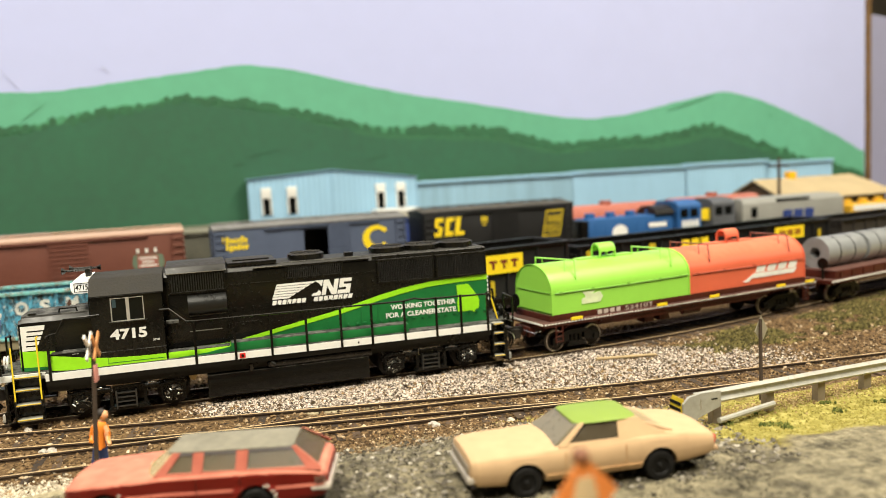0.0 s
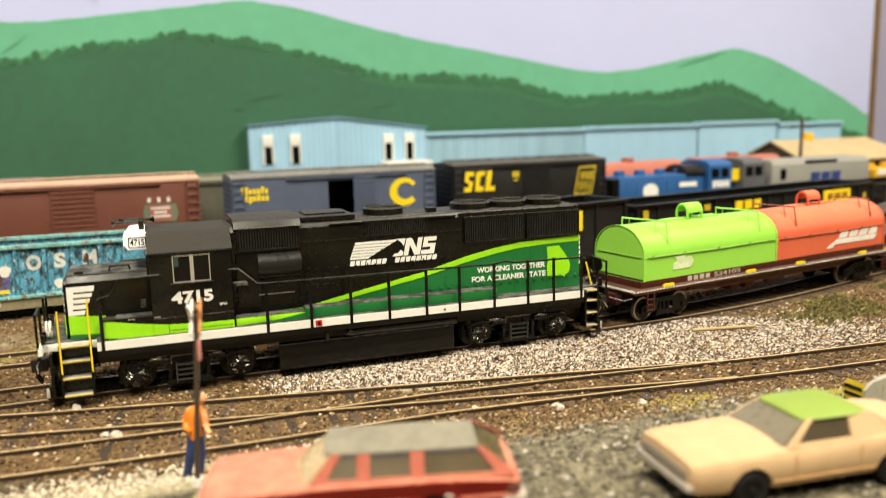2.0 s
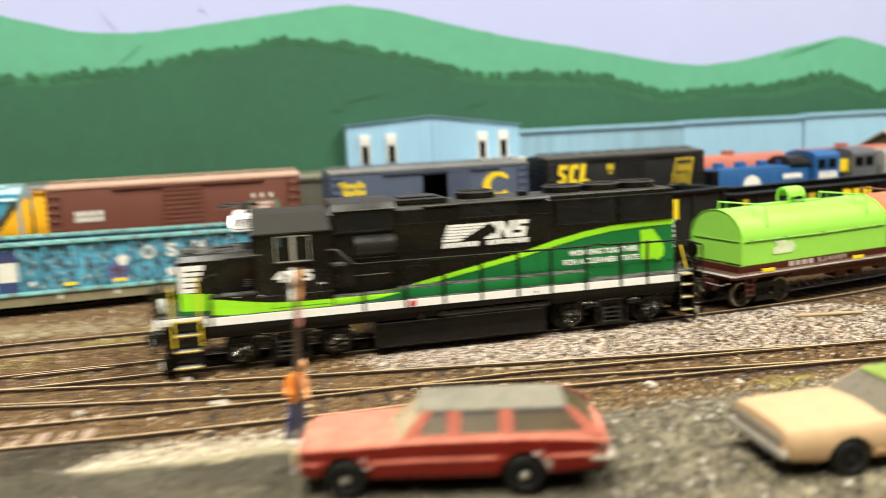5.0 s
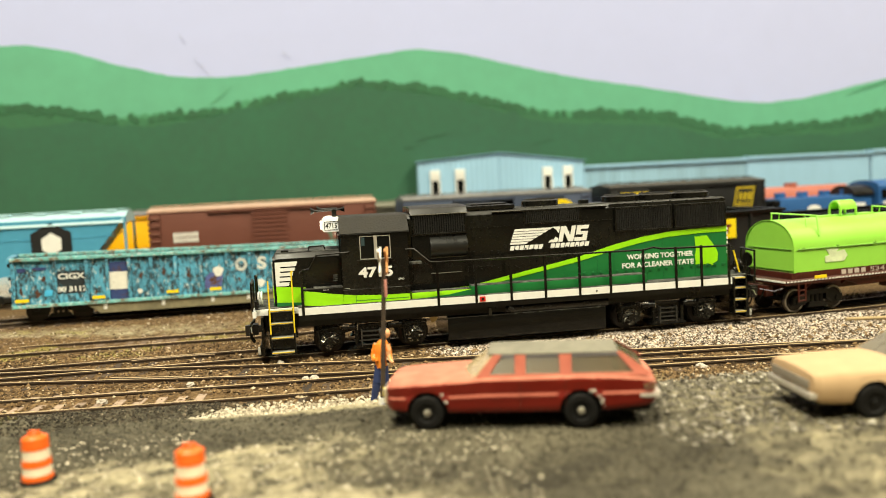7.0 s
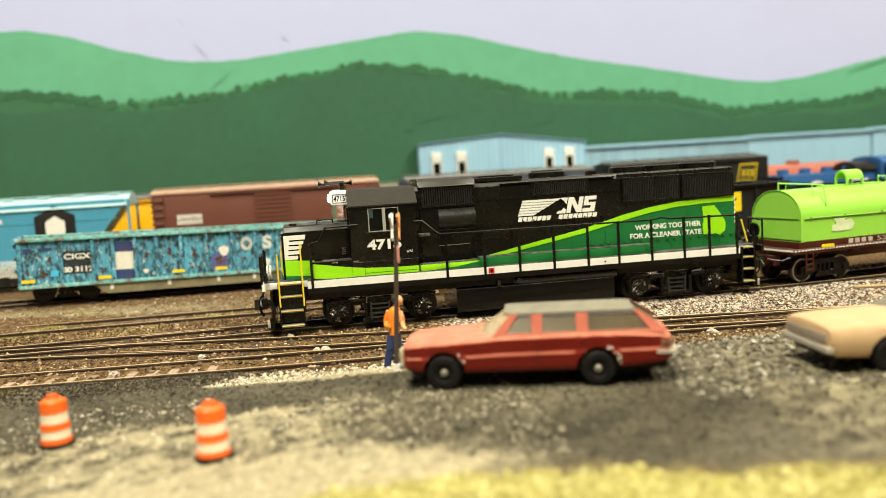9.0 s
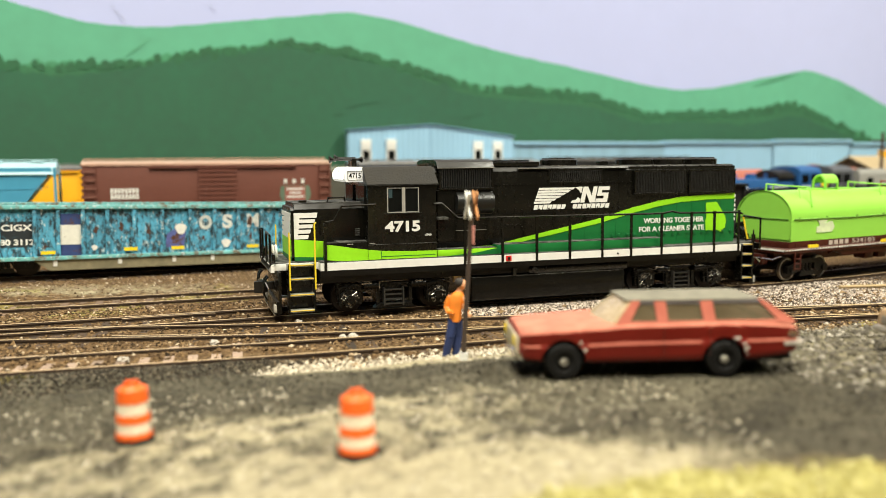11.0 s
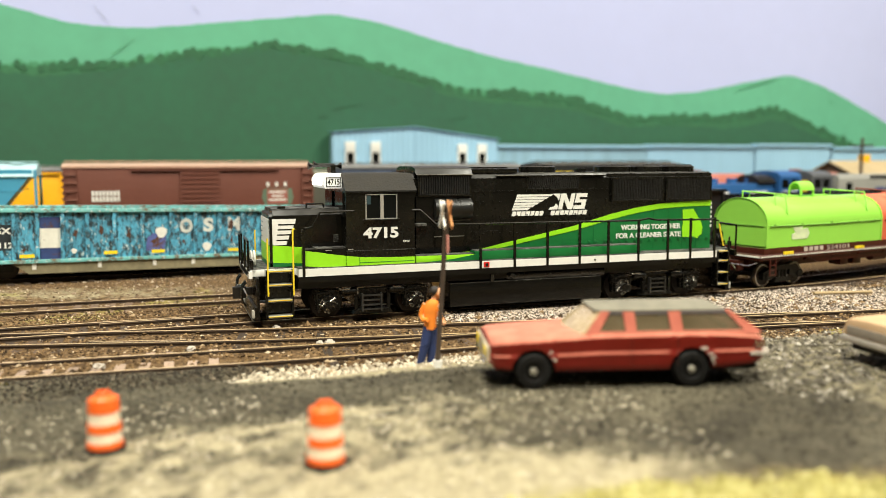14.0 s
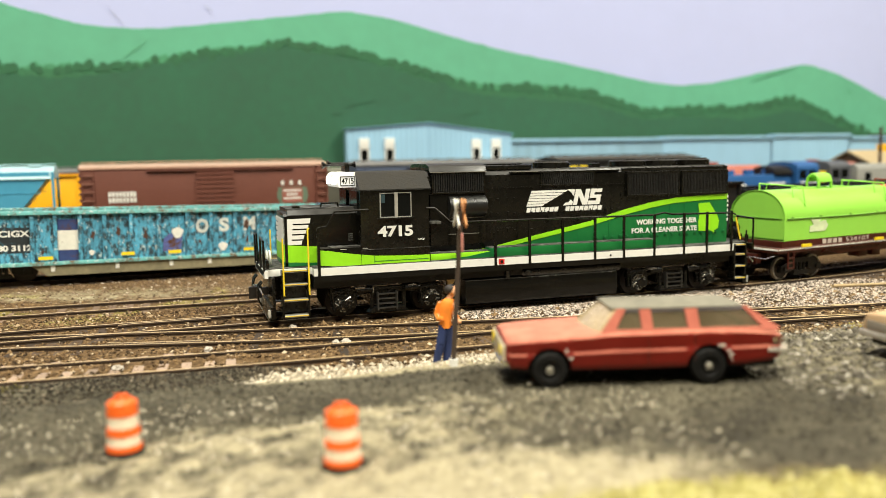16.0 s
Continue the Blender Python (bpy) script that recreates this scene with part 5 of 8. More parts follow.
    for xx in np.arange(7.6, 12.3, 0.29):
        box(bm, xx, xx + 0.03, -0.945, -0.925, 3.66, 3.69, 0.006)
    for xx in np.arange(12.5, 16.4, 0.31):
        box(bm, xx, xx + 0.028, -0.945, -0.925, 4.10, 4.128, 0.006)
    part_each("hood_rivet", bm, M_BLACK, L)
    bm = B()
    box(bm, 5.50, 5.88, -1.32, -1.05, 2.70, 2.78, 0.015)
    part("side_step", bm, M_GRIT, L, "small grey step on the hood front")
    bm = B()
    for xx in (8.95, 11.9, 14.6):
        box(bm, xx, xx + 0.015, -0.938, 0.938, 1.65, 4.1)
    for a, b_, z in ((7.5, 9.1, 3.70), (11.3, 12.4, 3.72), (5.6, 8.4, 2.44)):
        box(bm, a, b_, -0.955, -0.93, z, z + 0.02)
    part_each("hood_seam", bm, M_BLACK, L)
    bm = B()
    for xx in np.arange(8.91, 16.4, 0.58):
        top = float(np.interp(xx, [7.45, 8.82, 11.12, 12.5, 13.4, 14.3, 16.4], [1.70, 1.95, 2.36, 2.70, 2.88, 3.0, 3.0]))
        box(bm, xx, xx + 0.012, -0.958, -0.93, 1.66, top)
        if top > 2.3:
            for q in (0.06, 0.38):
                for z in (1.92, 2.5):
                    if z + 0.2 < top and not (z > 2.2 and xx > 12.3):
                        box(bm, xx + q, xx + q + 0.11, -0.968, -0.93, z, z + 0.12, 0.012)
                        box(bm, xx + q + 0.03, xx + q + 0.08, -0.985, -0.93, z + 0.04, z + 0.09, 0.008)
    part_each("door_seam", bm, mat("latch_green", lin(19, 100, 48), 0.45), L, "hood door seam")
    # paint swoosh along the hood
    ux = [7.45, 8.82, 11.12, 12.5, 13.4, 14.3, 15.4, 16.455]
    up = [1.83, 2.10, 2.54, 2.90, 3.08, 3.20, 3.26, 3.29]
    dn = [1.70, 1.97, 2.39, 2.72, 2.90, 3.03, 3.09, 3.10]
    slab("green_swoosh", [[(7.2, 1.615), (16.455, 1.615)] + [(x, z) for x, z in zip(ux[::-1], [d + 0.02 for d in dn[::-1]])]], -0.948, -0.93, M_DGREEN, L, "green painted hood side")
    slab("lime_swoosh", [[(6.2, 1.74), (7.45, 1.72)] + list(zip(ux[1:], dn[1:])) + list(zip(ux[::-1], up[::-1])) + [(6.2, 1.80)]], -0.962, -0.94, M_LIME, L, "lime swoosh stripe")
    bm = B()
    box(bm, 16.46, 16.475, -0.9, 0.9, 1.62, 3.28)
    part("green_end", bm, M_DGREEN, L)
    bm = B()
    for z in np.arange(2.35, 3.2, 0.16):
        box(bm, 16.44, 16.48, -0.97, -0.92, z, z + 0.09)
    part_each("end_tick", bm, M_WHITE, L, "white reflector tick")
    # side duct on the walkway
    bm = B()
    box(bm, 5.5, 7.42, -1.42, -1.0, 1.61, 1.80, 0.015)
    part("duct_lime", bm, M_LIME, L)
    bm = B()
    prism(bm, [(5.75, 1.612), (7.425, 1.612), (7.425, 1.795), (6.7, 1.675)], "y", -1.432, -1.415)
    part("duct_green_wedge", bm, M_DGREEN, L)
    bm = B()
    box(bm, 7.42, 13.35, -1.42, -1.0, 1.61, 1.88, 0.015)
    part("duct_green", bm, M_DGREEN, L)
    bm = B()
    box(bm, 5.52, 7.4, -1.4, -0.98, 1.80, 1.82)
    box(bm, 7.44, 13.3, -1.4, -0.95, 1.88, 1.90)
    part("duct_top", bm, M_GRIT, L, "sanded grey duct top")
    # grilles
    def grille(x0, x1, z0, z1, y, n, lean=0.0):
        bm = B()
        box(bm, x0 - 0.05, x1 + 0.05, y, -0.9, z0 - 0.06, z0)
        box(bm, x0 - 0.05, x1 + 0.05, y, -0.9, z1, z1 + 0.06)
        for a in (x0 - 0.05, x1):
            box(bm, a, a + 0.05, y, -0.9, z0, z1)
        soften(bm, 0.012)
        g = part("grille_frame", bm, M_BLACK, L)
        bm = B()
        for i in range(n):
            a = x0 + (x1 - x0) * (i + 0.5) / n
            w = (x1 - x0) / n * 0.26
            prism(bm, [(a - w, z0), (a + w, z0), (a + w + lean, z1), (a - w + lean, z1)], "y", y + 0.01, y + 0.06)
        part_each("grille_slat", bm, M_GLOSSROOF, g, "upright grille slat", 0)
        bm = B()
        box(bm, x0, x1, y + 0.075, -0.92, z0, z1)
        part("grille_back", bm, M_GLASSDARK, g)
    grille(5.72, 7.36, 3.64, 4.2, -1.12, 22)
    grille(12.5, 14.42, 3.36, 4.06, -1.03, 32)
    grille(14.6, 16.36, 3.36, 4.06, -1.03, 30)
    grille(9.4, 11.25, 3.78, 4.14, -0.97, 26, 0.05)
    bm = B()
    prism(bm, [(-0.92, 4.2), (-1.14, 4.24), (-1.0, 4.44), (-0.7, 4.5), (0.7, 4.5), (1.0, 4.44), (1.14, 4.24), (0.92, 4.2)], "x", 5.6, 7.45)
    box(bm, 5.62, 7.43, -1.05, 1.05, 2.0, 3.58)
    soften(bm, 0.03)
    part("inertial_filter_housing", bm, M_BLACK, L)
    bm = B()
    cyl(bm, (6.2, -0.9, 3.19), (7.4, -0.9, 3.19), 0.36, 24)
    bmesh.ops.scale(bm, vec=(1, 1.15, 0.98), verts=bm.verts, space=Matrix.Translation((0, 0.9, -3.19)))
    part("blower_bulge", bm, mat("satin_black", (0.010, 0.010, 0.009), 0.32, var=0.2, bump=0.02, spec=0.6), L, "rounded satin black blower housing")
    # thin pale strips painted as highlights along blower and roof edges
    bm = B()
    for a, b_, yy, z in ((6.22, 7.38, -1.07, 2.83), (6.2, 7.2, -1.056, 2.33), (8.3, 9.25, -0.985, 4.195), (5.6, 7.45, -1.145, 4.235)):
        box(bm, a, b_, yy - 0.012, yy + 0.02, z, z + 0.018)
    for a in (9.5, 10.4, 11.4):
        box(bm, a, a + 0.55, -0.82, -0.79, 4.275, 4.29)
    part_each("worn_edge", bm, mat("worn_edge", (0.20, 0.19, 0.16), 0.45, metal=0.3, var=0.6, grain=8), L, "pale strip put in for an edge highlight")
    bm = B()
    box(bm, 7.5, 9.1, -0.86, 0.86, 4.27, 4.42, 0.05)
    box(bm, 7.7, 8.9, -0.5, 0.5, 4.42, 4.47, 0.02)
    box(bm, 8.3, 12.2, -0.98, -0.82, 4.16, 4.2)
    part("roof_hatch", bm, M_BLACK, L)
    for fx, r in ((10.18, 0.62), (13.05, 0.64), (14.32, 0.64), (15.6, 0.64)):
        bm = B()
        cyl(bm, (fx, 0, 4.26), (fx, 0, 4.46), r, 32)
        cyl(bm, (fx, 0, 4.46), (fx, 0, 4.50), r * 0.96, 32, r * 0.88)
        f = part("roof_fan", bm, M_BLACK, L, "round roof cooling fan")
        bm = B()
        for a in range(0, 180, 20):
            c, s = math.cos(radians(a)) * r * 0.86, math.sin(radians(a)) * r * 0.86
            tube(bm, [(fx - c, -s, 4.515), (fx + c, s, 4.515)], 0.016, 5)
        cyl(bm, (fx, 0, 4.5), (fx, 0, 4.535), 0.14, 12)
        part("fan_grille", bm, M_GLOSSROOF, f)
    bm = B()
    box(bm, 11.45, 11.75, -0.5, -0.2, 4.27, 4.42, 0.03)
    box(bm, 12.3, 16.44, -0.94, -0.86, 4.14, 4.24, 0.015)
    for xx in np.arange(12.6, 16.5, 0.62):
        cyl(bm, (xx, -0.9, 4.22), (xx, -0.9, 4.26), 0.03, 6)
    part_each("roof_fitting", bm, M_BLACK, L)
    for xa, xb in ((5.6, 7.4), (7.5, 9.1), (9.2, 12.2), (12.3, 16.4)):
        part("dusty_edge", box(B(), xa, xb, -0.80, -0.70, 4.278, 4.29), M_GRIT, L, "dust along the roof edge")
    # marks on the hood: plain shapes
    for i in range(6):
        z = 3.09 + i * 0.086
        slab("hood_mark_bar", [[(8.86 + 0.032 * i, z), (9.40 + 0.165 * i, z), (9.50 + 0.165 * i, z + 0.068), (8.88 + 0.032 * i, z + 0.068)]], -0.962, -0.94, M_WHITE, L, "white slanted bar of the hood emblem")
    def leaning(points):
        return [(px + 0.22 * (pz - 3.09), pz) for px, pz in points]
    slab("hood_mark", [leaning([(10.50, 3.09), (10.64, 3.09), (10.64, 3.40), (10.84, 3.09), (11.01, 3.09), (11.01, 3.60), (10.87, 3.60), (10.87, 3.29), (10.67, 3.60), (10.50, 3.60)]),
                       leaning([(11.04, 3.09), (11.46, 3.09), (11.46, 3.40), (11.20, 3.40), (11.20, 3.48), (11.46, 3.48), (11.46, 3.60), (11.06, 3.60), (11.06, 3.30), (11.31, 3.30), (11.31, 3.21), (11.04, 3.21)]),
                       [(10.16, 3.09), (10.46, 3.09), (10.50, 3.20), (10.42, 3.27), (10.34, 3.18), (10.22, 3.17)],
                       [(10.30, 3.60), (10.58, 3.60), (10.52, 3.38), (10.44, 3.50)]], -0.962, -0.94, M_WHITE, L, "white shapes of the hood emblem")
    for x0, x1 in ((8.85, 9.98), (10.22, 11.56)):
        n = 7 if x1 < 10 else 8
        w = (x1 - x0) / n
        for i in range(n):
            slab("hood_mark_block", [quad(x0 + i * w, x0 + i * w + w * 0.80, 2.905, 3.05, 0.25)], -0.96, -0.94, M_WHITE, L, "small white block")
    lettering("slogan", "WORKING TOGETHER", 2.36, 0.175, M_WHITE, L, 12.86, -0.952, 2.34, "white slogan lettering", bold=0.03)
    lettering("slogan", "FOR A CLEANER STATE", 2.55, 0.175, M_WHITE, L, 12.68, -0.952, 2.06, "white slogan lettering", bold=0.03)
    slab("state_outline", [[(15.30, 2.03), (15.86, 2.01), (15.88, 1.97), (15.98, 1.98), (15.98, 2.06), (16.08, 2.10), (16.12, 2.36), (16.06, 2.52), (15.94, 2.70), (15.78, 2.92), (15.72, 3.0), (15.28, 2.98), (15.32, 2.5), (15.28, 2.36)]], -0.964, -0.94, M_LIME, L, "lime state-shaped emblem")
    slab("fuel_cutoff", [quad(7.66, 7.84, 1.39, 1.55)], -1.555, -1.535, M_RED, L, "red emergency fuel cutoff plate")
    bm = B()
    cyl(bm, (7.75, -1.555, 1.47), (7.75, -1.575, 1.47), 0.045, 12)
    part("fuel_cutoff_button", bm, M_BLACK, L)
    bm = B()
    cyl(bm, (11.55, -1.54, 1.46), (11.55, -1.56, 1.46), 0.03, 10)
    part("sill_plug", bm, M_BLACK, L)
    # handrails
    for side in (-1, 1):
        yy = side * 1.53
        for xx in (2.1, 6.33, 7.55, 8.70, 9.84, 10.99, 12.04, 13.18, 14.32, 15.22, 16.2):
            bm = B()
            box(bm, xx - 0.04, xx + 0.04, yy - 0.025, yy + 0.025, 1.36, 2.68 if xx > 3 else 2.72)
            tube(bm, [(xx, yy, 2.66), (xx, yy, 2.73)], 0.05, 8)
            part("stanchion", bm, M_BLACK, L)
        bm = B()
        tube(bm, [(5.35, yy * 0.97, 3.2), (5.62, yy * 0.97, 3.2), (6.1, yy, 2.76), (6.33, yy, 2.74), (13.18, yy, 2.70), (13.55, yy, 2.76), (13.85, yy, 2.70), (16.2, yy, 2.66), (16.35, yy, 2.6)], 0.032, 6)
        tube(bm, [(3.6, yy * 0.98, 3.22), (2.6, yy * 0.98, 3.2), (2.36, yy, 2.78), (2.1, yy, 2.74)], 0.03, 6)
        part("handrail", bm, M_BLACK, L)
    # fuel tank, air tank
    bm = B()
    prism(bm, [(-1.3, 0.92), (-1.345, 0.90), (-1.36, 0.86), (-1.36, 0.30), (-1.33, 0.2), (-1.25, 0.14), (-1.1, 0.12), (1.1, 0.12), (1.25, 0.14), (1.33, 0.2), (1.36, 0.30), (1.36, 0.86), (1.345, 0.90), (1.3, 0.92)], "x", 6.62, 11.9)
    part("fuel_tank", bm, mat("tank_black", (0.0042, 0.0040, 0.0032), 0.2, var=0.3, bump=0.0, dust=0.03, spec=0.4), L)
    # lighter glossy bead added to draw the highlight on the tank's top edge
    bm = B()
    cyl(bm, (6.64, -1.352, 0.895), (11.88, -1.352, 0.895), 0.014, 8)
    part("tank_seam", bm, mat("glint_bead", (0.07, 0.067, 0.058), 0.25, metal=0.5, var=0.6, spec=0.8), L, "shiny bead added as the tank edge highlight")
    bm = B()
    cyl(bm, (8.55, -1.25, 1.05), (12.0, -1.25, 1.05), 0.15, 16)
    cyl(bm, (8.55, -1.25, 1.05), (8.48, -1.25, 1.05), 0.15, 16, 0.08)
    cyl(bm, (8.0, -1.4, 0.9), (8.0, -1.4, 1.14), 0.07, 10)
    cyl(bm, (8.6, -1.42, 1.12), (8.75, -1.42, 1.02), 0.1, 10)
    part("air_tank", bm, mat("glossy_air_tank", (0.010, 0.0095, 0.008), 0.22, var=0.3, bump=0.02, spec=0.7), L, "glossy black air tank")
    bm = B()
    cyl(bm, (6.18, -1.25, 0.95), (6.18, -1.1, 0.95), 0.13, 14)
    prism(bm, [(6.12, 0.75), (6.24, 0.75), (6.24, 1.1), (6.12, 1.1)], "y", -1.04, -0.95)
    part("bell", bm, mat("brass", (0.45, 0.34, 0.16), 0.35, metal=0.8), L, "dull brass bell")
    # trucks
    for cx in (4.2, 14.15):
        bm, shiny = B(), B()
        for side in (-1, 1):
            y0, y1 = side * 0.95, side * 1.15
            prism(bm, [(cx - 1.75, 0.62), (cx - 1.75, 0.78), (cx - 0.7, 0.86), (cx + 0.7, 0.86), (cx + 1.75, 0.78), (cx + 1.75, 0.62), (cx + 0.95, 0.64), (cx + 0.62, 0.70), (cx - 0.62, 0.70), (cx - 0.95, 0.64)], "y", y0, y1)
            prism(bm, [(cx - 0.62, 0.14), (cx + 0.62, 0.14), (cx + 0.48, 0.26), (cx - 0.48, 0.26)], "y", y0, side * 1.3)
            for d in (-1.34, 1.34):
                for k in (-0.36, 0.28):
                    prism(bm, [(cx + d + k, 0.28), (cx + d + k + 0.08, 0.28), (cx + d + k + 0.11, 0.70), (cx + d + k - 0.03, 0.70)], "y", side * 0.98, side * 1.14)
                prism(bm, [(cx + d - 0.26, 0.30), (cx + d + 0.26, 0.30), (cx + d + 0.28, 0.58), (cx + d + 0.16, 0.70), (cx + d - 0.16, 0.70), (cx + d - 0.28, 0.58)], "y", side * 1.08, side * 1.2)
                cyl(bm, (cx + d, side * 1.12, 0.46), (cx + d, side * 1.24, 0.46), 0.27, 20, 0.24)
                cyl(bm, (cx + d, side * 1.2, 0.46), (cx + d, side * 1.34, 0.46), 0.12, 14)
                # random bright rods stand in for glints on the black bearings
                rnd = random.Random(int(cx * 10 + d * 7 + side))
                for a in [rnd.uniform(0, 360) for _ in range(15)]:
                    c, s = math.cos(radians(a)), math.sin(radians(a))
                    k = rnd.uniform(-0.24, 0.24)
                    q = rnd.uniform(0.08, 0.20)
                    tube(shiny, [(cx + d + q * c, side * 1.27, 0.46 + q * s), (cx + d + (q + 0.07) * c + k * 0.4 * s, side * 1.262, 0.46 + (q + 0.07) * s - k * 0.4 * c)], rnd.uniform(0.012, 0.026), 6)
                    cyl(shiny, (cx + d + 0.25 * c, side * 1.20, 0.46 + 0.25 * s), (cx + d + 0.25 * c, side * 1.255, 0.46 + 0.25 * s), 0.02, 6)
                for zz in (0.86, 0.93):
                    tube(shiny, [(cx + d - 0.35, side * 1.2, zz), (cx + d + 0.1, side * 1.24, zz + 0.03), (cx + d + 0.42, side * 1.18, zz - 0.06)], 0.014, 5)
                tube(bm, [(cx + d - 0.3, side * 1.28, 0.25), (cx + d - 0.34, side * 1.28, 0.78), (cx + d + 0.1, side * 1.28, 0.86)], 0.035, 6)
                for k in (-0.33, 0.33):
                    cyl(bm, (cx + d + k, side * 1.06, 0.62), (cx + d + k, side * 1.06, 0.9), 0.1, 10)
            cyl(bm, (cx - 0.95, side * 1.22, 0.82), (cx - 0.5, side * 1.22, 0.82), 0.1, 12)
            cyl(bm, (cx + 0.5, side * 1.22, 0.82), (cx + 0.95, side * 1.22, 0.82), 0.1, 12)
            # brightened cylinder tops and pipe, also standing in for glints
            cyl(shiny, (cx - 1.02, side * 1.27, 0.90), (cx - 0.72, side * 1.27, 0.90), 0.045, 10)
            cyl(shiny, (cx + 0.62, side * 1.27, 0.90), (cx + 0.86, side * 1.27, 0.90), 0.04, 10)
            tube(shiny, [(cx - 0.46, side * 1.24, 0.72), (cx - 0.46, side * 1.24, 0.92), (cx + 0.40, side * 1.24, 0.94)], 0.018, 6)
            for k in (-0.5, 0.5):
                box(bm, cx + k - 0.05, cx + k + 0.05, side * 1.12, side * 1.2, 0.15, 0.8)
        box(bm, cx - 0.5, cx + 0.5, -0.95, 0.95, 0.35, 0.8)
        tk = part("truck", bm, mat("truck_black", (0.0055, 0.0052, 0.0043), 0.24, var=0.5, grain=9, dust=0.008, bump=0.2, spec=0.38), L)
        part_each("bearing_rod", shiny, mat("glint_metal", (0.34, 0.33, 0.30), 0.2, metal=0.8, var=0.7, grain=14), tk, "bright metal rod added as a glint")
        bm = B()
        for side in (-1, 1):
            for z in (0.24, 0.38, 0.52, 0.66):
                box(bm, cx - 0.32, cx + 0.22, side * 1.2, side * 1.34, z, z + 0.035)
            for a in (-0.36, 0.22):
                box(bm, cx + a, cx + a + 0.04, side * 1.2, side * 1.36, 0.2, 0.74)
        part_each("spring_leaf", bm, mat("oiled_spring", (0.075, 0.072, 0.066), 0.35, metal=0.6, var=0.4), tk, "worn metal leaf spring")
        for d in (-1.34, 1.34):
            wheel_pair(tk, cx + d, 0.48)
    return L


locomotive(0.0, 1.55)


# ---- freight cars ----
def slope(line, x, d=3.0):
    return math.degrees(math.atan((line(x + d) - line(x - d)) / (2 * d)))


def boxcar(label, x0, length, line, body_mat, roof_mat, end_ribs=True, door=(0.42, 0.58), open_door=False, top=4.45, low=1.05):
    """A boxcar whose left end stands at x0."""
    half, w = length / 2, 1.45
    c = thing("boxcar", label, "freight car", x0 + half, line(x0 + half), 0, slope(line, x0 + half), group="freight cars in the yard")
    if open_door:
        a, b_ = -half + door[0] * length, -half + door[1] * length
        part("far_door", box(B(), a, b_, w - 0.07, w - 0.01, low, top - 0.35), M_UNDER, c, "closed dark door on the far side")
        # black sheet added so the doorway looks in shade
        part("inner_lining", box(B(), -half + 0.05, half - 0.05, w - 0.12, w - 0.085, low + 0.1, top - 0.02), M_UNDER, c, "black sheet in place of the shaded inside")
        for s in (-1, 1):
            y0, y1 = s * (w - 0.08), s * w
            for x0_, x1_, z0_ in ((-half, a, low), (b_, half, low), (a, b_, top - 0.35)):
                part("side_wall", box(B(), x0_, x1_, y0, y1, z0_, top), body_mat, c)
            part("end_wall", box(B(), s * half - 0.04, s * half + 0.04, -w, w, low, top), body_mat, c)
        part("floor_plate", box(B(), -half, half, -w, w, low - 0.05, low + 0.08), M_UNDER, c)
    else:
        bm = B()
        box(bm, -half, half, -w, w, low, top, 0.03)
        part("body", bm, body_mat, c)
    bm = B()
    prism(bm, [(-w - 0.05, top - 0.06), (-w - 0.05, top + 0.04), (0, top + 0.2), (w + 0.05, top + 0.04), (w + 0.05, top - 0.06)], "x", -half - 0.05, half + 0.05)
    rf = part("roof", bm, roof_mat, c)
    for i in range(12):
        a = -half + length * (i + 0.5) / 12
        part("roof_rib", prism(B(), [(-w, top + 0.045), (0, top + 0.235), (w, top + 0.045), (w, top + 0.02), (-w, top + 0.02)], "x", a - 0.04, a + 0.04), roof_mat, rf, smooth=0)
    part("roof_walk", box(B(), -half, half, -0.25, 0.25, top + 0.25, top + 0.29), roof_mat, rf, "running board along the roof")
    bm = B()
    for s in (-1, 1):
        for z in np.arange(low + 0.25, top - 0.1, 0.3):
            box(bm, s * half - (0.0 if s > 0 else 0.08), s * half + (0.08 if s > 0 else 0.0), -w + 0.12, w - 0.12, z, z + 0.13)
    part_each("end_rib", bm, body_mat, c, smooth=0)
    bm = B()
    for s in (-1, 1):
        a, b_ = -half + door[0] * length, -half + door[1] * length
        if open_door:
            a, b_ = b_ - 0.05, b_ + (b_ - a) * 0.85
        bm = B()
        box(bm, a, b_, s * w, s * (w + 0.07), low + 0.05, top - 0.2)
        door_ob = part("sliding_door", bm, body_mat, c, "ribbed sliding door", smooth=0)
        bm = B()
        for z in np.arange(low + 0.2, top - 0.25, 0.23):
            box(bm, a + 0.08, b_ - 0.08, s * (w + 0.07), s * (w + 0.11), z, z + 0.1)
        part_each("door_rib", bm, body_mat, door_ob, smooth=0)
        bm = B()
        box(bm, -half + 0.25 * length, half - 0.15 * length, s * w, s * (w + 0.12), top - 0.2, top - 0.12)
        box(bm, -half + 0.25 * length, half - 0.15 * length, s * w, s * (w + 0.1), low - 0.02, low + 0.04)
        part_each("door_track", bm, body_mat, c, smooth=0)
    bm = B()
    box(bm, -half + 0.2, half - 0.2, -0.3, 0.3, 0.75, low)
    for s in (-1, 1):
        prism(bm, [(-half, low), (half, low), (half - 2.8, low - 0.28), (-half + 2.8, low - 0.28)], "y", s * (w - 0.03), s * w)
    part("underframe", bm, body_mat, c)
    for e in (-1, 1):
        for s in (-1, 1):
            bm = B()
            for k in (0.05, 0.58):
                box(bm, e * (half - k) - 0.03, e * (half - k) + 0.03, s * w, s * (w + 0.09), low - 0.3, top - 0.1)
            for z in np.arange(low - 0.2, top - 0.2, 0.4):
                tube(bm, [(e * (half - 0.05), s * (w + 0.08), z), (e * (half - 0.58), s * (w + 0.08), z)], 0.032, 6)
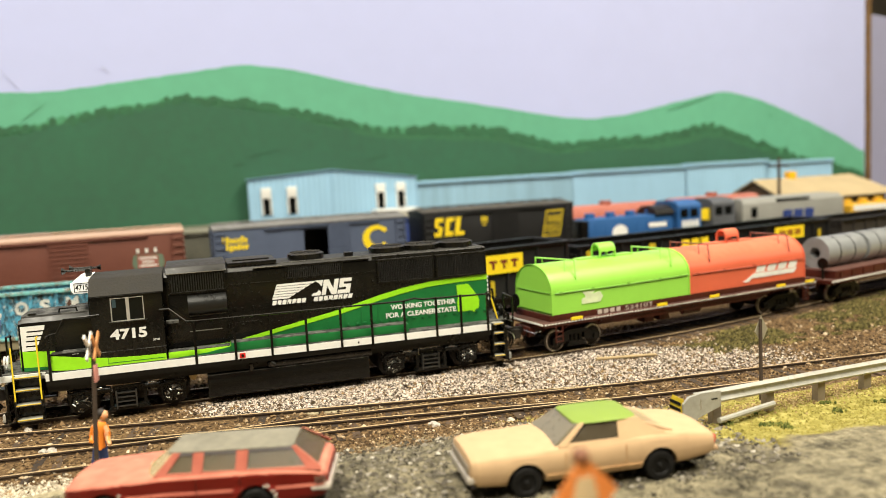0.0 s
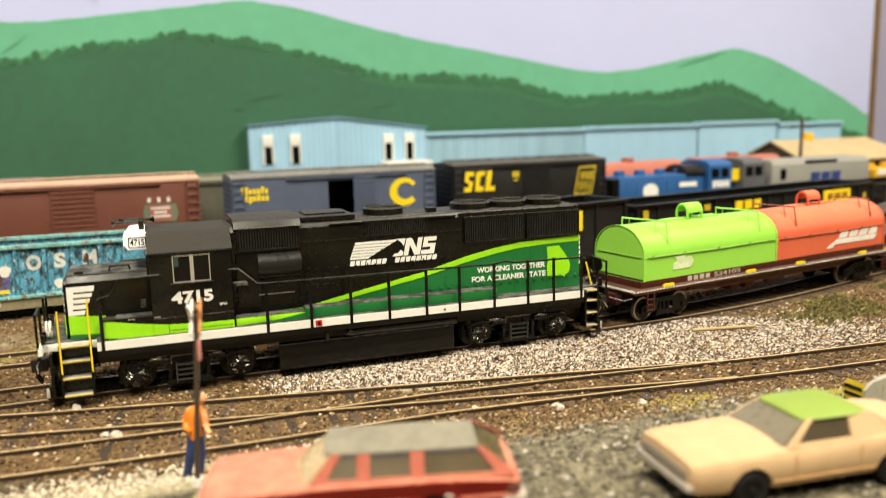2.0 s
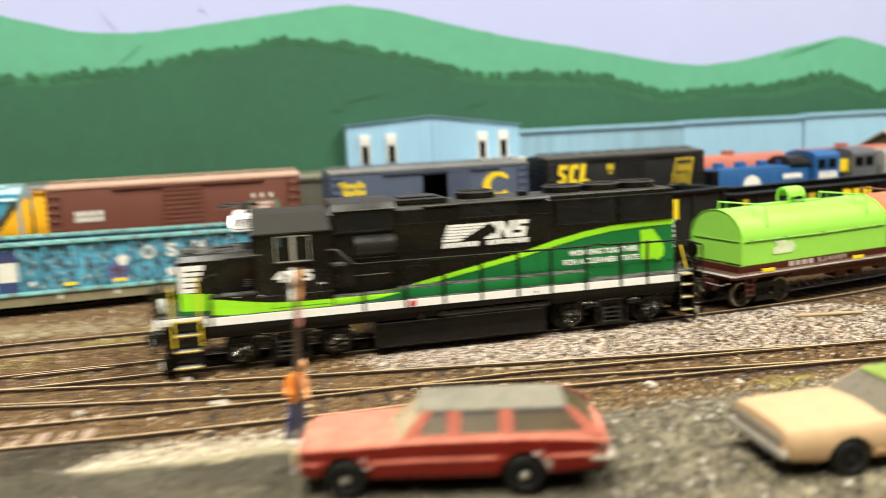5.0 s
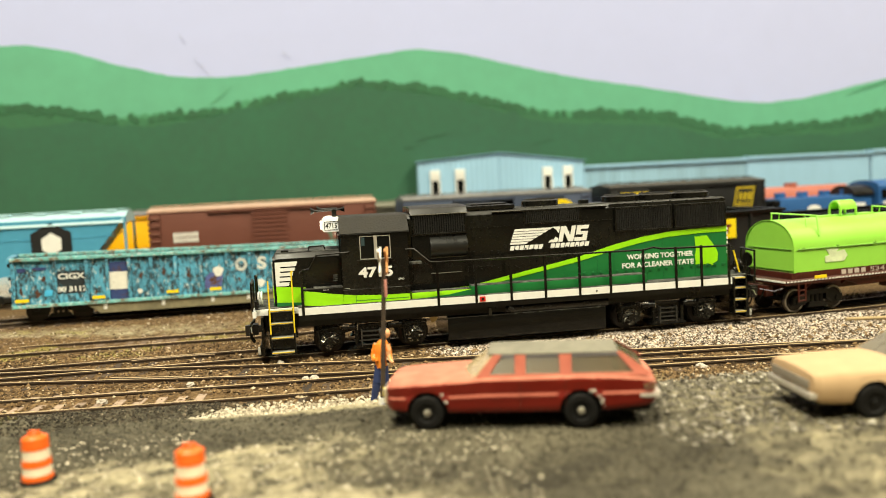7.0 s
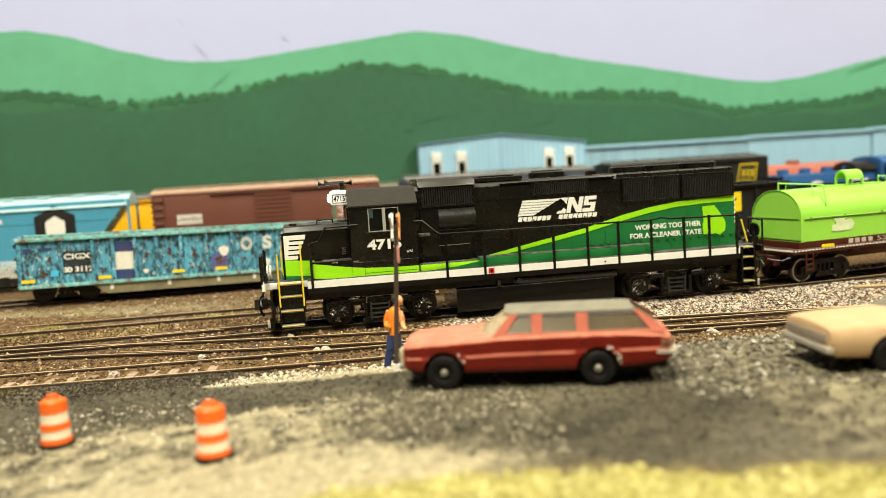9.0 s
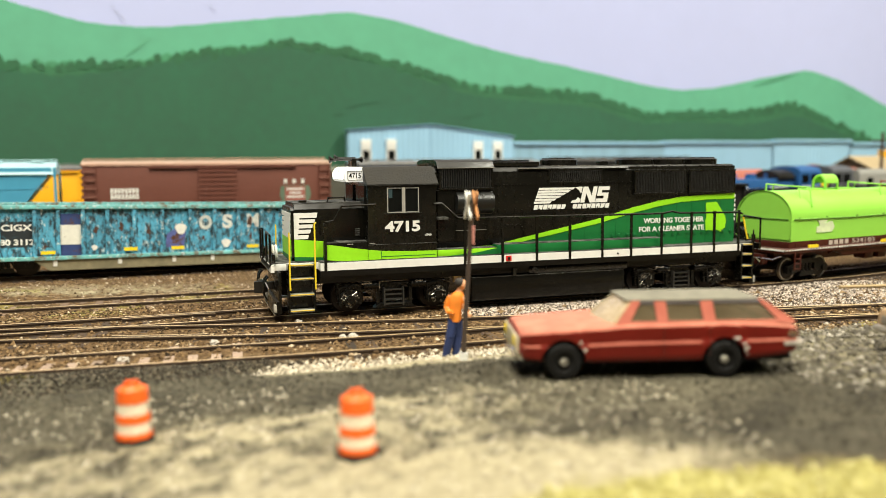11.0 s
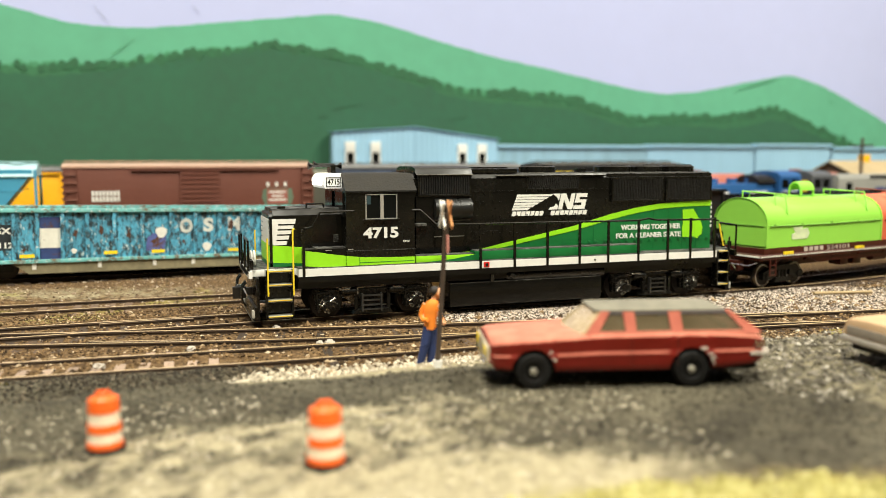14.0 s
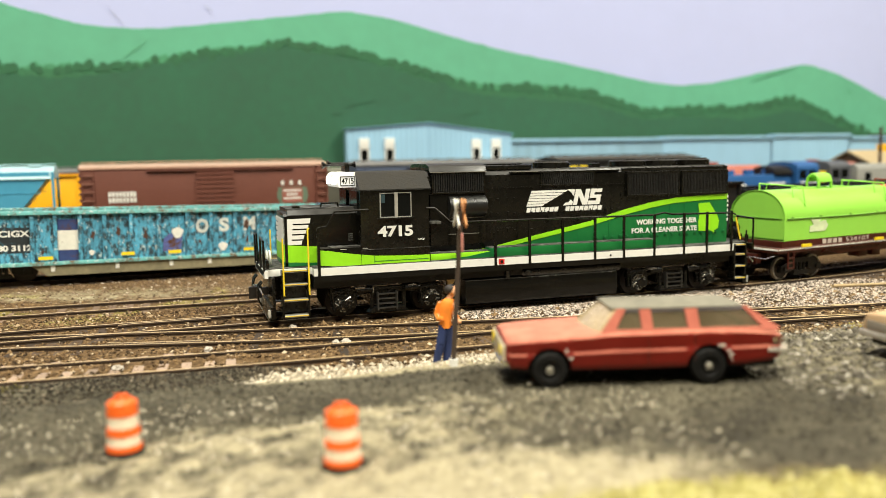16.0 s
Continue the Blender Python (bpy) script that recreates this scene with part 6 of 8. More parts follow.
            part("side_ladder", bm, body_mat, c, smooth=0)
    for e in (-1, 1):
        freight_truck(c, e * (half - 1.7))
        coupler(c, e * half, e)
    return c


M_GRIMESILL = mat("olive_grime", (0.22, 0.19, 0.11), 0.85, var=0.4, grain=5)


def gondola(label, x0, length, line, mat_side, mat_edge, mat_in, top=2.85, low=0.85, ribs=13, drop=0.28, w=1.5, rib_at=None):
    half = length / 2
    c = thing("gondola", label, "freight car", x0 + half, line(x0 + half), 0, slope(line, x0 + half), group="freight cars in the yard")
    for s in (-1, 1):
        bm = B()
        box(bm, -half, half, s * (w - 0.1), s * (w - 0.16), low, top - 0.05)
        part("side_wall", bm, mat_side, c, smooth=0)
        for a in rib_at or [-half + 0.12 + (length - 0.24) * i / (ribs - 1) for i in range(ribs)]:
            bm = B()
            prism(bm, [(a - 0.07, low + 0.1), (a + 0.07, low + 0.1), (a + 0.07, top - 0.1), (a - 0.07, top - 0.1)], "y", s * (w - 0.1), s * w)
            part("side_rib", bm, mat_side, c, smooth=0)
        bm = B()
        box(bm, -half, half, s * (w - 0.24), s * (w + 0.04), top - 0.14, top, 0.02)
        box(bm, -half, half, s * (w - 0.1), s * (w + 0.02), low - 0.02, low + 0.12, 0.02)
        part("top_chord", bm, mat_edge, c)
        bm = B()
        prism(bm, [(-half + 2.7, low), (half - 2.7, low), (half - 3.3, low - drop), (-half + 3.3, low - drop)], "y", s * (w - 0.14), s * (w - 0.06))
        part("side_sill", bm, mat_edge, c, "grimy deep side sill") if mat_side is not M_TEAL else part("side_sill", bm, M_GRIMESILL, c, "olive grimy deep side sill")
    for e in (-1, 1):
        bm = B()
        box(bm, e * half, e * (half - 0.08), -w + 0.1, w - 0.1, low, top - 0.05)
        for z in (1.3, 1.8, 2.3):
            box(bm, e * (half - 0.0), e * (half + 0.1), -w + 0.15, w - 0.15, z, z + 0.14)
        box(bm, e * (half - 0.12), e * (half + 0.12), -w, w, top - 0.14, top)
        part("end_wall", bm, mat_side, c, smooth=0)
        freight_truck(c, e * (half - 1.75))
        coupler(c, e * half, e)
    bm = B()
    box(bm, -half + 0.08, half - 0.08, -w + 0.16, w - 0.16, low, low + 0.08)
    box(bm, -half + 0.2, half - 0.2, -0.3, 0.3, 0.7, low)
    part("floor_plate", bm, mat_in, c)
    return c


# brown boxcar
c = boxcar("brown boxcar with a ribbed door and pale roof walk", -6.1, 12.0, line_f, M_OXIDE, M_OXIDEROOF, door=(0.44, 0.60), top=4.42)
for x, z, n, w in ((-4.79, 3.02, 8, 1.3), (-4.79, 2.74, 8, 1.3)):
    slab("faded_marking", [quad(x + 6 - 5.95 - 0.05 + i * w / n, x + 6 - 5.95 - 0.05 + i * w / n + w / n * 0.75, z, z + 0.24) for i in range(n)], -1.475, -1.45, M_FADEWHITE, c, "row of faded white blocks")
slab("faded_marking", [quad(3.6 - 0.05 + 0.45 * i, 3.75 - 0.05 + 0.45 * i, 3.38, 3.60) for i in range(3)], -1.475, -1.45, M_FADEWHITE, c, "three faded white blocks")
slab("emblem_back", [[(3.45, 2.4), (4.8, 2.4), (4.95, 2.8), (4.85, 3.26), (3.4, 3.26), (3.3, 2.8)]], -1.468, -1.45, mat("emblem_green", lin(95, 112, 92), 0.6), c, "grey-green leaf emblem")
slab("emblem_plate", [quad(3.58, 4.64, 2.46, 3.22)], -1.484, -1.46, mat("emblem_red", lin(150, 90, 78), 0.6), c, "red square emblem plate")
slab("emblem_line", [quad(3.66 + 0.15 * (i == 1), 4.56 - 0.15 * (i == 1), 3.04 - 0.2 * i, 3.13 - 0.2 * i) for i in range(3)], -1.496, -1.48, M_FADEWHITE, c, "white line on the emblem")

# slate blue boxcar, one door open
c = boxcar("slate blue boxcar with one door slid open", 7.5, 11.1, line_f, M_CBLUE, M_GALV, door=(0.449, 0.58), open_door=True, top=4.32)
slab("yellow_marking", [quad(-5.15 + 0.205 * i, -5.0 + 0.205 * i, 3.5, 3.74 + 0.12 * (i in (0, 1, 5)), 0.1) for i in range(7)], -1.475, -1.45, M_SYEL, c, "row of yellow blocks")
slab("yellow_marking", [quad(-4.98 + 0.215 * i, -4.82 + 0.215 * i, 3.12 - 0.1 * (i == 1), 3.38 + 0.08 * (i in (0, 3)), 0.1) for i in range(6)], -1.475, -1.45, M_SYEL, c, "row of yellow blocks")
outer, inner = arc(3.72, 3.15, 0.85, 0.78, 35, 320, 18), arc(3.80, 3.2, 0.50, 0.46, 320, 35, 18)
slab("yellow_emblem", [outer + inner], -1.475, -1.45, M_SYEL, c, "yellow round open emblem")

# black boxcar with yellow marks
c = boxcar("black boxcar with large yellow marks and a grey roof", 19.75, 10.2, line_f, M_SBLACK, mat("sooty_roof", (0.035, 0.034, 0.032), 0.5, var=0.5, dust=0.12), door=(0.44, 0.62), top=4.4)
for x0 in (-4.5, -3.82, -3.14):
    notch = {-4.5: [(0.0, 0.0), (0.5, 0.0), (0.62, 0.55), (0.32, 0.68), (0.36, 0.88), (0.66, 0.88), (0.70, 1.14), (0.18, 1.14), (0.08, 0.6), (0.36, 0.46), (0.32, 0.26), (0.02, 0.26)],
             -3.82: [(0.06, 0.0), (0.56, 0.0), (0.60, 0.28), (0.32, 0.28), (0.42, 0.88), (0.68, 0.88), (0.72, 1.14), (0.24, 1.14), (0.14, 1.0)],
             -3.14: [(0.0, 0.0), (0.62, 0.0), (0.66, 0.26), (0.34, 0.26), (0.48, 1.14), (0.18, 1.14)]}[x0]
    slab("yellow_marking", [[(x0 + p, 2.9 + q) for p, q in notch]], -1.475, -1.45, M_SYEL, c, "slanted yellow shape")
slab("yellow_marking", [quad(-1.35, -0.9, 3.6, 3.95), quad(-1.25, -1.0, 3.38, 3.5)], -1.475, -1.45, M_SYELDIRTY, c, "small yellow mark")
slab("yellow_emblem", [[(2.85, 2.35), (4.1, 2.35), (4.45, 4.05), (3.2, 4.05)]], -1.47, -1.45, M_SYELDIRTY, c, "slanted yellow panel")
slab("emblem_face", [[(2.97, 2.47), (4.02, 2.47), (4.31, 3.93), (3.28, 3.93)]], -1.482, -1.46, M_SBLACK, c)
slab("yellow_marking", [quad(3.3 + 0.3 * i, 3.5 + 0.3 * i, 3.25, 3.7, 0.15) for i in range(3)] + [quad(3.12, 4.0, 2.62 + 0.14 * i, 2.69 + 0.14 * i, 0.15) for i in range(4)], -1.492, -1.475, M_SYELDIRTY, c, "yellow marks in the panel")

# weathered teal gondola on the climbing track
TEAL_RIBS = (0.1, 1.62, 2.80, 3.59, 4.45, 5.32, 6.30, 7.35, 8.47, 9.45, 10.46, 11.46, 12.4, 13.3, 14.2, 15.3)
c = gondola("weathered teal gondola with rust and spray paint patches", -9.46, 15.4, line_c, M_TEAL, M_TEALEDGE, M_TEALIN, top=2.68, low=0.66, rib_at=[a - 7.7 for a in TEAL_RIBS], drop=0.42)
tilt = math.degrees(math.atan(0.031))
c.matrix_basis = pose(-2.5 * S, line_c(-2.5) * S, float(yard_grade(-2.5)) * S, 0, tilt, slope(line_c, -2.5))


def level(along, z):
    """A spot on the gondola's side from its left end, by height over the main rails."""
    return along - 7.7, z - 0.031 * (10.7 - 0.97 * along)


def side_patch(name, along, z, w, h, material, label, lean=0.0, proud=0.0):
    x, zz = level(along, z)
    return slab(name, [quad(x, x + w, zz, zz + h, lean)], -1.425 - proud, -1.39, material, c, label)


M_MARKBACK = mat("stencil_backing", (0.014, 0.02, 0.024), 0.7, var=0.5, rust=0.4, rust_colour=(0.05, 0.16, 0.22), rust_scale=6.0)
side_patch("stencil_backing", 1.66, 1.42, 1.10, 0.95, M_MARKBACK, "black panel behind the stencilled marks", proud=-0.02)
x, zz = level(1.72, 2.02)
lettering("car_mark", "CIGX", 1.02, 0.24, M_WHITE, c, x, -1.402, zz, "white stencilled reporting mark", bold=0.03)
x, zz = level(1.66, 1.5)
lettering("car_number", "80 3112", 1.14, 0.22, M_WHITE, c, x, -1.402, zz, "white stencilled car number", bold=0.04)
M_SPRAYNAVY = mat("spray_navy", lin(44, 62, 112), 0.7, var=0.3, rust=0.35)
side_patch("paint_patch", 3.68, 0.86, 0.72, 1.72, M_SPRAYNAVY, "dark blue spray paint patch", proud=-0.008)
side_patch("paint_patch", 3.66, 1.42, 0.74, 0.74, mat("spray_white", (0.72, 0.7, 0.62), 0.7, var=0.15, rust=0.2), "white painted-out square")
side_patch("paint_patch", 0.25, 2.42, 0.3, 0.16, M_SPRAYNAVY, "small dark blue paint patch")
side_patch("paint_patch", 0.8, 2.46, 0.5, 0.12, M_SPRAYNAVY, "small dark blue paint patch")
side_patch("paint_patch", 1.2, 1.38, 0.3, 0.24, mat("spray_sky", lin(70, 180, 225), 0.7), "bright sky blue paint patch")
M_RUSTPATCH = mat("rust_brown", (0.075, 0.034, 0.02), 0.85, var=0.6, rust=0.5)
for k, (a, z, r) in enumerate(((0.35, 1.62, 1.0), (0.95, 1.5, 1.0), (1.2, 2.12, 0.8), (3.14, 1.36, 0.7), (4.92, 1.9, 1.1), (5.82, 2.0, 1.0), (6.85, 1.75, 1.2), (7.8, 1.45, 1.0), (10.95, 2.0, 1.3), (11.0, 1.35, 0.9), (9.0, 1.4, 0.6))):
    x, zz = level(a, z)
    pts = [(x + r * (0.07 + 0.08 * noise.noise((i, k, 0.5))) * math.cos(i * 0.5), zz + r * (0.15 + 0.16 * noise.noise((i, k, 4.5))) * math.sin(i * 0.5)) for i in range(12)]
    slab("rust_patch", [pts], -1.413, -1.39, M_RUSTPATCH, c, "brown rust patch")
for a, z, r in ((8.1, 1.8, 0.22), (4.85, 1.24, 0.10), (9.95, 1.12, 0.18)):
    x, zz = level(a, z)
    slab("paint_patch", [[(x + r * (1 + 0.2 * math.sin(3 * q)) * math.cos(q), zz + r * math.sin(q)) for q in np.arange(0, 6.2, 0.4)]], -1.427, -1.39, M_FADEWHITE, c, "white paint blob")
x, zz = level(7.5, 1.1)
slab("paint_patch", [[(x, zz), (x + 0.72, zz - 0.05), (x + 0.8, zz + 0.6), (x + 0.3, zz + 0.7), (x + 0.05, zz + 0.5)]], -1.411, -1.39, mat("spray_violet", lin(82, 92, 150), 0.7, var=0.4, rust=0.5), c, "violet spray paint")
for word, a in (("O", 8.84), ("S", 9.80), ("M", 10.84)):
    x, zz = level(a, 1.74)
    lettering("spray_letter", word, 0.52 if word != "S" else 0.42, 0.58, mat("faded_letter", (0.62, 0.63, 0.58), 0.7, var=0.25, rust=0.35, rust_colour=(0.25, 0.3, 0.3)), c, x, -1.402, zz, "pale spray-painted letter", bold=0.045)
for a, z in ((0.13, 1.22), (2.98, 1.1), (5.9, 1.06), (7.7, 1.0), (10.8, 0.88), (13.2, 0.8)):
    x, zz = level(a, z)
    slab("reflector", [quad(x, x + 0.5, zz, zz + 0.13, 0.0)], -1.54, -1.51, M_SYEL, c, "yellow reflector strip")
for a in (3.4, 5.69, 7.75, 9.3, 11.4):
    slab("sill_tab", [quad(a - 7.7, a - 7.56, 0.40, 0.66)], -1.46, -1.40, M_FADEWHITE, c, "white sill tab")

# pale blue covered hopper
def hopper(x0, length, line):
    half, w = length / 2, 1.5
    c = thing("covered_hopper", "sky blue covered hopper car with a black and white emblem", "freight car", x0 + half, line(x0 + half), 0, slope(line, x0 + half), group="freight cars in the yard")
    bm = B()
    prof = [(-half + 0.2, 4.3), (half - 0.2, 4.3), (half - 0.2, 4.1), (half - 1.75, 2.2), (half - 2.1, 1.3), (-half + 2.6, 1.3), (-half + 2.3, 2.2), (-half + 0.2, 4.1)]
    prism(bm, prof, "y", -w + 0.08, w - 0.08)
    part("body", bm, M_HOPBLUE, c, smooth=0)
    bm = B()
    prism(bm, [(-w, 3.98), (-w * 0.86, 4.3), (-w * 0.6, 4.5), (0, 4.6), (w * 0.6, 4.5), (w * 0.86, 4.3), (w, 3.98)], "x", -half, half)
    box(bm, -half, half, -0.3, 0.3, 4.64, 4.68)
    for i in range(9):
        a = -half + length * (i + 0.5) / 9
        box(bm, a - 0.03, a + 0.03, -w - 0.02, w + 0.02, 3.95, 4.02)
        box(bm, a - 0.25, a + 0.25, -0.9, -0.4, 4.55, 4.66)
    part("roof", bm, M_HOPLITE, c, "pale blue roof")
    bm = B()
    for s in (-1, 1):
        box(bm, -half, half, s * (w - 0.1), s * w, 1.15, 1.4)
        box(bm, -half + 0.6, half - 0.6, s * (w - 0.09), s * (w - 0.06), 3.3, 3.34)
    for e in (-1, 1):
        box(bm, e * (half - 0.12), e * half, -w, -w + 0.12, 1.2, 4.3)
        box(bm, e * (half - 0.12), e * half, w - 0.12, w, 1.2, 4.3)
        tube(bm, [(e * (half - 0.1), -1.2, 1.4), (e * (half - 1.6), -1.1, 2.7)], 0.08, 8)
    box(bm, -half, half, -0.35, 0.35, 0.75, 1.15)
    part("frame", bm, M_HOPBLUE, c)
    bm = B()
    for i in range(3):
        a = -half + 2.6 + i * (length - 5.2) / 3
        d = (length - 5.2) / 3
        prism(bm, [(a, 1.3), (a + d, 1.3), (a + d * 0.62, 0.45), (a + d * 0.38, 0.45)], "y", -0.9, 0.9)
    part_each("outlet_gate", bm, M_HOPLITE, c, "pale outlet hoppers")
    bm = B()
    for a in np.arange(-1.2, 2.2, 0.14):
        box(bm, a, a + 0.07, -w - 0.02, -w + 0.02, 0.5, 1.5)
    part_each("side_rung", bm, M_WHITE, c, "white grab bars")
    slab("emblem_back", [[(half - 4.65, 2.1), (half - 2.7, 2.1), (half - 2.7, 3.62), (half - 3.67, 4.16), (half - 4.65, 3.62)]], -w + 0.05, -w + 0.1, M_SBLACK, c, "black house-shaped emblem")
    slab("emblem_face", [[(half - 3.67 + 0.54 * math.cos(radians(a)), 3.06 + 0.58 * math.sin(radians(a))) for a in range(30, 390, 60)]], -w + 0.035, -w + 0.07, M_WHITE, c, "white hexagon")
    slab("faded_marking", [quad(half - 6.9 + 0.2 * i, half - 6.75 + 0.2 * i, 3.4, 3.6) for i in range(4)], -w + 0.05, -w + 0.1, M_FADEWHITE, c)
    for e in (-1, 1):
        freight_truck(c, e * (half - 1.7))
        coupler(c, e * half, e)
    return c


hopper(-22.6, 15.4, line_f)
c = boxcar("orange-yellow boxcar seen between other cars", -10.6, 9.0, line_g, M_SAFETY, M_GALV, top=4.2)
boxcar("olive grey boxcar on the rear yard track", -0.6, 10.0, line_g, mat("olive_grey_car", lin(78, 76, 64), 0.7, var=0.3), mat("grey_dusty_roof", lin(128, 126, 108), 0.7, var=0.25), top=3.95)
boxcar("dark blue boxcar with a weathered roof on the rear yard track", 11.0, 12.5, line_g, M_NAVY, mat("chalky_roof", lin(150, 145, 128), 0.8, var=0.35, grain=7, rust=0.6, rust_colour=lin(92, 88, 78)), top=3.95)

# black gondolas with yellow panels
c = gondola("black gondola with a yellow marked panel", 9.4, 14.4, line_b, M_SBLACK, M_UNDER, M_UNDER, top=3.3, ribs=9)
slab("yellow_panel", [quad(2.15, 4.35, 2.12, 2.98)], -1.56, -1.5, M_SYEL, c, "yellow sign panel")
slab("panel_mark", [quad(2.45 + 0.6 * i, 2.86 + 0.6 * i, 2.62, 2.74) for i in range(3)] + [quad(2.59 + 0.6 * i, 2.72 + 0.6 * i, 2.34, 2.615) for i in range(3)], -1.575, -1.55, mat("sign_maroon", lin(110, 40, 20), 0.6), c, "dark red marks")
slab("reflector", [quad(2.5, 2.7, 1.1, 1.8)], -1.56, -1.5, M_SYELDIRTY, c, "yellow vertical reflector")
c = gondola("long black gondola with yellow marks", 24.3, 18.8, line_b, M_SBLACK, M_UNDER, M_UNDER, top=2.88, ribs=15)
slab("yellow_marking", [quad(-2.6 + 0.7 * i, -2.1 + 0.7 * i, 2.15, 2.6) for i in range(3)], -1.56, -1.5, M_SYEL, c, "yellow blocks")
slab("yellow_panel", [quad(4.6, 7.0, 1.95, 2.66)], -1.56, -1.5, M_SYEL, c, "yellow sign panel")
slab("panel_mark", [quad(4.9 + 0.65 * i, 5.4 + 0.65 * i, 2.15, 2.48) for i in range(3)], -1.575, -1.55, mat("sign_brown", lin(150, 100, 20), 0.6), c, "brown marks")
slab("reflector", [quad(-9.0, -8.7, 2.2, 2.6), quad(-4.9, -4.5, 2.3, 2.6), quad(8.3, 8.5, 1.3, 2.3)], -1.56, -1.5, M_SYELDIRTY, c, "yellow reflectors")
gondola("dark ribbed gondola further along the yard", 43.9, 16.0, line_b, mat("dark_umber", (0.03, 0.025, 0.02), 0.6, var=0.3), M_UNDER, M_UNDER, top=2.68, ribs=15)


# ---- coil cars coupled behind the locomotive ----
M_OLDIRON = mat("rusty_grab_iron", lin(120, 62, 46), 0.6, var=0.3)


def coil_car(x0, y0, rz, hoods, label, marks):
    length, w = 14.6, 1.42
    c = thing("coil_car", label, "freight car", x0, y0, 0, rz, group="train behind the locomotive")
    bm = B()
    box(bm, 0, length, -w, w, 1.08, 1.24, 0.02)
    box(bm, 0.6, length - 0.6, -0.45, 0.45, 0.66, 1.09)
    prism(bm, [(2.6, 1.09), (length - 2.6, 1.09), (length - 3.4, 0.86), (3.4, 0.86)], "y", -w + 0.12, -w + 0.2)
    prism(bm, [(2.6, 1.09), (length - 2.6, 1.09), (length - 3.4, 0.86), (3.4, 0.86)], "y", w - 0.2, w - 0.12)
    part("deck", bm, M_COILDECK, c)
    for s in (-1, 1):
        edge = part("deck_edge", box(B(), 0, length, s * w, s * (w + 0.02), 1.175, 1.235), M_COILDECK, c, "deck edge with pale slots")
        for a in np.arange(0.03, length - 0.1, 0.15):
            part("slot_tooth", prism(B(), quad(a, a + 0.085, 1.18, 1.23, 0.5), "y", s * (w + 0.02), s * (w + 0.032)), M_FADEWHITE, edge, smooth=0)
    for e in (-0.03, length):
        part("deck_edge", box(B(), e, e + 0.03, -w, w, 1.175, 1.235), M_FADEWHITE, c, "pale worn deck edge")
    tr = part("trough", box(B(), 0.45, length - 0.45, -w + 0.2, w - 0.2, 1.24, 1.47, 0.02), M_COILDECK, c)
    for a in np.arange(0.8, length - 0.5, 0.9):
        part("trough_rib", box(B(), a, a + 0.06, -w + 0.19, w - 0.19, 1.24, 1.45), M_COILDECK, tr)
    for i, m in enumerate(hoods):
        a, b_ = 0.55 + 6.78 * i, 0.55 + 6.78 * (i + 1) - 0.03
        outline = [(-1.22, 1.48), (-1.22, 2.36)] + [(y, z) for y, z in arc(0, 2.36, 1.22, 0.92, 180, 0, 18)][1:-1] + [(1.22, 2.36), (1.22, 1.48)]
        bm = B()
        prism(bm, outline, "x", a, b_)
        bmesh.ops.bevel(bm, geom=[e for e in bm.edges if abs(e.verts[0].co.x - e.verts[1].co.x) < 1e-5], offset=0.05, segments=2, affect="EDGES")
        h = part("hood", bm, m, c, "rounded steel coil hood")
        bm = B()
        tube(bm, [(a + 0.15, -1.245, 2.28), (a + 3.5, -1.245, 2.26), (b_ - 0.1, -1.245, 2.30)], 0.025, 6)
        for xx in (a + 0.4, a + 1.9, a + 3.6, a + 5.2, b_ - 0.5):
            cyl(bm, (xx, -1.22, 2.30), (xx, -1.27, 2.30), 0.05, 8)
        tube(bm, [(a - 0.02, -1.1, 2.28), (a - 0.02, 1.1, 2.28)], 0.022, 6)
        part("hood_seam", bm, mat("seam_" + m.name, tuple(v * 0.55 for v in m.node_tree.nodes["Vector Math"].inputs[0].default_value), 0.6), h, "riveted hood seam")
        for e0, e1 in ((a - 0.03, a + 0.05), (b_ - 0.05, b_ + 0.012)):
            bm = B()
            n = len(outline)
            loft(bm, [[(e0, y * 1.0, 1.48 + (z - 1.48) * 1.0) for y, z in outline], [(e0, y * 1.025, 1.47 + (z - 1.48) * 1.015) for y, z in outline], [(e1, y * 1.025, 1.47 + (z - 1.48) * 1.015) for y, z in outline], [(e1, y * 1.0, 1.48 + (z - 1.48)) for y, z in outline]], caps=False)
            part("hood_rim", bm, m, h, "raised hood rim")
        mid = (a + b_) / 2
        bm = B()
        for k in (-0.62, 0.1):
            pts = [(mid + k + 0.26, y, z) for y, z in arc(0, 3.5, 0.26, 0.3, 0, 180, 10)]
            tube(bm, [(mid + k + 0.26, 0.26, 3.22)] + pts + [(mid + k + 0.26, -0.26, 3.22)], 0.05, 8)
        prism(bm, arc(0, 3.5, 0.31, 0.35, 0, 180, 12) + arc(0, 3.5, 0.24, 0.28, 180, 0, 12), "x", mid - 0.36, mid + 0.36)
        box(bm, mid - 1.35, mid + 1.35, -0.2, 0.2, 3.24, 3.32, 0.02)
        part("lifting_bail", bm, m, h, "arched lifting bail")
        for k in (a + 1.0, b_ - 1.05):
            bm = B()
            tube(bm, [(k - 0.75, 0.15, 3.24), (k - 0.75, 0.15, 3.52), (k + 0.28, -0.92, 3.40), (k + 0.16, -1.16, 2.70)], 0.030, 6)
            tube(bm, [(k - 0.55, -0.02, 3.50), (k - 0.52, 0.05, 3.26)], 0.02, 6)
            tube(bm, [(k + 0.02, -0.65, 3.43), (k - 0.12, -0.85, 3.02)], 0.02, 6)
            part("grab_iron", bm, M_OLDIRON if m is M_COILRED else m, h, "bent grab iron")
    marks(c)
    bm = B()
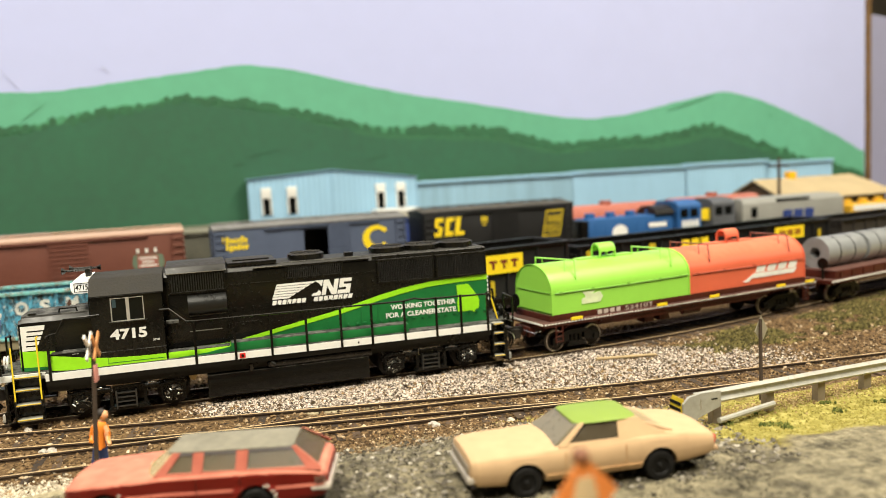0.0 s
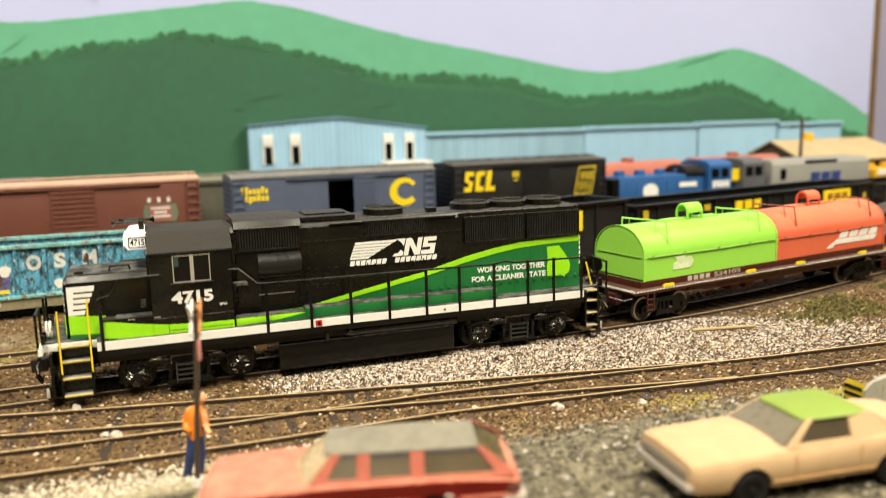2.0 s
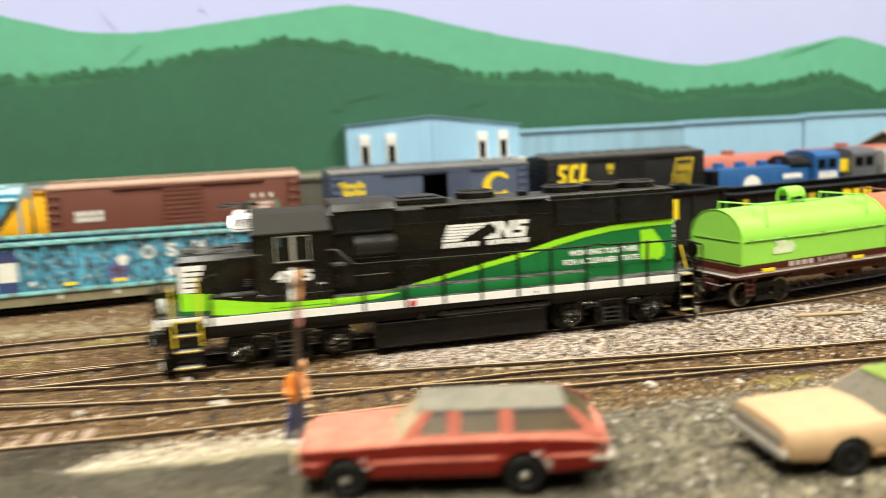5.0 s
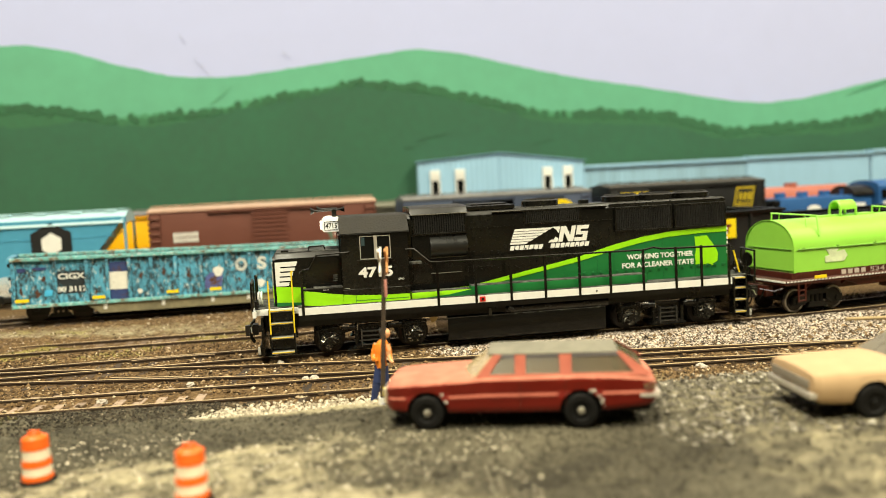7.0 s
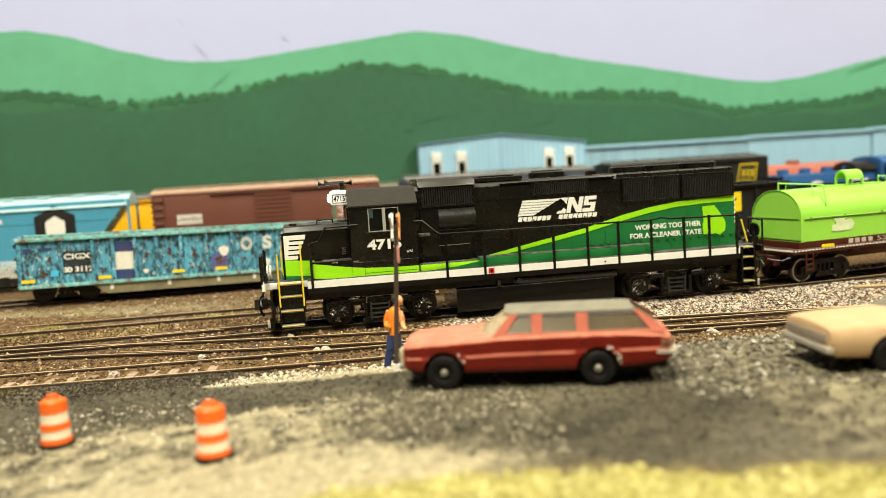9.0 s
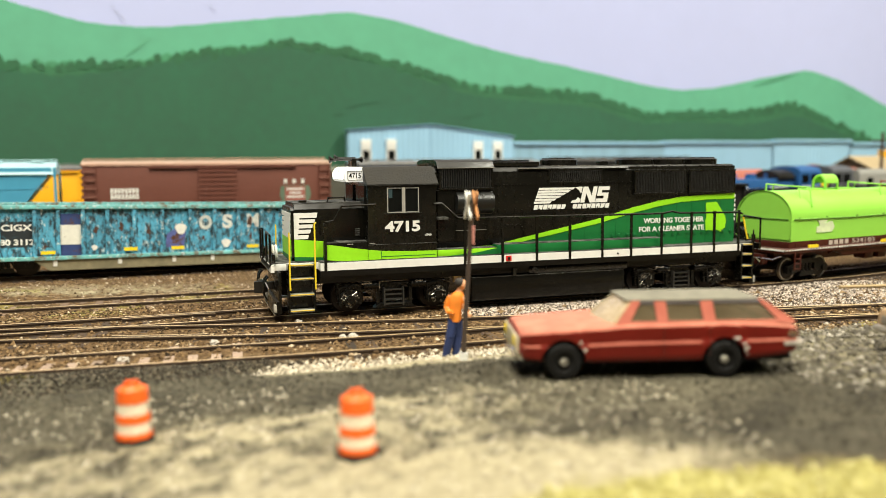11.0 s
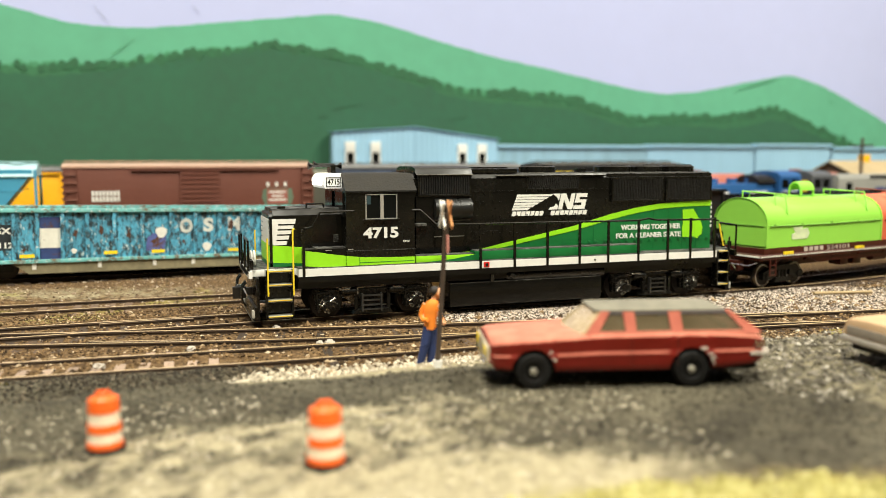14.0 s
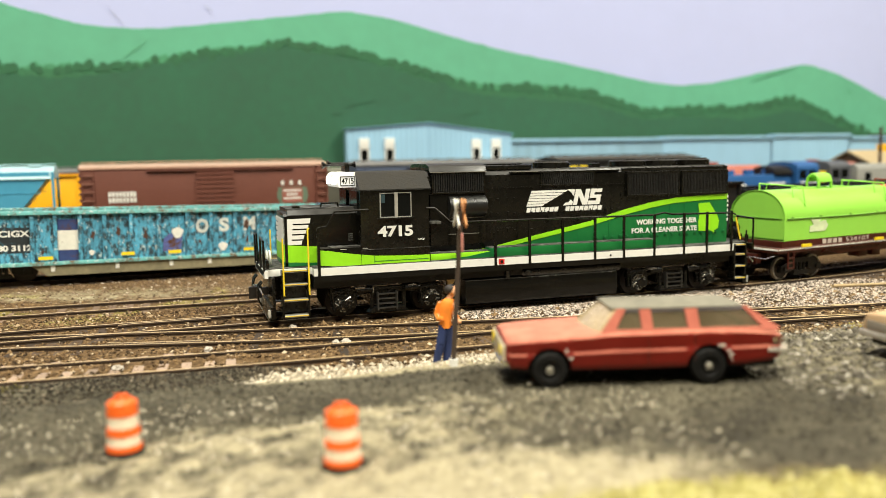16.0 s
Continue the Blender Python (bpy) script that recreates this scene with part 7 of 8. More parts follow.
    cyl(bm, (0.16, 0.75, 1.85), (0.22, 0.75, 1.85), 0.26, 16)
    cyl(bm, (0.2, 0.75, 1.4), (0.2, 0.75, 1.85), 0.06, 8)
    part("brake_wheel", bm, M_UNDER, c, "black hand brake wheel")
    bm = B()
    for e, s in ((0.55, 1), (length - 0.55, -1)):
        for z in (0.50, 0.68, 0.86):
            box(bm, e, e + 0.3 * s, -w - 0.02, -w + 0.02, z, z + 0.04)
        for k in (0, 0.3):
            box(bm, e + k * s - 0.02, e + k * s + 0.02, -w - 0.02, -w + 0.02, 0.48, 1.09)
    box(bm, -0.05, 0.25, -0.5, 0.5, 0.62, 1.0, 0.03)
    part_each("end_ladder", bm, M_COILDECK, c)
    for e in (1.75, length - 1.75):
        freight_truck(c, e, bright=True)
    for e, s in ((-0.02, -1), (length + 0.02, 1)):
        bm = B()
        tube(bm, [(e + s * 0.05, -1.35, 1.0), (e + s * 0.1, -1.0, 0.86), (e + s * 0.12, -0.3, 0.88)], 0.022, 6)
        part("cut_lever", bm, M_STEEL, c, "bare metal uncoupling lever")
        bm = B()
        tube(bm, [(e, -0.4, 0.95), (e + s * 0.12, -0.42, 0.7), (e + s * 0.2, -0.3, 0.45)], 0.03, 6)
        part("brake_hose", bm, M_UNDER, c, "rubber brake hose")
    bm = B()
    for k in (5.1, 5.9):
        box(bm, k, k + 0.5, -1.0, -0.5, 0.58, 0.92, 0.03)
    cyl(bm, (7.2, -0.85, 0.78), (8.1, -0.85, 0.78), 0.16, 14)
    part_each("brake_gear", bm, M_COILDECK, c, "oxide red brake cylinder")
    for k in np.arange(1.1, length - 0.6, 1.55):
        part("deck_bracket", prism(B(), [(-w + 0.01, 1.08), (-w + 0.25, 1.08), (-w + 0.25, 0.9)], "x", k, k + 0.06), M_COILDECK, c, smooth=0)
    coupler(c, 0.0, -1)
    coupler(c, length, 1)
    return c


M_STENCIL = mat("worn_stencil", (0.46, 0.40, 0.34), 0.7, var=0.3, rust=0.3, rust_colour=(0.09, 0.025, 0.015))
M_FADELIME = mat("worn_emblem", (0.60, 0.68, 0.42), 0.6, var=0.25)


def first_marks(c):
    lettering("car_number", "534103", 1.35, 0.16, M_STENCIL, c, 3.95, -w_trough - 0.005, 1.27, "white car number")
    slab("white_marking", [quad(2.62 + 0.3 * i, 2.82 + 0.3 * i, 1.27, 1.43) for i in range(4)], -w_trough - 0.02, -w_trough + 0.01, M_STENCIL, c, "white blocks")
    slab("white_emblem", [[(1.9, 1.75), (2.75, 1.75), (2.9, 1.95), (2.75, 2.15), (2.4, 2.1), (2.5, 2.2), (1.95, 2.2), (2.1, 2.0), (1.9, 1.95)]], -1.24, -1.21, M_FADELIME, c, "white emblem shapes")
    slab("white_emblem", [[(10.3, 1.62), (10.65, 1.62), (10.8, 1.75), (13.35, 1.75), (13.6, 1.95), (10.95, 1.95)], ] + [quad(11.05 + 0.65 * i, 11.55 + 0.65 * i, 1.98, 2.28, 0.5) for i in range(4)], -1.24, -1.21, M_FADEWHITE, c, "white slanted emblem blocks")
    for a in (1.25, 5.4, 8.2, 12.1, 13.9):
        slab("reflector", [quad(a, a + 0.5, 1.245, 1.35)], -w_trough - 0.24, -w_trough - 0.18, M_SYEL, c, "yellow reflector")


w_trough = 1.22
coil_car(18.25, 1.80, 9.6, (M_COILLIME, M_COILRED), "oxide red coil car under one lime and one orange-red hood", first_marks)


def second_car(x0, y0, rz):
    length, w = 15.2, 1.42
    c = thing("coil_car", "oxide red coil car loaded with bare steel coils", "freight car", x0, y0, 0, rz, group="train behind the locomotive")
    bm = B()
    box(bm, 0, length, -w, w, 0.93, 1.12, 0.02)
    box(bm, 0.45, length - 0.45, -w + 0.1, w - 0.1, 1.12, 1.5, 0.02)
    box(bm, 0.6, length - 0.6, -0.45, 0.45, 0.62, 0.95)
    for a in np.arange(0.8, length - 0.5, 0.9):
        box(bm, a, a + 0.06, -w + 0.05, w - 0.05, 1.12, 1.48)
    part("deck", bm, M_COILDECK, c)
    bm = B()
    for s in (-1, 1):
        box(bm, 0, length, s * w, s * (w + 0.03), 1.03, 1.09)
    part("deck_edge", bm, M_FADEWHITE, c, "white deck edge")
    bm = B()
    cyl(bm, (0.16, -0.85, 1.85), (0.22, -0.85, 1.85), 0.26, 16)
    cyl(bm, (0.2, -0.85, 1.1), (0.2, -0.85, 1.85), 0.06, 8)
    part("brake_wheel", bm, M_UNDER, c)
    slab("white_marking", [quad(5.0 + 0.22 * i, 5.16 + 0.22 * i, 1.22, 1.38) for i in range(10)], -w + 0.08, -w + 0.11, M_FADEWHITE, c, "row of white blocks")
    for e in (1.75, length - 1.75):
        freight_truck(c, e, bright=True)
    coupler(c, 0.0, -1)
    coupler(c, length, 1)
    return c


second_car(33.6, 4.45, 14.5)


def steel_coil(x, y, z, rz, length):
    bm = B()
    prof = arc(0, 0, 0.74, 0.74, 0, 345, 23)
    hole = arc(0, 0, 0.27, 0.27, 0, 345, 23)
    rings = [[(0.0, *p) for p in hole], [(0.0, *p) for p in prof], [(length, *p) for p in prof], [(length, *p) for p in hole], [(0.0, *p) for p in hole]]
    loft(bm, rings, caps=False)
    bmesh.ops.remove_doubles(bm, verts=bm.verts, dist=1e-5)
    c = thing("steel_coil", "grey rolled steel coil strapped on the car", "steel coil", x, y, z, rz, group="steel coils")
    part("roll", bm, M_COILSTEEL, c)
    for k in (0.3, 0.68):
        bm = B()
        outer, inner = arc(0, 0, 0.755, 0.755, 0, 345, 23), arc(0, 0, 0.73, 0.73, 0, 345, 23)
        loft(bm, [[(length * k, *p) for p in inner], [(length * k, *p) for p in outer], [(length * k + 0.05, *p) for p in outer], [(length * k + 0.05, *p) for p in inner]], caps=False)
        part("strap", bm, M_UNDER, c, "black steel strap")


for i in range(4):
    d = 0.9 + i * 3.3
    a = radians(14.5)
    steel_coil(33.6 + d * math.cos(a), 4.45 + d * math.sin(a), 2.2, 14.5, 3.0)


# ---- the yard's far end ----
def hood_unit(label, x0, line, body, cab_first, marks, top=3.55, length=11.0, roof=None):
    c = thing("locomotive", label, "locomotive", x0, line(x0 + length / 2), 0, slope(line, x0 + length / 2), group="engines in the yard")
    bm = B()
    box(bm, 0, length, -1.45, 1.45, 1.1, 1.4, 0.03)
    box(bm, 1.0, length - 1.0, -1.2, 1.2, 0.5, 1.1, 0.05)
    part("frame", bm, M_UNDER, c)
    bm = B()
    box(bm, 0.7, length - 2.6, -1.05, 1.05, 1.4, top, 0.08)
    part("hood", bm, body, c)
    bm = B()
    for s in (-1, 1):
        for a in np.arange(1.2, length - 3.0, 0.8):
            box(bm, a, a + 0.05, s * 1.05, s * 1.08, 1.5, top - 0.4)
    part_each("door_seam", bm, body, c, smooth=0)
    bm = B()
    prism(bm, [(-1.45, 1.4), (-1.45, 3.6)] + arc(0, 3.6, 1.45, 0.38, 180, 0, 10) + [(1.45, 1.4)], "x", length - 2.5, length - 0.6)
    cb = part("cab", bm, body, c)
    for a in (length - 2.3, length - 1.5):
        slab("pane", [quad(a, a + 0.6, 2.8, 3.4)], -1.48, -1.45, M_GLASSDARK, cb, "dark window glass")
    bm = B()
    for a in np.arange(1.4, length - 3.4, 1.6):
        cyl(bm, (a, 0, top - 0.02), (a, 0, top + 0.35), 0.35, 16)
    part_each("roof_fan", bm, roof or body, c)
    marks(c)
    for e in (2.2, length - 2.2):
        freight_truck(c, e, 2.2, 0.46)
    return c


def blue_marks(c):
    bm = B()
    prism(bm, arc(0, 3.1, 1.2, 0.62, 180, 0, 12), "x", 5.9, 7.4)
    part("fan_housing", bm, M_UNDER, c, "dark rounded fan housing")
    bm = B()
    box(bm, 0.2, 0.72, -1.04, 1.04, 1.4, 3.05, 0.05)
    part("radiator_end", bm, M_UNDER, c, "black radiator end")
    slab("white_emblem", [[(3.1 + 0.6 * math.cos(a), 2.15 + 0.5 * math.sin(a)) for a in np.arange(0, 6.2, 0.45)]], -1.09, -1.04, M_WHITE, c, "white round emblem")
    slab("white_marking", [quad(5.4, 6.8, 2.3, 2.6)] + [quad(2.2 + 0.4 * i, 2.5 + 0.4 * i, 1.55, 1.75) for i in range(2)], -1.09, -1.04, M_WHITE, c, "white marking")
    slab("white_marking", [quad(7.8 + 0.36 * i, 8.07 + 0.36 * i, 2.15, 2.6) for i in range(4)], -1.5, -1.44, M_WHITE, c, "white blocks on the cab")


hood_unit("bright blue switching locomotive with white marks", 30.75, line_f, M_SWBLUE, False, blue_marks, top=3.12, length=10.0)


def grey_marks(c):
    slab("navy_marking", [quad(3.5 + 1.0 * i, 4.3 + 1.0 * i, 1.75, 2.75, 0.12) for i in range(3)], -1.46, -1.4, M_NAVY, c, "large navy blocks")
    slab("pane", [quad(0.75, 1.25, 2.4, 3.1)], -1.46, -1.4, M_GLASSDARK, c, "dark cab window")
    slab("roof_vent", [quad(3.0, 6.0, 3.42, 3.6)], -1.46, -1.4, M_UNDER, c, "dark vent along the roof")


def wide_body(x0, length, line):
    c = thing("locomotive", "pale grey full-width locomotive with large navy marks", "locomotive", x0, line(x0 + length / 2), 0, slope(line, x0), group="engines in the yard")
    bm = B()
    box(bm, 0, length, -1.41, 1.41, 1.2, 3.4, 0.05)
    prism(bm, [(-1.41, 3.36), (-1.05, 3.68), (1.05, 3.68), (1.41, 3.36)], "x", 0.1, length - 0.1)
    part("body", bm, M_GREYLOCO, c)
    bm = B()
    box(bm, 0.3, length - 0.3, -1.2, 1.2, 0.5, 1.2, 0.04)
    part("underframe", bm, M_UNDER, c)
    grey_marks(c)
    for e in (2.2, length - 2.2):
        freight_truck(c, e, 2.2, 0.46)


hood_unit("dark grey and navy locomotive in the yard", 40.1, line_f, mat("gunmetal", lin(86, 88, 92), 0.55, var=0.2), False, lambda c: slab("yellow_panel", [quad(0.1, 1.3, 2.5, 3.3)], -1.09, -1.04, M_SYEL, c, "yellow nose panel"), top=2.9, length=3.4)
wide_body(43.7, 9.3, line_f)
hood_unit("yellow and white locomotive at the far end", 53.4, line_f, mat("dull_yellow_engine", lin(214, 165, 40), 0.6, var=0.15), False, lambda c: slab("white_panel", [quad(1.0, 6.0, 2.2, 2.6)], -1.09, -1.04, M_WHITE, c, "white stripe"), top=2.65, length=10.0)
gondola("empty flat-sided brown gondola at the far end", 64.5, 14.0, line_f, M_OXIDE, M_OXIDE, M_TEALIN, top=2.6, ribs=9)


def tank_car(x0, line, length, z):
    c = thing("tank_car", "faded red tank car on the rear track", "freight car", x0, line(x0 + length / 2), 0, slope(line, x0), group="freight cars in the yard")
    bm = B()
    cyl(bm, (0.5, 0, z), (length - 0.5, 0, z), 1.35, 28)
    cyl(bm, (0.5, 0, z), (0.1, 0, z), 1.35, 28, 0.8)
    cyl(bm, (length - 0.5, 0, z), (length - 0.1, 0, z), 1.35, 28, 0.8)
    cyl(bm, (length / 2, 0, z + 1.2), (length / 2, 0, z + 1.6), 0.45, 16)
    part("tank", bm, M_DUSTRED, c)
    bm = B()
    box(bm, 0.2, length - 0.2, -0.4, 0.4, 0.7, 1.2)
    box(bm, 0.2, 1.4, -1.3, 1.3, 0.95, 1.7)
    box(bm, length - 1.4, length - 0.2, -1.3, 1.3, 0.95, 1.7)
    part("frame", bm, M_UNDER, c)
    for e in (1.7, length - 1.7):
        freight_truck(c, e)


tank_car(31.5, line_g, 9.6, 2.35)
tank_car(41.5, line_g, 9.0, 2.4)


# depot with a tan roof
def depot():
    h = thing("depot", "brown wooden depot with a tan shingle roof", "building", 52.1, 28.0, -0.24)
    bm = B()
    prism(bm, [(0.0, 0), (0.0, 3.55), (3.1, 4.78), (6.0, 3.55), (6.0, 0)], "x", 0, 0.3)
    box(bm, 0.3, 10.6, 0.0, 6.0, 0, 3.5)
    part("wall", bm, M_BROWNWALL, h, smooth=0)
    for y0, y1 in ((-0.7, 3.12), (6.7, 3.08)):
        bm = B()
        loft(bm, [[(-0.35, y0, 3.24), (-0.35, y1, 4.78), (-0.35, y1, 4.9), (-0.35, y0, 3.36)], [(11.2, y0, 3.24), (10.0, y1, 4.78), (10.0, y1, 4.9), (11.2, y0, 3.36)]])
        part("roof", bm, M_TANROOF, h, "tan shingle roof slope", smooth=0)
    bm = B()
    box(bm, 3.2, 3.9, 2.8, 3.5, 4.5, 5.4, 0.05)
    part("chimney", bm, M_SAFETY, h, "yellow brick chimney")


depot()
bm = B()
cyl(bm, (0, 0, 0), (0, 0, 6.7), 0.16, 10, 0.11)
pole = thing("utility_pole", "brown wooden utility pole behind the depot", "utility pole", 51.2, 27.2, -0.24)
part("post", bm, M_POLEWOOD, pole)
bm = B()
box(bm, -0.06, 0.06, -1.1, 1.1, 6.0, 6.15)
part("crossarm", bm, M_POLEWOOD, pole)


# ---- cars on the road ----
PLAIN_SIDE = ((0, 0.12, 0.42, 0.62, 0.84, 0.95, 1.0), (0.92, 0.97, 1.0, 0.995, 0.96, 0.91, 0.82))
CREASED_SIDE = ((0, 0.1, 0.36, 0.45, 0.53, 0.8, 0.9, 0.95, 1.0), (0.92, 0.965, 0.985, 1.0, 0.962, 0.985, 0.99, 0.955, 0.85))


def car_body(bm, keys, wheels, r=0.33, opening=0.40, crown=0.05, profile=PLAIN_SIDE):
    """A rounded shell swept along x, cut away over the wheels; keys hold x, half width, sill, shoulder height."""
    kx, kw, kb, kt = zip(*keys)
    xs = set(np.round(np.linspace(kx[0], kx[-1], 70), 4)) | set(kx)
    for w in wheels:
        xs |= {round(w + opening * math.cos(radians(d)), 4) for d in range(0, 181, 12)}
    rings = []
    for x in sorted(xs):
        w, zb, zt = np.interp(x, kx, kw), np.interp(x, kx, kb), np.interp(x, kx, kt)
        low = zb
        for q in wheels:
            if abs(x - q) < opening:
                low = max(low, r + math.sqrt(opening ** 2 - (x - q) ** 2))
        side = []
        for f in (0.0, 0.1, 0.2, 0.36, 0.45, 0.53, 0.66, 0.8, 0.9, 0.95, 1.0):
            z = low + (zt - low) * f
            h = (z - zb) / (zt - zb)
            side.append((x, -w * float(np.interp(h, *profile)), z))
        side += [(x, -w * 0.5, zt + crown * 0.7), (x, -w * 0.2, zt + crown)]
        rings.append(side + [(p[0], -p[1], p[2]) for p in side[::-1]])
    loft(bm, rings)


def side_pane(bm, outline, s, belt, eave, deep):
    """A piece of the sloping window band: outline of (x, share of the height)."""
    (yb, zb), (yt, zt) = belt, eave
    def at(x, f, d):
        return (x, s * (yb + (yt - yb) * f + d), zb + (zt - zb) * f)
    lo, hi = [bm.verts.new(at(x, f, deep[0])) for x, f in outline], [bm.verts.new(at(x, f, deep[1])) for x, f in outline]
    bm.faces.new(lo)
    bm.faces.new(hi[::-1])
    n = len(outline)
    for i in range(n):
        bm.faces.new((lo[i], hi[i], hi[(i + 1) % n], lo[(i + 1) % n]))


def rounded_roof(bm, x0, x1, w, z0, z1, bulge, inset):
    """A roof cap that curves down to its four edges."""
    rings = []
    for x, k in ((x0, 0.0), (x0 + 0.05, 0.45), (x0 + 0.14, 0.75), (x0 + 0.35, 0.94), ((x0 + x1) / 2, 1.0), (x1 - 0.35, 0.94), (x1 - 0.14, 0.75), (x1 - 0.05, 0.45), (x1, 0.0)):
        ww = w - inset * (1 - k)
        ring = [(x, -ww, z0), (x, -ww - 0.012, z0 + 0.02)]
        for q in (-0.97, -0.88, -0.7, -0.4, 0.0, 0.4, 0.7, 0.88, 0.97):
            ring.append((x, q * ww, z0 + 0.03 + (z1 - z0 - 0.03) * (0.35 + 0.65 * k) * (1 - abs(q) ** 5) ** 0.6 + bulge * k * (1 - q * q)))
        ring += [(x, ww + 0.012, z0 + 0.02), (x, ww, z0)]
        rings.append(ring)
    loft(bm, rings)


def car_wheels(c, xs, r=0.33, w=0.9, rim=None):
    for x in xs:
        for s in (-1, 1):
            bm = B()
            loft(bm, [[(x + q * math.cos(a), s * yy, r + q * math.sin(a)) for a in np.arange(0, 6.28, 6.2832 / 26)] for q, yy in ((0.2, w - 0.2), (r - 0.03, w - 0.2), (r, w - 0.16), (r, w - 0.05), (r - 0.04, w), (0.19, w + 0.005), (0.17, w - 0.03), (0.03, w - 0.03))])
            wh = part("wheel", bm, M_TYRE, c, "black tyre")
            bm = B()
            loft(bm, [[(x + q * math.cos(a), s * yy, r + q * math.sin(a)) for a in np.arange(0, 6.28, 6.2832 / 20)] for q, yy in ((0.075, w - 0.035), (0.07, w - 0.005), (0.05, w - 0.012), (0.035, w + 0.005), (0.012, w + 0.012))])
            part("hubcap", bm, rim or M_TYRE, wh, "small hubcap")


# dark brown that paints in the shade below the wagon's roof
M_ROOFSHADE = mat("roof_shade", lin(46, 30, 24), 0.5, var=0.3)
M_CARDARK = mat("car_underside", (0.012, 0.010, 0.009), 0.8, var=0.3)


M_CABIN = mat("cabin_tan", lin(88, 76, 54), 0.7, var=0.25)
M_CARPANE = mat("clear_dusty_window", lin(92, 80, 58), 0.25, var=0.4, grain=2, bump=0.0, spec=0.2)
M_CARPANE.node_tree.nodes["Principled BSDF"].inputs["Alpha"].default_value = 0.62


def wagon(x, y, z, rz):
    c = thing("station_wagon", "red plastic station wagon with a dusty grey roof", "car", x, y, z, rz, group="cars on the road")
    bm = B()
    car_body(bm, [(-0.80, 0.72, 0.48, 0.79), (-0.77, 0.80, 0.42, 0.835), (-0.68, 0.865, 0.37, 0.865), (-0.3, 0.90, 0.33, 0.90), (0.3, 0.91, 0.32, 0.935), (0.8, 0.91, 0.32, 0.965), (1.1, 0.915, 0.32, 0.995), (2.5, 0.915, 0.32, 1.01), (3.5, 0.91, 0.34, 1.0), (4.05, 0.89, 0.40, 0.95), (4.22, 0.86, 0.44, 0.90), (4.29, 0.78, 0.50, 0.82)], (0.0, 2.90), profile=CREASED_SIDE)
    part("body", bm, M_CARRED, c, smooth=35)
    bm = B()
    box(bm, -0.66, 4.2, -0.70, 0.70, 0.26, 0.62, 0.04)
    part("underbody", bm, M_CARDARK, c, "dark chassis plate")
    belt, eave = (0.82, 0.99), (0.565, 1.36)
    bm = B()
    box(bm, 0.98, 1.12, -0.7, 0.7, 0.98, 1.07, 0.03)
    part("dashboard", bm, M_CABIN, c, "dim tan dashboard")
    for sx, top in ((1.82, 1.20), (2.62, 1.20), (3.50, 1.10)):
        bm = B()
        loft(bm, [[(sx, -0.62, 0.95), (sx + 0.16, -0.62, 0.95), (sx + 0.16, 0.62, 0.95), (sx, 0.62, 0.95)], [(sx + 0.05, -0.58, top), (sx + 0.16, -0.58, top), (sx + 0.16, 0.58, top), (sx + 0.05, 0.58, top)]])
        part("seat_back", soften(bm, 0.02), M_CABIN, c, "dim tan bench seat")
    bm = B()
    box(bm, 1.30, 3.62, -0.53, 0.53, 1.315, 1.34)
    part("headliner", bm, M_ROOFSHADE, c, "dark roof lining")
    for s in (-1, 1):
        for outline in ([(1.16, 0.06), (1.70, 0.06), (1.70, 0.86), (1.46, 0.86)], [(1.88, 0.06), (2.54, 0.06), (2.54, 0.86), (1.89, 0.86)], [(2.74, 0.06), (3.94, 0.06), (3.70, 0.86), (2.75, 0.86)]):
            bm = B()
            side_pane(bm, outline, s, belt, eave, (-0.035, -0.015))
            part("side_window", bm, M_CARPANE, c, "smoky see-through side window", smooth=0)
        for outline in ([(0.95, 0.0), (1.18, 0.0), (1.45, 1.0), (1.30, 1.0)], [(1.69, 0.0), (1.89, 0.0), (1.90, 1.0), (1.69, 1.0)], [(2.53, 0.0), (2.75, 0.0), (2.76, 1.0), (2.53, 1.0)], [(3.92, 0.0), (4.22, 0.0), (3.69, 1.0), (3.60, 1.0)]):
            bm = B()
            side_pane(bm, outline, s, belt, eave, (-0.03, 0.012))
            part("pillar", bm, M_CARRED, c)
        # the upper band is darkened as the eave's shadow line
        for f0, f1 in ((-0.08, 0.08), (0.84, 1.0)):
            bm = B()
            side_pane(bm, [(0.97 if f0 < 0.5 else 1.32, f0), (4.2 if f0 < 0.5 else 3.72, f0), (4.1 if f0 < 0.5 else 3.62, f1), (1.08 if f0 < 0.5 else 1.38, f1)], s, belt, eave, (-0.03, 0.008))
            part("window_sill" if f0 < 0.5 else "roof_rail", bm, M_CARRED if f0 < 0.5 else M_ROOFSHADE, c)
    bm = B()
    loft(bm, [[(0.66 + 0.24 * (y / 0.77) ** 2, y, 0.985), (1.20 + 0.06 * (y / 0.77) ** 2, 0.70 * y, 1.355), (1.27 + 0.06 * (y / 0.77) ** 2, 0.70 * y, 1.355), (0.74 + 0.24 * (y / 0.77) ** 2, y, 0.96)] for y in np.linspace(-0.77, 0.77, 9)])
    part("windshield", bm, mat("dusty_windshield", lin(168, 148, 114), 0.25, var=0.25, bump=0.0), c, "dusty pale curved windshield", smooth=40)
    bm = B()
    loft(bm, [[(4.06, -0.7, 1.02), (4.06, 0.7, 1.02), (4.12, 0.7, 1.02), (4.12, -0.7, 1.02)], [(3.60, -0.51, 1.35), (3.60, 0.51, 1.35), (3.66, 0.51, 1.35), (3.66, -0.51, 1.35)]])
    part("rear_window", bm, M_CARPANE, c, "smoky rear window", smooth=0)
    bm = B()
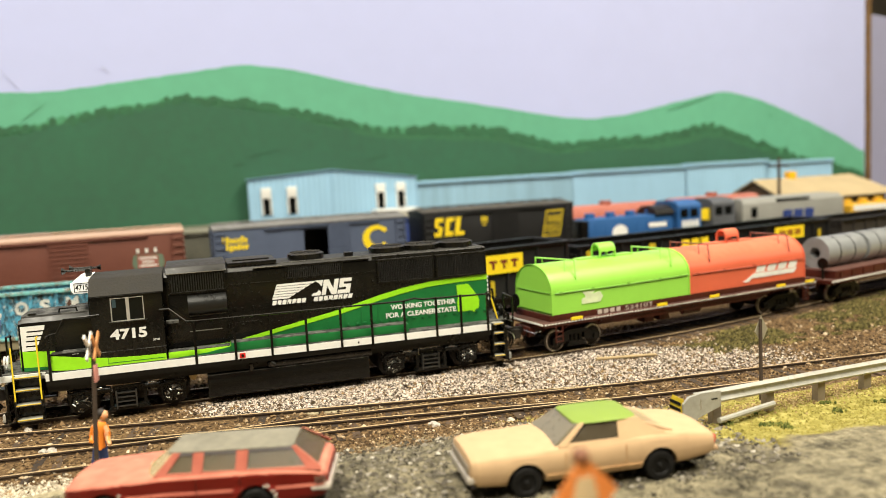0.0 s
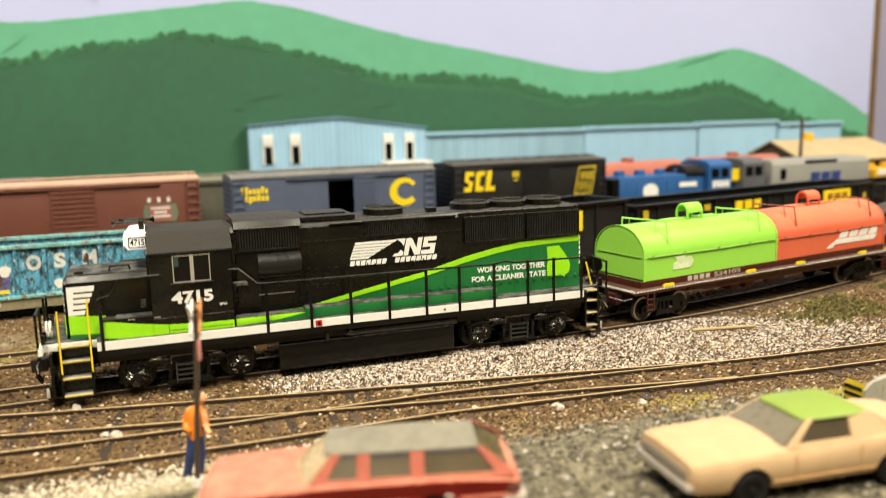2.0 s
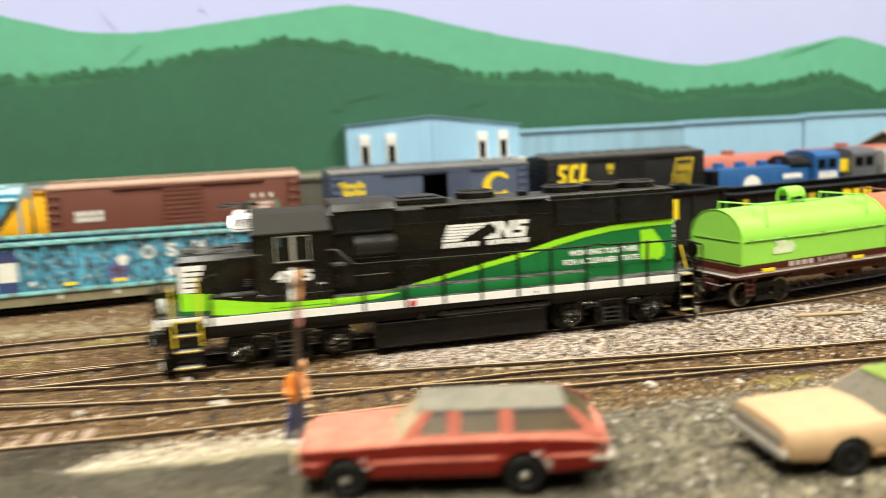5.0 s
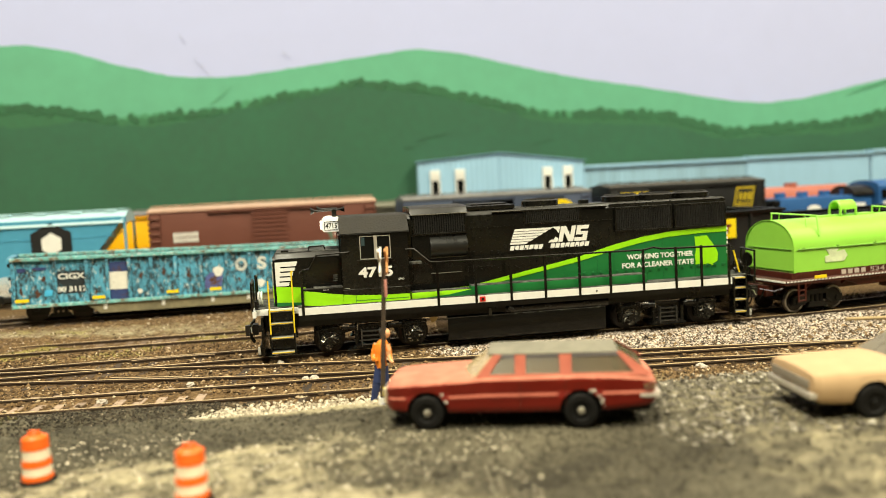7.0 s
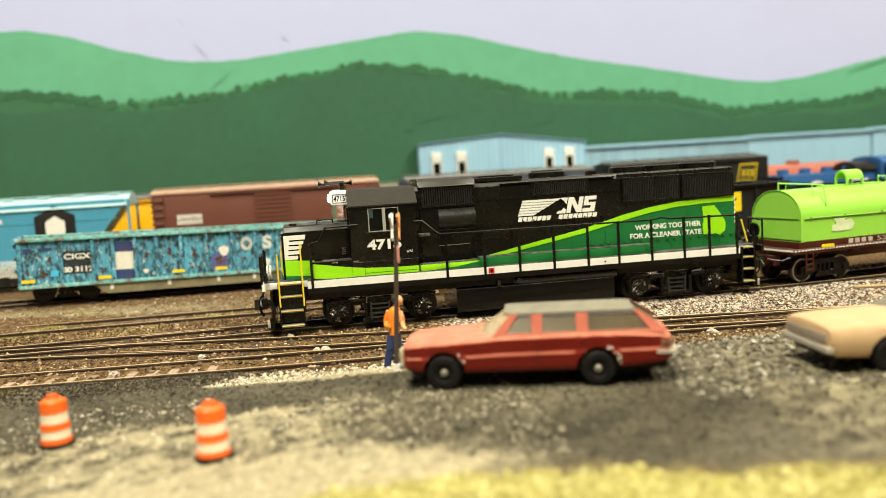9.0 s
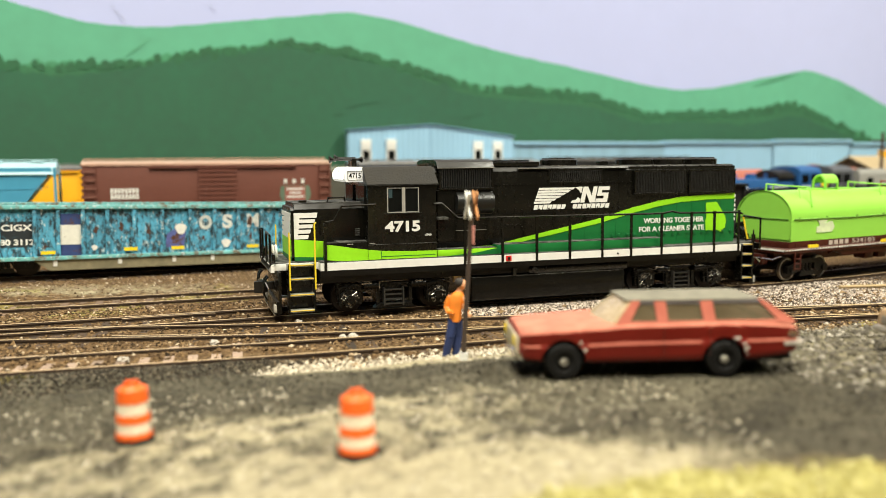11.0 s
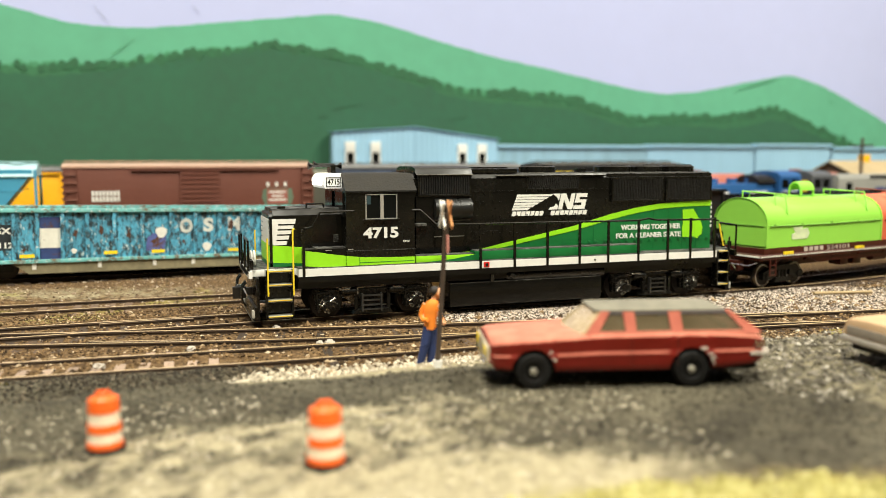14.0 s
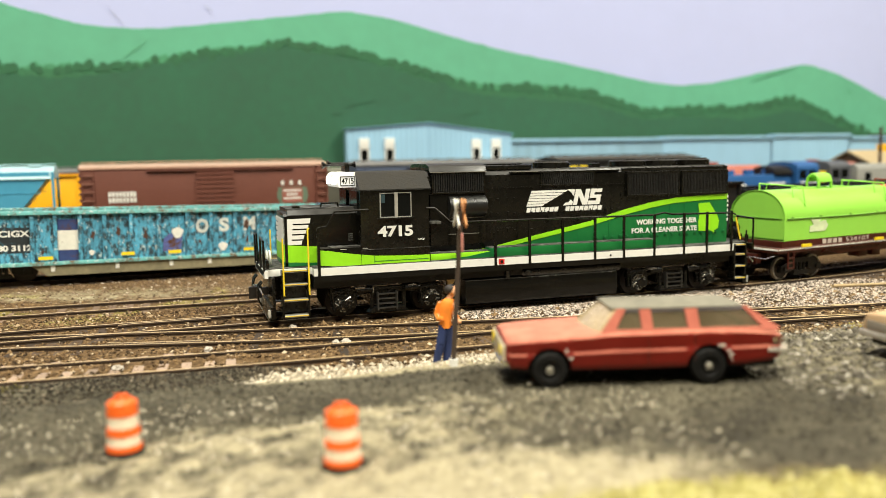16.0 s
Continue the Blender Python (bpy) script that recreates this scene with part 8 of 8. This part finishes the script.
    rounded_roof(bm, 1.17, 3.64, 0.585, 1.345, 1.378, 0.03, 0.09)
    part("roof", bm, M_CARROOF, c, "dusty grey roof", smooth=60)
    bm = B()
    box(bm, -0.85, -0.78, -0.78, 0.78, 0.50, 0.785, 0.03)
    gr = part("grille", bm, mat("yellowed_grille", (0.60, 0.52, 0.36), 0.45, metal=0.2, var=0.3), c, "pale yellowed front grille")
    for s in (-1, 1):
        bm = B()
        cyl(bm, (-0.87, s * 0.58, 0.66), (-0.80, s * 0.58, 0.66), 0.11, 16, 0.10)
        part("headlight", bm, M_SYEL, gr, "yellowish headlight")
    bm = B()
    box(bm, -0.88, -0.74, -0.84, 0.84, 0.40, 0.51, 0.04)
    part("front_bumper", bm, M_CHROME, c, "chrome bumper")
    bm = B()
    box(bm, 4.17, 4.36, -0.86, 0.86, 0.55, 0.67, 0.05)
    part("rear_bumper", bm, mat("dusty_bumper", (0.55, 0.48, 0.40), 0.45, metal=0.3), c, "pale dusty bumper")
    for s in (-1, 1):
        bm = B()
        box(bm, 3.98, 4.33, s * 0.865, s * 0.900, 0.565, 0.635, 0.015)
        part("bumper_wrap", bm, mat("dull_bumper_end", (0.58, 0.52, 0.45), 0.4, metal=0.3, var=0.3), c, "pale bumper end")
        for k in (1.78, 2.62):
            bm = B()
            box(bm, k, k + 0.009, s * 0.903, s * 0.916, 0.42, 0.92)
            part("door_seam", bm, M_COILDECK, c, "thin door seam")
    chip = mat("bare_paint_chip", (0.52, 0.48, 0.41), 0.6, var=0.4)
    rnd = random.Random(4)
    for wx, a0, a1, n in ((0.0, 28, 52, 7), (2.90, 12, 66, 13)):
        bm = B()
        for _ in range(n):
            a, q, r = radians(rnd.uniform(a0, a1)), rnd.uniform(0.415, 0.475), rnd.uniform(0.010, 0.026)
            u, v = wx + q * math.cos(a), 0.33 + q * math.sin(a)
            prism(bm, [(u + r * rnd.uniform(0.6, 1.2) * math.cos(a), v + r * rnd.uniform(0.6, 1.2) * math.sin(a)) for a in np.arange(0, 6.2, 1.05)], "y", -0.921 - 0.001 * rnd.random(), -0.85)
        part_each("paint_chip", bm, chip, c, "patch of chipped pale paint")
    for k in range(5):
        for s in (-1, 1):
            bm = B()
            box(bm, 4.06 + 0.045 * k, 4.078 + 0.045 * k, s * 0.84, s * (0.906 - 0.006 * k), 0.70, 0.84, 0.005)
            part("trim_bar", bm, M_CHROME, c, "thin chrome bar")
    car_wheels(c, (0.0, 2.90), rim=mat("dull_hub", (0.42, 0.39, 0.33), 0.35, metal=0.7, var=0.4, grain=9))
    return c


def coupe(x, y, z, rz):
    c = thing("coupe", "cream plastic coupe with a lime vinyl roof", "car", x, y, z, rz, group="cars on the road")
    bm = B()
    car_body(bm, [(-1.12, 0.74, 0.50, 0.82), (-1.09, 0.85, 0.42, 0.87), (-0.98, 0.91, 0.36, 0.895), (-0.6, 0.94, 0.33, 0.92), (0.5, 0.95, 0.32, 0.95), (1.2, 0.95, 0.32, 0.95), (2.1, 0.95, 0.32, 0.97), (2.6, 0.955, 0.32, 1.0), (3.5, 0.945, 0.36, 0.97), (4.0, 0.90, 0.42, 0.90), (4.14, 0.84, 0.46, 0.84), (4.18, 0.74, 0.52, 0.78)], (0.0, 2.87), crown=0.04)
    part("body", bm, M_CREAM, c, smooth=35)
    bm = B()
    box(bm, -1.0, 4.0, -0.72, 0.72, 0.26, 0.62, 0.04)
    part("underbody", bm, M_CARDARK, c, "dark chassis plate")
    belt, eave = (0.84, 0.95), (0.63, 1.33)
    bm = B()
    loft(bm, [[(0.72, -0.76, 0.94), (3.0, -0.76, 0.96), (3.0, 0.76, 0.96), (0.72, 0.76, 0.94)], [(1.28, -0.58, 1.33), (2.4, -0.58, 1.33), (2.4, 0.58, 1.33), (1.28, 0.58, 1.33)]])
    part("cabin_lining", bm, mat("cabin_dark", lin(56, 48, 38), 0.6, var=0.2), c, "dark cabin interior", smooth=0)
    for s in (-1, 1):
        bm = B()
        side_pane(bm, [(0.98, 0.10), (2.02, 0.10), (2.06, 0.9), (1.42, 0.9)], s, belt, eave, (-0.035, -0.015))
        part("side_window", bm, M_CARGLASSD, c, "smoky dark side window", smooth=0)
        bm = B()
        side_pane(bm, [(0.70, 0.0), (0.86, 0.0), (1.36, 1.0), (1.26, 1.0)], s, belt, eave, (-0.03, 0.014))
        part("windshield_post", bm, M_CREAM, c)
        bm = B()
        side_pane(bm, [(0.86, -0.06), (2.03, -0.06), (2.03, 0.12), (0.95, 0.12)], s, belt, eave, (-0.03, 0.01))
        part("window_sill", bm, M_CREAM, c)
        bm = B()
        side_pane(bm, [(2.00, -0.08), (3.35, -0.08), (3.0, 0.16), (2.7, 0.55), (2.5, 1.0), (2.06, 1.0)], s, belt, eave, (-0.05, 0.015))
        part("rear_quarter", bm, M_CREAM, c)
    bm = B()
    loft(bm, [[(0.66, -0.76, 0.97), (0.66, 0.76, 0.97), (0.74, 0.76, 0.95), (0.74, -0.76, 0.95)], [(1.20, -0.58, 1.335), (1.20, 0.58, 1.335), (1.28, 0.58, 1.335), (1.28, -0.58, 1.335)]])
    part("windshield", bm, mat("dull_windshield", lin(116, 108, 88), 0.3, var=0.15, bump=0.0), c, "dusty grey windshield", smooth=0)
    bm = B()
    loft(bm, [[(2.40, -0.60, 1.34), (2.40, 0.60, 1.34), (2.34, 0.60, 1.30), (2.34, -0.60, 1.30)], [(2.62, -0.64, 1.20), (2.62, 0.64, 1.20), (2.56, 0.64, 1.14), (2.56, -0.64, 1.14)], [(3.25, -0.76, 1.0), (3.25, 0.76, 1.0), (3.2, 0.76, 0.94), (3.2, -0.76, 0.94)]])
    part("rear_deck_slope", bm, M_CREAM, c, smooth=60)
    bm = B()
    loft(bm, [[(2.47, -0.46, 1.312), (2.47, 0.46, 1.312), (2.44, 0.46, 1.28), (2.44, -0.46, 1.28)], [(2.63, -0.48, 1.206), (2.63, 0.48, 1.206), (2.6, 0.48, 1.17), (2.6, -0.48, 1.17)], [(3.02, -0.52, 1.082), (3.02, 0.52, 1.082), (3.0, 0.52, 1.04), (3.0, -0.52, 1.04)]])
    part("rear_window", bm, mat("dusty_rear_window", lin(160, 140, 108), 0.35, var=0.15), c, "dusty rear window")
    bm = B()
    rounded_roof(bm, 1.14, 2.52, 0.67, 1.305, 1.355, 0.05, 0.17)
    part("roof", bm, M_VINYL, c, "lime green vinyl roof", smooth=60)
    bm = B()
    box(bm, -1.20, -1.04, -0.88, 0.88, 0.42, 0.55, 0.05)
    part("front_bumper", bm, mat("dusty_chrome", (0.5, 0.45, 0.38), 0.5, metal=0.4), c, "dusty chrome bumper")
    bm = B()
    box(bm, -1.15, -1.08, -0.72, 0.72, 0.57, 0.76, 0.03)
    part("grille", bm, mat("grey_grille", (0.26, 0.22, 0.17), 0.6), c, "grey front grille")
    for s in (-1, 1):
        bm = B()
        box(bm, 4.10, 4.19, s * 0.52, s * 0.80, 0.62, 0.78, 0.02)
        part("tail_lamp", bm, M_RED, c, "red tail lamp")
    bm = B()
    box(bm, 4.08, 4.24, -0.84, 0.84, 0.46, 0.57, 0.05)
    part("rear_bumper", bm, M_CREAM, c)
    M_LINE = mat("cream_edge_line", lin(186, 148, 104), 0.6)
    for s in (-1, 1):
        for k in (0.82, 2.12):
            bm = B()
            box(bm, k, k + 0.012, s * 0.942, s * 0.957, 0.42, 0.90)
            part("door_seam", bm, M_LINE, c, "thin door seam")
        bm = B()
        box(bm, 0.42, 2.46, s * 0.93, s * 0.955, 0.44, 0.455)
        part("sill_moulding", bm, M_LINE, c, "thin sill moulding")
    car_wheels(c, (0.0, 2.87), w=0.93)
    return c


wagon(4.75, -9.25, surface(5.6, -9.6) - 0.03, -15.6)
coupe(12.57, -11.12, surface(13.6, -11.5) + 0.0, -5.5)


# ---- traffic drums ----
def drum(x, y):
    c = thing("traffic_drum", "orange and white striped traffic drum on the road", "traffic drum", x, y, surface(x, y) - 0.01, group="traffic drums")
    bm = B()
    cyl(bm, (0, 0, 0), (0, 0, 0.08), 0.32, 24, 0.30)
    part("base_ring", bm, M_TYRE, c, "black rubber base")
    levels = [0.03, 0.17, 0.33, 0.455, 0.64, 0.84]
    for i in range(5):
        r0, r1 = 0.265 - 0.010 * i, 0.265 - 0.010 * (i + 1)
        bm = B()
        cyl(bm, (0, 0, levels[i]), (0, 0, levels[i + 1]), r0 + (0.012 if i % 2 == 0 else 0), 24, r1 + (0.012 if i % 2 == 0 else 0))
        part("stripe_band", bm, M_ORANGE if i % 2 == 0 else M_DRUMWHITE, c, "orange band" if i % 2 == 0 else "white band")
    bm = B()
    cyl(bm, (0, 0, 0.83), (0, 0, 0.88), 0.215, 24, 0.16)
    tube(bm, [(-0.09, 0, 0.87), (-0.07, 0, 0.94), (0.07, 0, 0.94), (0.09, 0, 0.87)], 0.03, 6)
    part("handle_top", bm, M_ORANGE, c, "orange moulded handle")
    return c


drum(-2.67, -9.6)
drum(0.40, -11.8)


# ---- crossing sign, worker figure, warning signs ----
c = thing("crossing_sign", "weathered crossing sign on a dark post, seen edge-on", "road sign", 3.93, -6.42, surface(3.93, -6.42) - 0.05, -9)
bm = B()
cyl(bm, (0, 0, 0), (0.22, 0, 3.5), 0.056, 10, 0.05)
part("post", bm, M_POLEWOOD, c, "dark leaning post")
bm = B()
cyl(bm, (0, 0, 0), (0.015, 0, 0.24), 0.10, 10)
part("post_base", bm, M_WHITE, c, "white base block")
for off, m, lab in ((-0.09, M_FADEWHITE, "white crossbuck board"), (0.07, mat("tan_board", lin(190, 130, 75), 0.7), "tan back of a crossbuck board")):
    for a in (46, -46):
        bm = B()
        box(bm, -0.02, 0.02, -0.38, 0.38, -0.055, 0.055)
        bmesh.ops.transform(bm, matrix=Matrix.Translation((0.2 + off + 0.018 * (a > 0), 0, 3.46)) @ Matrix.Rotation(radians(a), 4, "X"), verts=bm.verts)
        part("crossbuck", bm, m, c, lab)
bm = B()
box(bm, 0.20, 0.25, -0.12, 0.12, 2.62, 3.02, 0.01)
part("small_board", bm, mat("faded_pink_board", lin(205, 140, 128), 0.7), c, "faded red and white board")


def worker_figure(x, y):
    """A painted figurine, one mesh."""
    bm = B()
    spans = []

    def add(kind, fn):
        n0 = len(bm.faces)
        fn()
        bm.faces.ensure_lookup_table()
        spans.append((n0, len(bm.faces), kind))
    def oval(cx, rx, ry, z):
        return [(cx + rx * math.cos(a), ry * math.sin(a), z) for a in np.arange(0, 6.2, 0.52)]

    def limb(kind, pts, r0, r1):
        for k, (p, q) in enumerate(zip(pts, pts[1:])):
            f = k / (len(pts) - 1)
            add(kind, lambda: cyl(bm, p, q, r0 + (r1 - r0) * f, 10, r0 + (r1 - r0) * (f + 1 / (len(pts) - 1))))
    limb(1, [(-0.04, 0.0, 0.90), (-0.12, -0.05, 0.50), (-0.23, -0.03, 0.06)], 0.125, 0.085)
    limb(1, [(0.04, 0.0, 0.90), (0.05, 0.06, 0.50), (0.0, 0.05, 0.06)], 0.125, 0.085)
    add(3, lambda: box(bm, -0.31, -0.10, -0.09, 0.04, 0, 0.09, 0.03))
    add(3, lambda: box(bm, -0.07, 0.15, -0.01, 0.12, 0, 0.09, 0.03))
    add(0, lambda: loft(bm, [oval(0.0, 0.145, 0.14, 0.86), oval(-0.01, 0.14, 0.14, 1.05), oval(0.01, 0.16, 0.15, 1.28), oval(0.03, 0.165, 0.15, 1.42), oval(0.06, 0.12, 0.12, 1.50), oval(0.07, 0.07, 0.07, 1.54)]))
    limb(0, [(-0.10, 0.04, 1.42), (-0.17, 0.06, 1.27), (-0.20, 0.06, 1.14)], 0.08, 0.07)
    limb(2, [(-0.20, 0.05, 1.16), (-0.16, -0.10, 1.08), (-0.06, -0.19, 1.10)], 0.06, 0.045)
    limb(0, [(0.16, 0, 1.42), (0.21, -0.02, 1.27), (0.22, -0.03, 1.16)], 0.08, 0.07)
    limb(2, [(0.22, -0.03, 1.18), (0.27, -0.12, 1.06), (0.33, -0.18, 1.0)], 0.06, 0.045)
    add(2, lambda: cyl(bm, (0.07, 0, 1.50), (0.12, 0, 1.60), 0.065, 10))
    add(2, lambda: bmesh.ops.create_icosphere(bm, subdivisions=2, radius=0.115, matrix=Matrix.Translation((0.15, 0, 1.69)) @ Matrix.Diagonal((1, 0.9, 1.15, 1))))
    add(4, lambda: bmesh.ops.create_icosphere(bm, subdivisions=2, radius=0.122, matrix=Matrix.Translation((0.10, 0, 1.73)) @ Matrix.Diagonal((1, 0.98, 1.0, 1))))
    bm.faces.ensure_lookup_table()
    for a, b_, k in spans:
        for f in bm.faces[a:b_]:
            f.material_index = k
    me = mesh_of("figurine", bm, M_SHIRT, 50)
    for m in (mat("denim_blue", lin(38, 52, 96), 0.8), mat("figure_tan", lin(240, 175, 125), 0.6), M_TYRE, mat("dark_cap", lin(45, 38, 32), 0.7)):
        me.materials.append(m)
    ob = new("figurine", me)
    ob.matrix_basis = pose(x * S, y * S, (surface(x, y) - 0.005) * S, 0, 0, -19)
    tagged(ob, "painted miniature figurine in an orange shirt and blue trousers", "figurine")


worker_figure(4.0, -5.74)

c = thing("diamond_sign", "grey diamond road sign seen from behind on a thin post", "road sign", 21.45, -7.75, surface(21.45, -7.75) + 0.16, 0)
bm = B()
box(bm, -0.035, 0.035, -0.035, 0.035, -0.35, 2.2)
part("post", bm, M_POLEWOOD, c, "brown wooden post")
bm = B()
prism(bm, [(-0.20, 1.86), (0.10, 1.48), (0.40, 1.86), (0.10, 2.28)], "y", 0.036, 0.056)
d = part("plate", bm, mat("grey_sign_back", lin(150, 142, 122), 0.5, var=0.15), c, "bare grey sign plate")
for v in d.data.vertices:
    v.co = Matrix.Rotation(radians(18), 3, "Z") @ v.co

c = thing("warning_sign", "orange diamond warning sign on a dark stand", "road sign", 10.95, -17.6, surface(10.95, -17.6) - 0.02, 12)
bm = B()
cyl(bm, (0, 0.06, 0), (0, 0.06, 3.0), 0.05, 10)
for a in (0, 90, 180, 270):
    tube(bm, [(0, 0.06, 0.5), (0.6 * math.cos(radians(a)), 0.06 + 0.6 * math.sin(radians(a)), 0.03)], 0.04, 6)
part("stand", bm, M_UNDER, c, "black tripod stand")
bm = B()
prism(bm, [(-0.53, 2.52), (0, 1.99), (0.53, 2.52), (0, 3.05)], "y", -0.03, 0.0)
pl = part("plate", bm, mat("faded_sign_orange", lin(222, 130, 62), 0.55, var=0.12), c, "orange diamond plate")
bm = B()
prism(bm, [(-0.15, 2.24), (0.15, 2.24), (0.20, 2.5), (0.12, 2.78), (-0.12, 2.78), (-0.20, 2.5)], "y", -0.045, -0.028)
part("symbol", bm, mat("pale_symbol", lin(205, 178, 140), 0.6), pl, "pale grey symbol")
bm = B()
bmesh.ops.create_icosphere(bm, subdivisions=2, radius=0.12, matrix=Matrix.Translation((0, 0.03, 3.02)))
part("lamp_head", bm, mat("dull_lamp", lin(120, 74, 48), 0.5, var=0.2), c, "dull brown warning lamp")


# ---- guardrail ----
def guardrail():
    g = thing("guardrail", "grey steel guardrail on stubby posts beside the road", "guardrail")
    xs = [18.2 + 0.6 * i for i in range(36)]

    def gy_(x):
        return -9.30 + 0.145 * (x - 18.2) - 0.0011 * (x - 18.2) ** 2
    prof = [(0.0, 0.92), (-0.09, 0.86), (-0.02, 0.78), (-0.02, 0.72), (-0.09, 0.64), (0.0, 0.57), (0.04, 0.57), (-0.045, 0.64), (0.02, 0.72), (0.02, 0.78), (-0.045, 0.86), (0.04, 0.92)]
    bm = B()
    loft(bm, [[(x, gy_(x) + p, 0.30 - 0.026 * (x - 18.2) + q) for p, q in prof] for x in xs])
    part("rail_beam", bm, M_GUARD, g, "corrugated steel beam", smooth=25)
    bm = B()
    y = gy_(18.2)
    prism(bm, [(17.95, 0.50), (18.35, 0.66), (18.9, 0.84), (18.9, 1.24), (18.35, 1.24), (17.98, 1.18), (17.8, 1.02), (17.82, 0.58)], "y", y - 0.14, y - 0.06)
    end = part("end_piece", bm, M_GUARD, g, "flared grey end piece")
    part("end_slot", box(B(), 18.62, 18.80, y - 0.146, y - 0.138, 1.03, 1.07, 0.002), M_UNDER, end, "dark bolt slot")
    part("end_fold", box(B(), 18.30, 18.315, y - 0.144, y - 0.139, 0.82, 1.10), M_POSTGREY, end, "bent edge in the metal")
    bm = B()
    prism(bm, [(17.77, 0.6), (17.85, 0.6), (17.85, 1.14), (17.77, 1.0)], "y", y - 0.08, y + 0.4)
    part("end_stripe", bm, M_SYELDIRTY, end, "black and yellow striped end")
    bm = B()
    for k in range(3):
        prism(bm, [(17.755, 0.66 + 0.16 * k), (17.77, 0.66 + 0.16 * k), (17.77, 0.74 + 0.16 * k), (17.755, 0.74 + 0.16 * k)], "y", y - 0.08, y + 0.4)
    part_each("end_stripe", bm, M_TYRE, end)
    for x in (19.0, 20.85, 22.75, 24.6, 26.3, 28.2, 30.1, 32.0, 33.9, 35.8, 37.7):
        bm = B()
        box(bm, x - 0.13, x + 0.13, gy_(x) + 0.05, gy_(x) + 0.28, surface(x, gy_(x)) - 0.2, 1.12 - 0.026 * (x - 18.2), 0.02)
        part("post", bm, M_POSTGREY, g, "weathered grey post")
    bm = B()
    tube(bm, [(18.85, y - 0.12, 0.46), (20.85, gy_(20.85) - 0.08, 0.52)], 0.075, 8)
    part("strut", bm, M_GUARD, g, "grey ground strut")


guardrail()


# ---- the tracks themselves, laid last ----
rail_line("track_main", "track under the locomotive with weathered rails", line_a, -30, 62, M_TIE, check=(1, -3.5, -0.9), bare_from=19)
rail_line("track_front", "track nearest to the road with pale ties", lambda x: line_d(x), -30, 70, M_TIE, pale_until=-0.2)
rail_line("track_link", "connecting track curving between two lines", line_e, -11, 18.4, M_TIE, dz=-0.004, check=(-1, -3.5, -1.0))
rail_line("track_yard", "yard track behind the locomotive", line_b, -30, 70, M_TIEMID, dz=-0.004)
rail_line("track_gondola", "yard track under the teal gondola", line_c, -30, 40, M_TIE, dz=-0.004, graded=True)
rail_line("track_boxcars", "yard track under the boxcars", line_f, -30, 90, M_TIE, dz=-0.004)
rail_line("track_rear", "rear yard track", line_g, -30, 70, M_TIE, dz=-0.004)
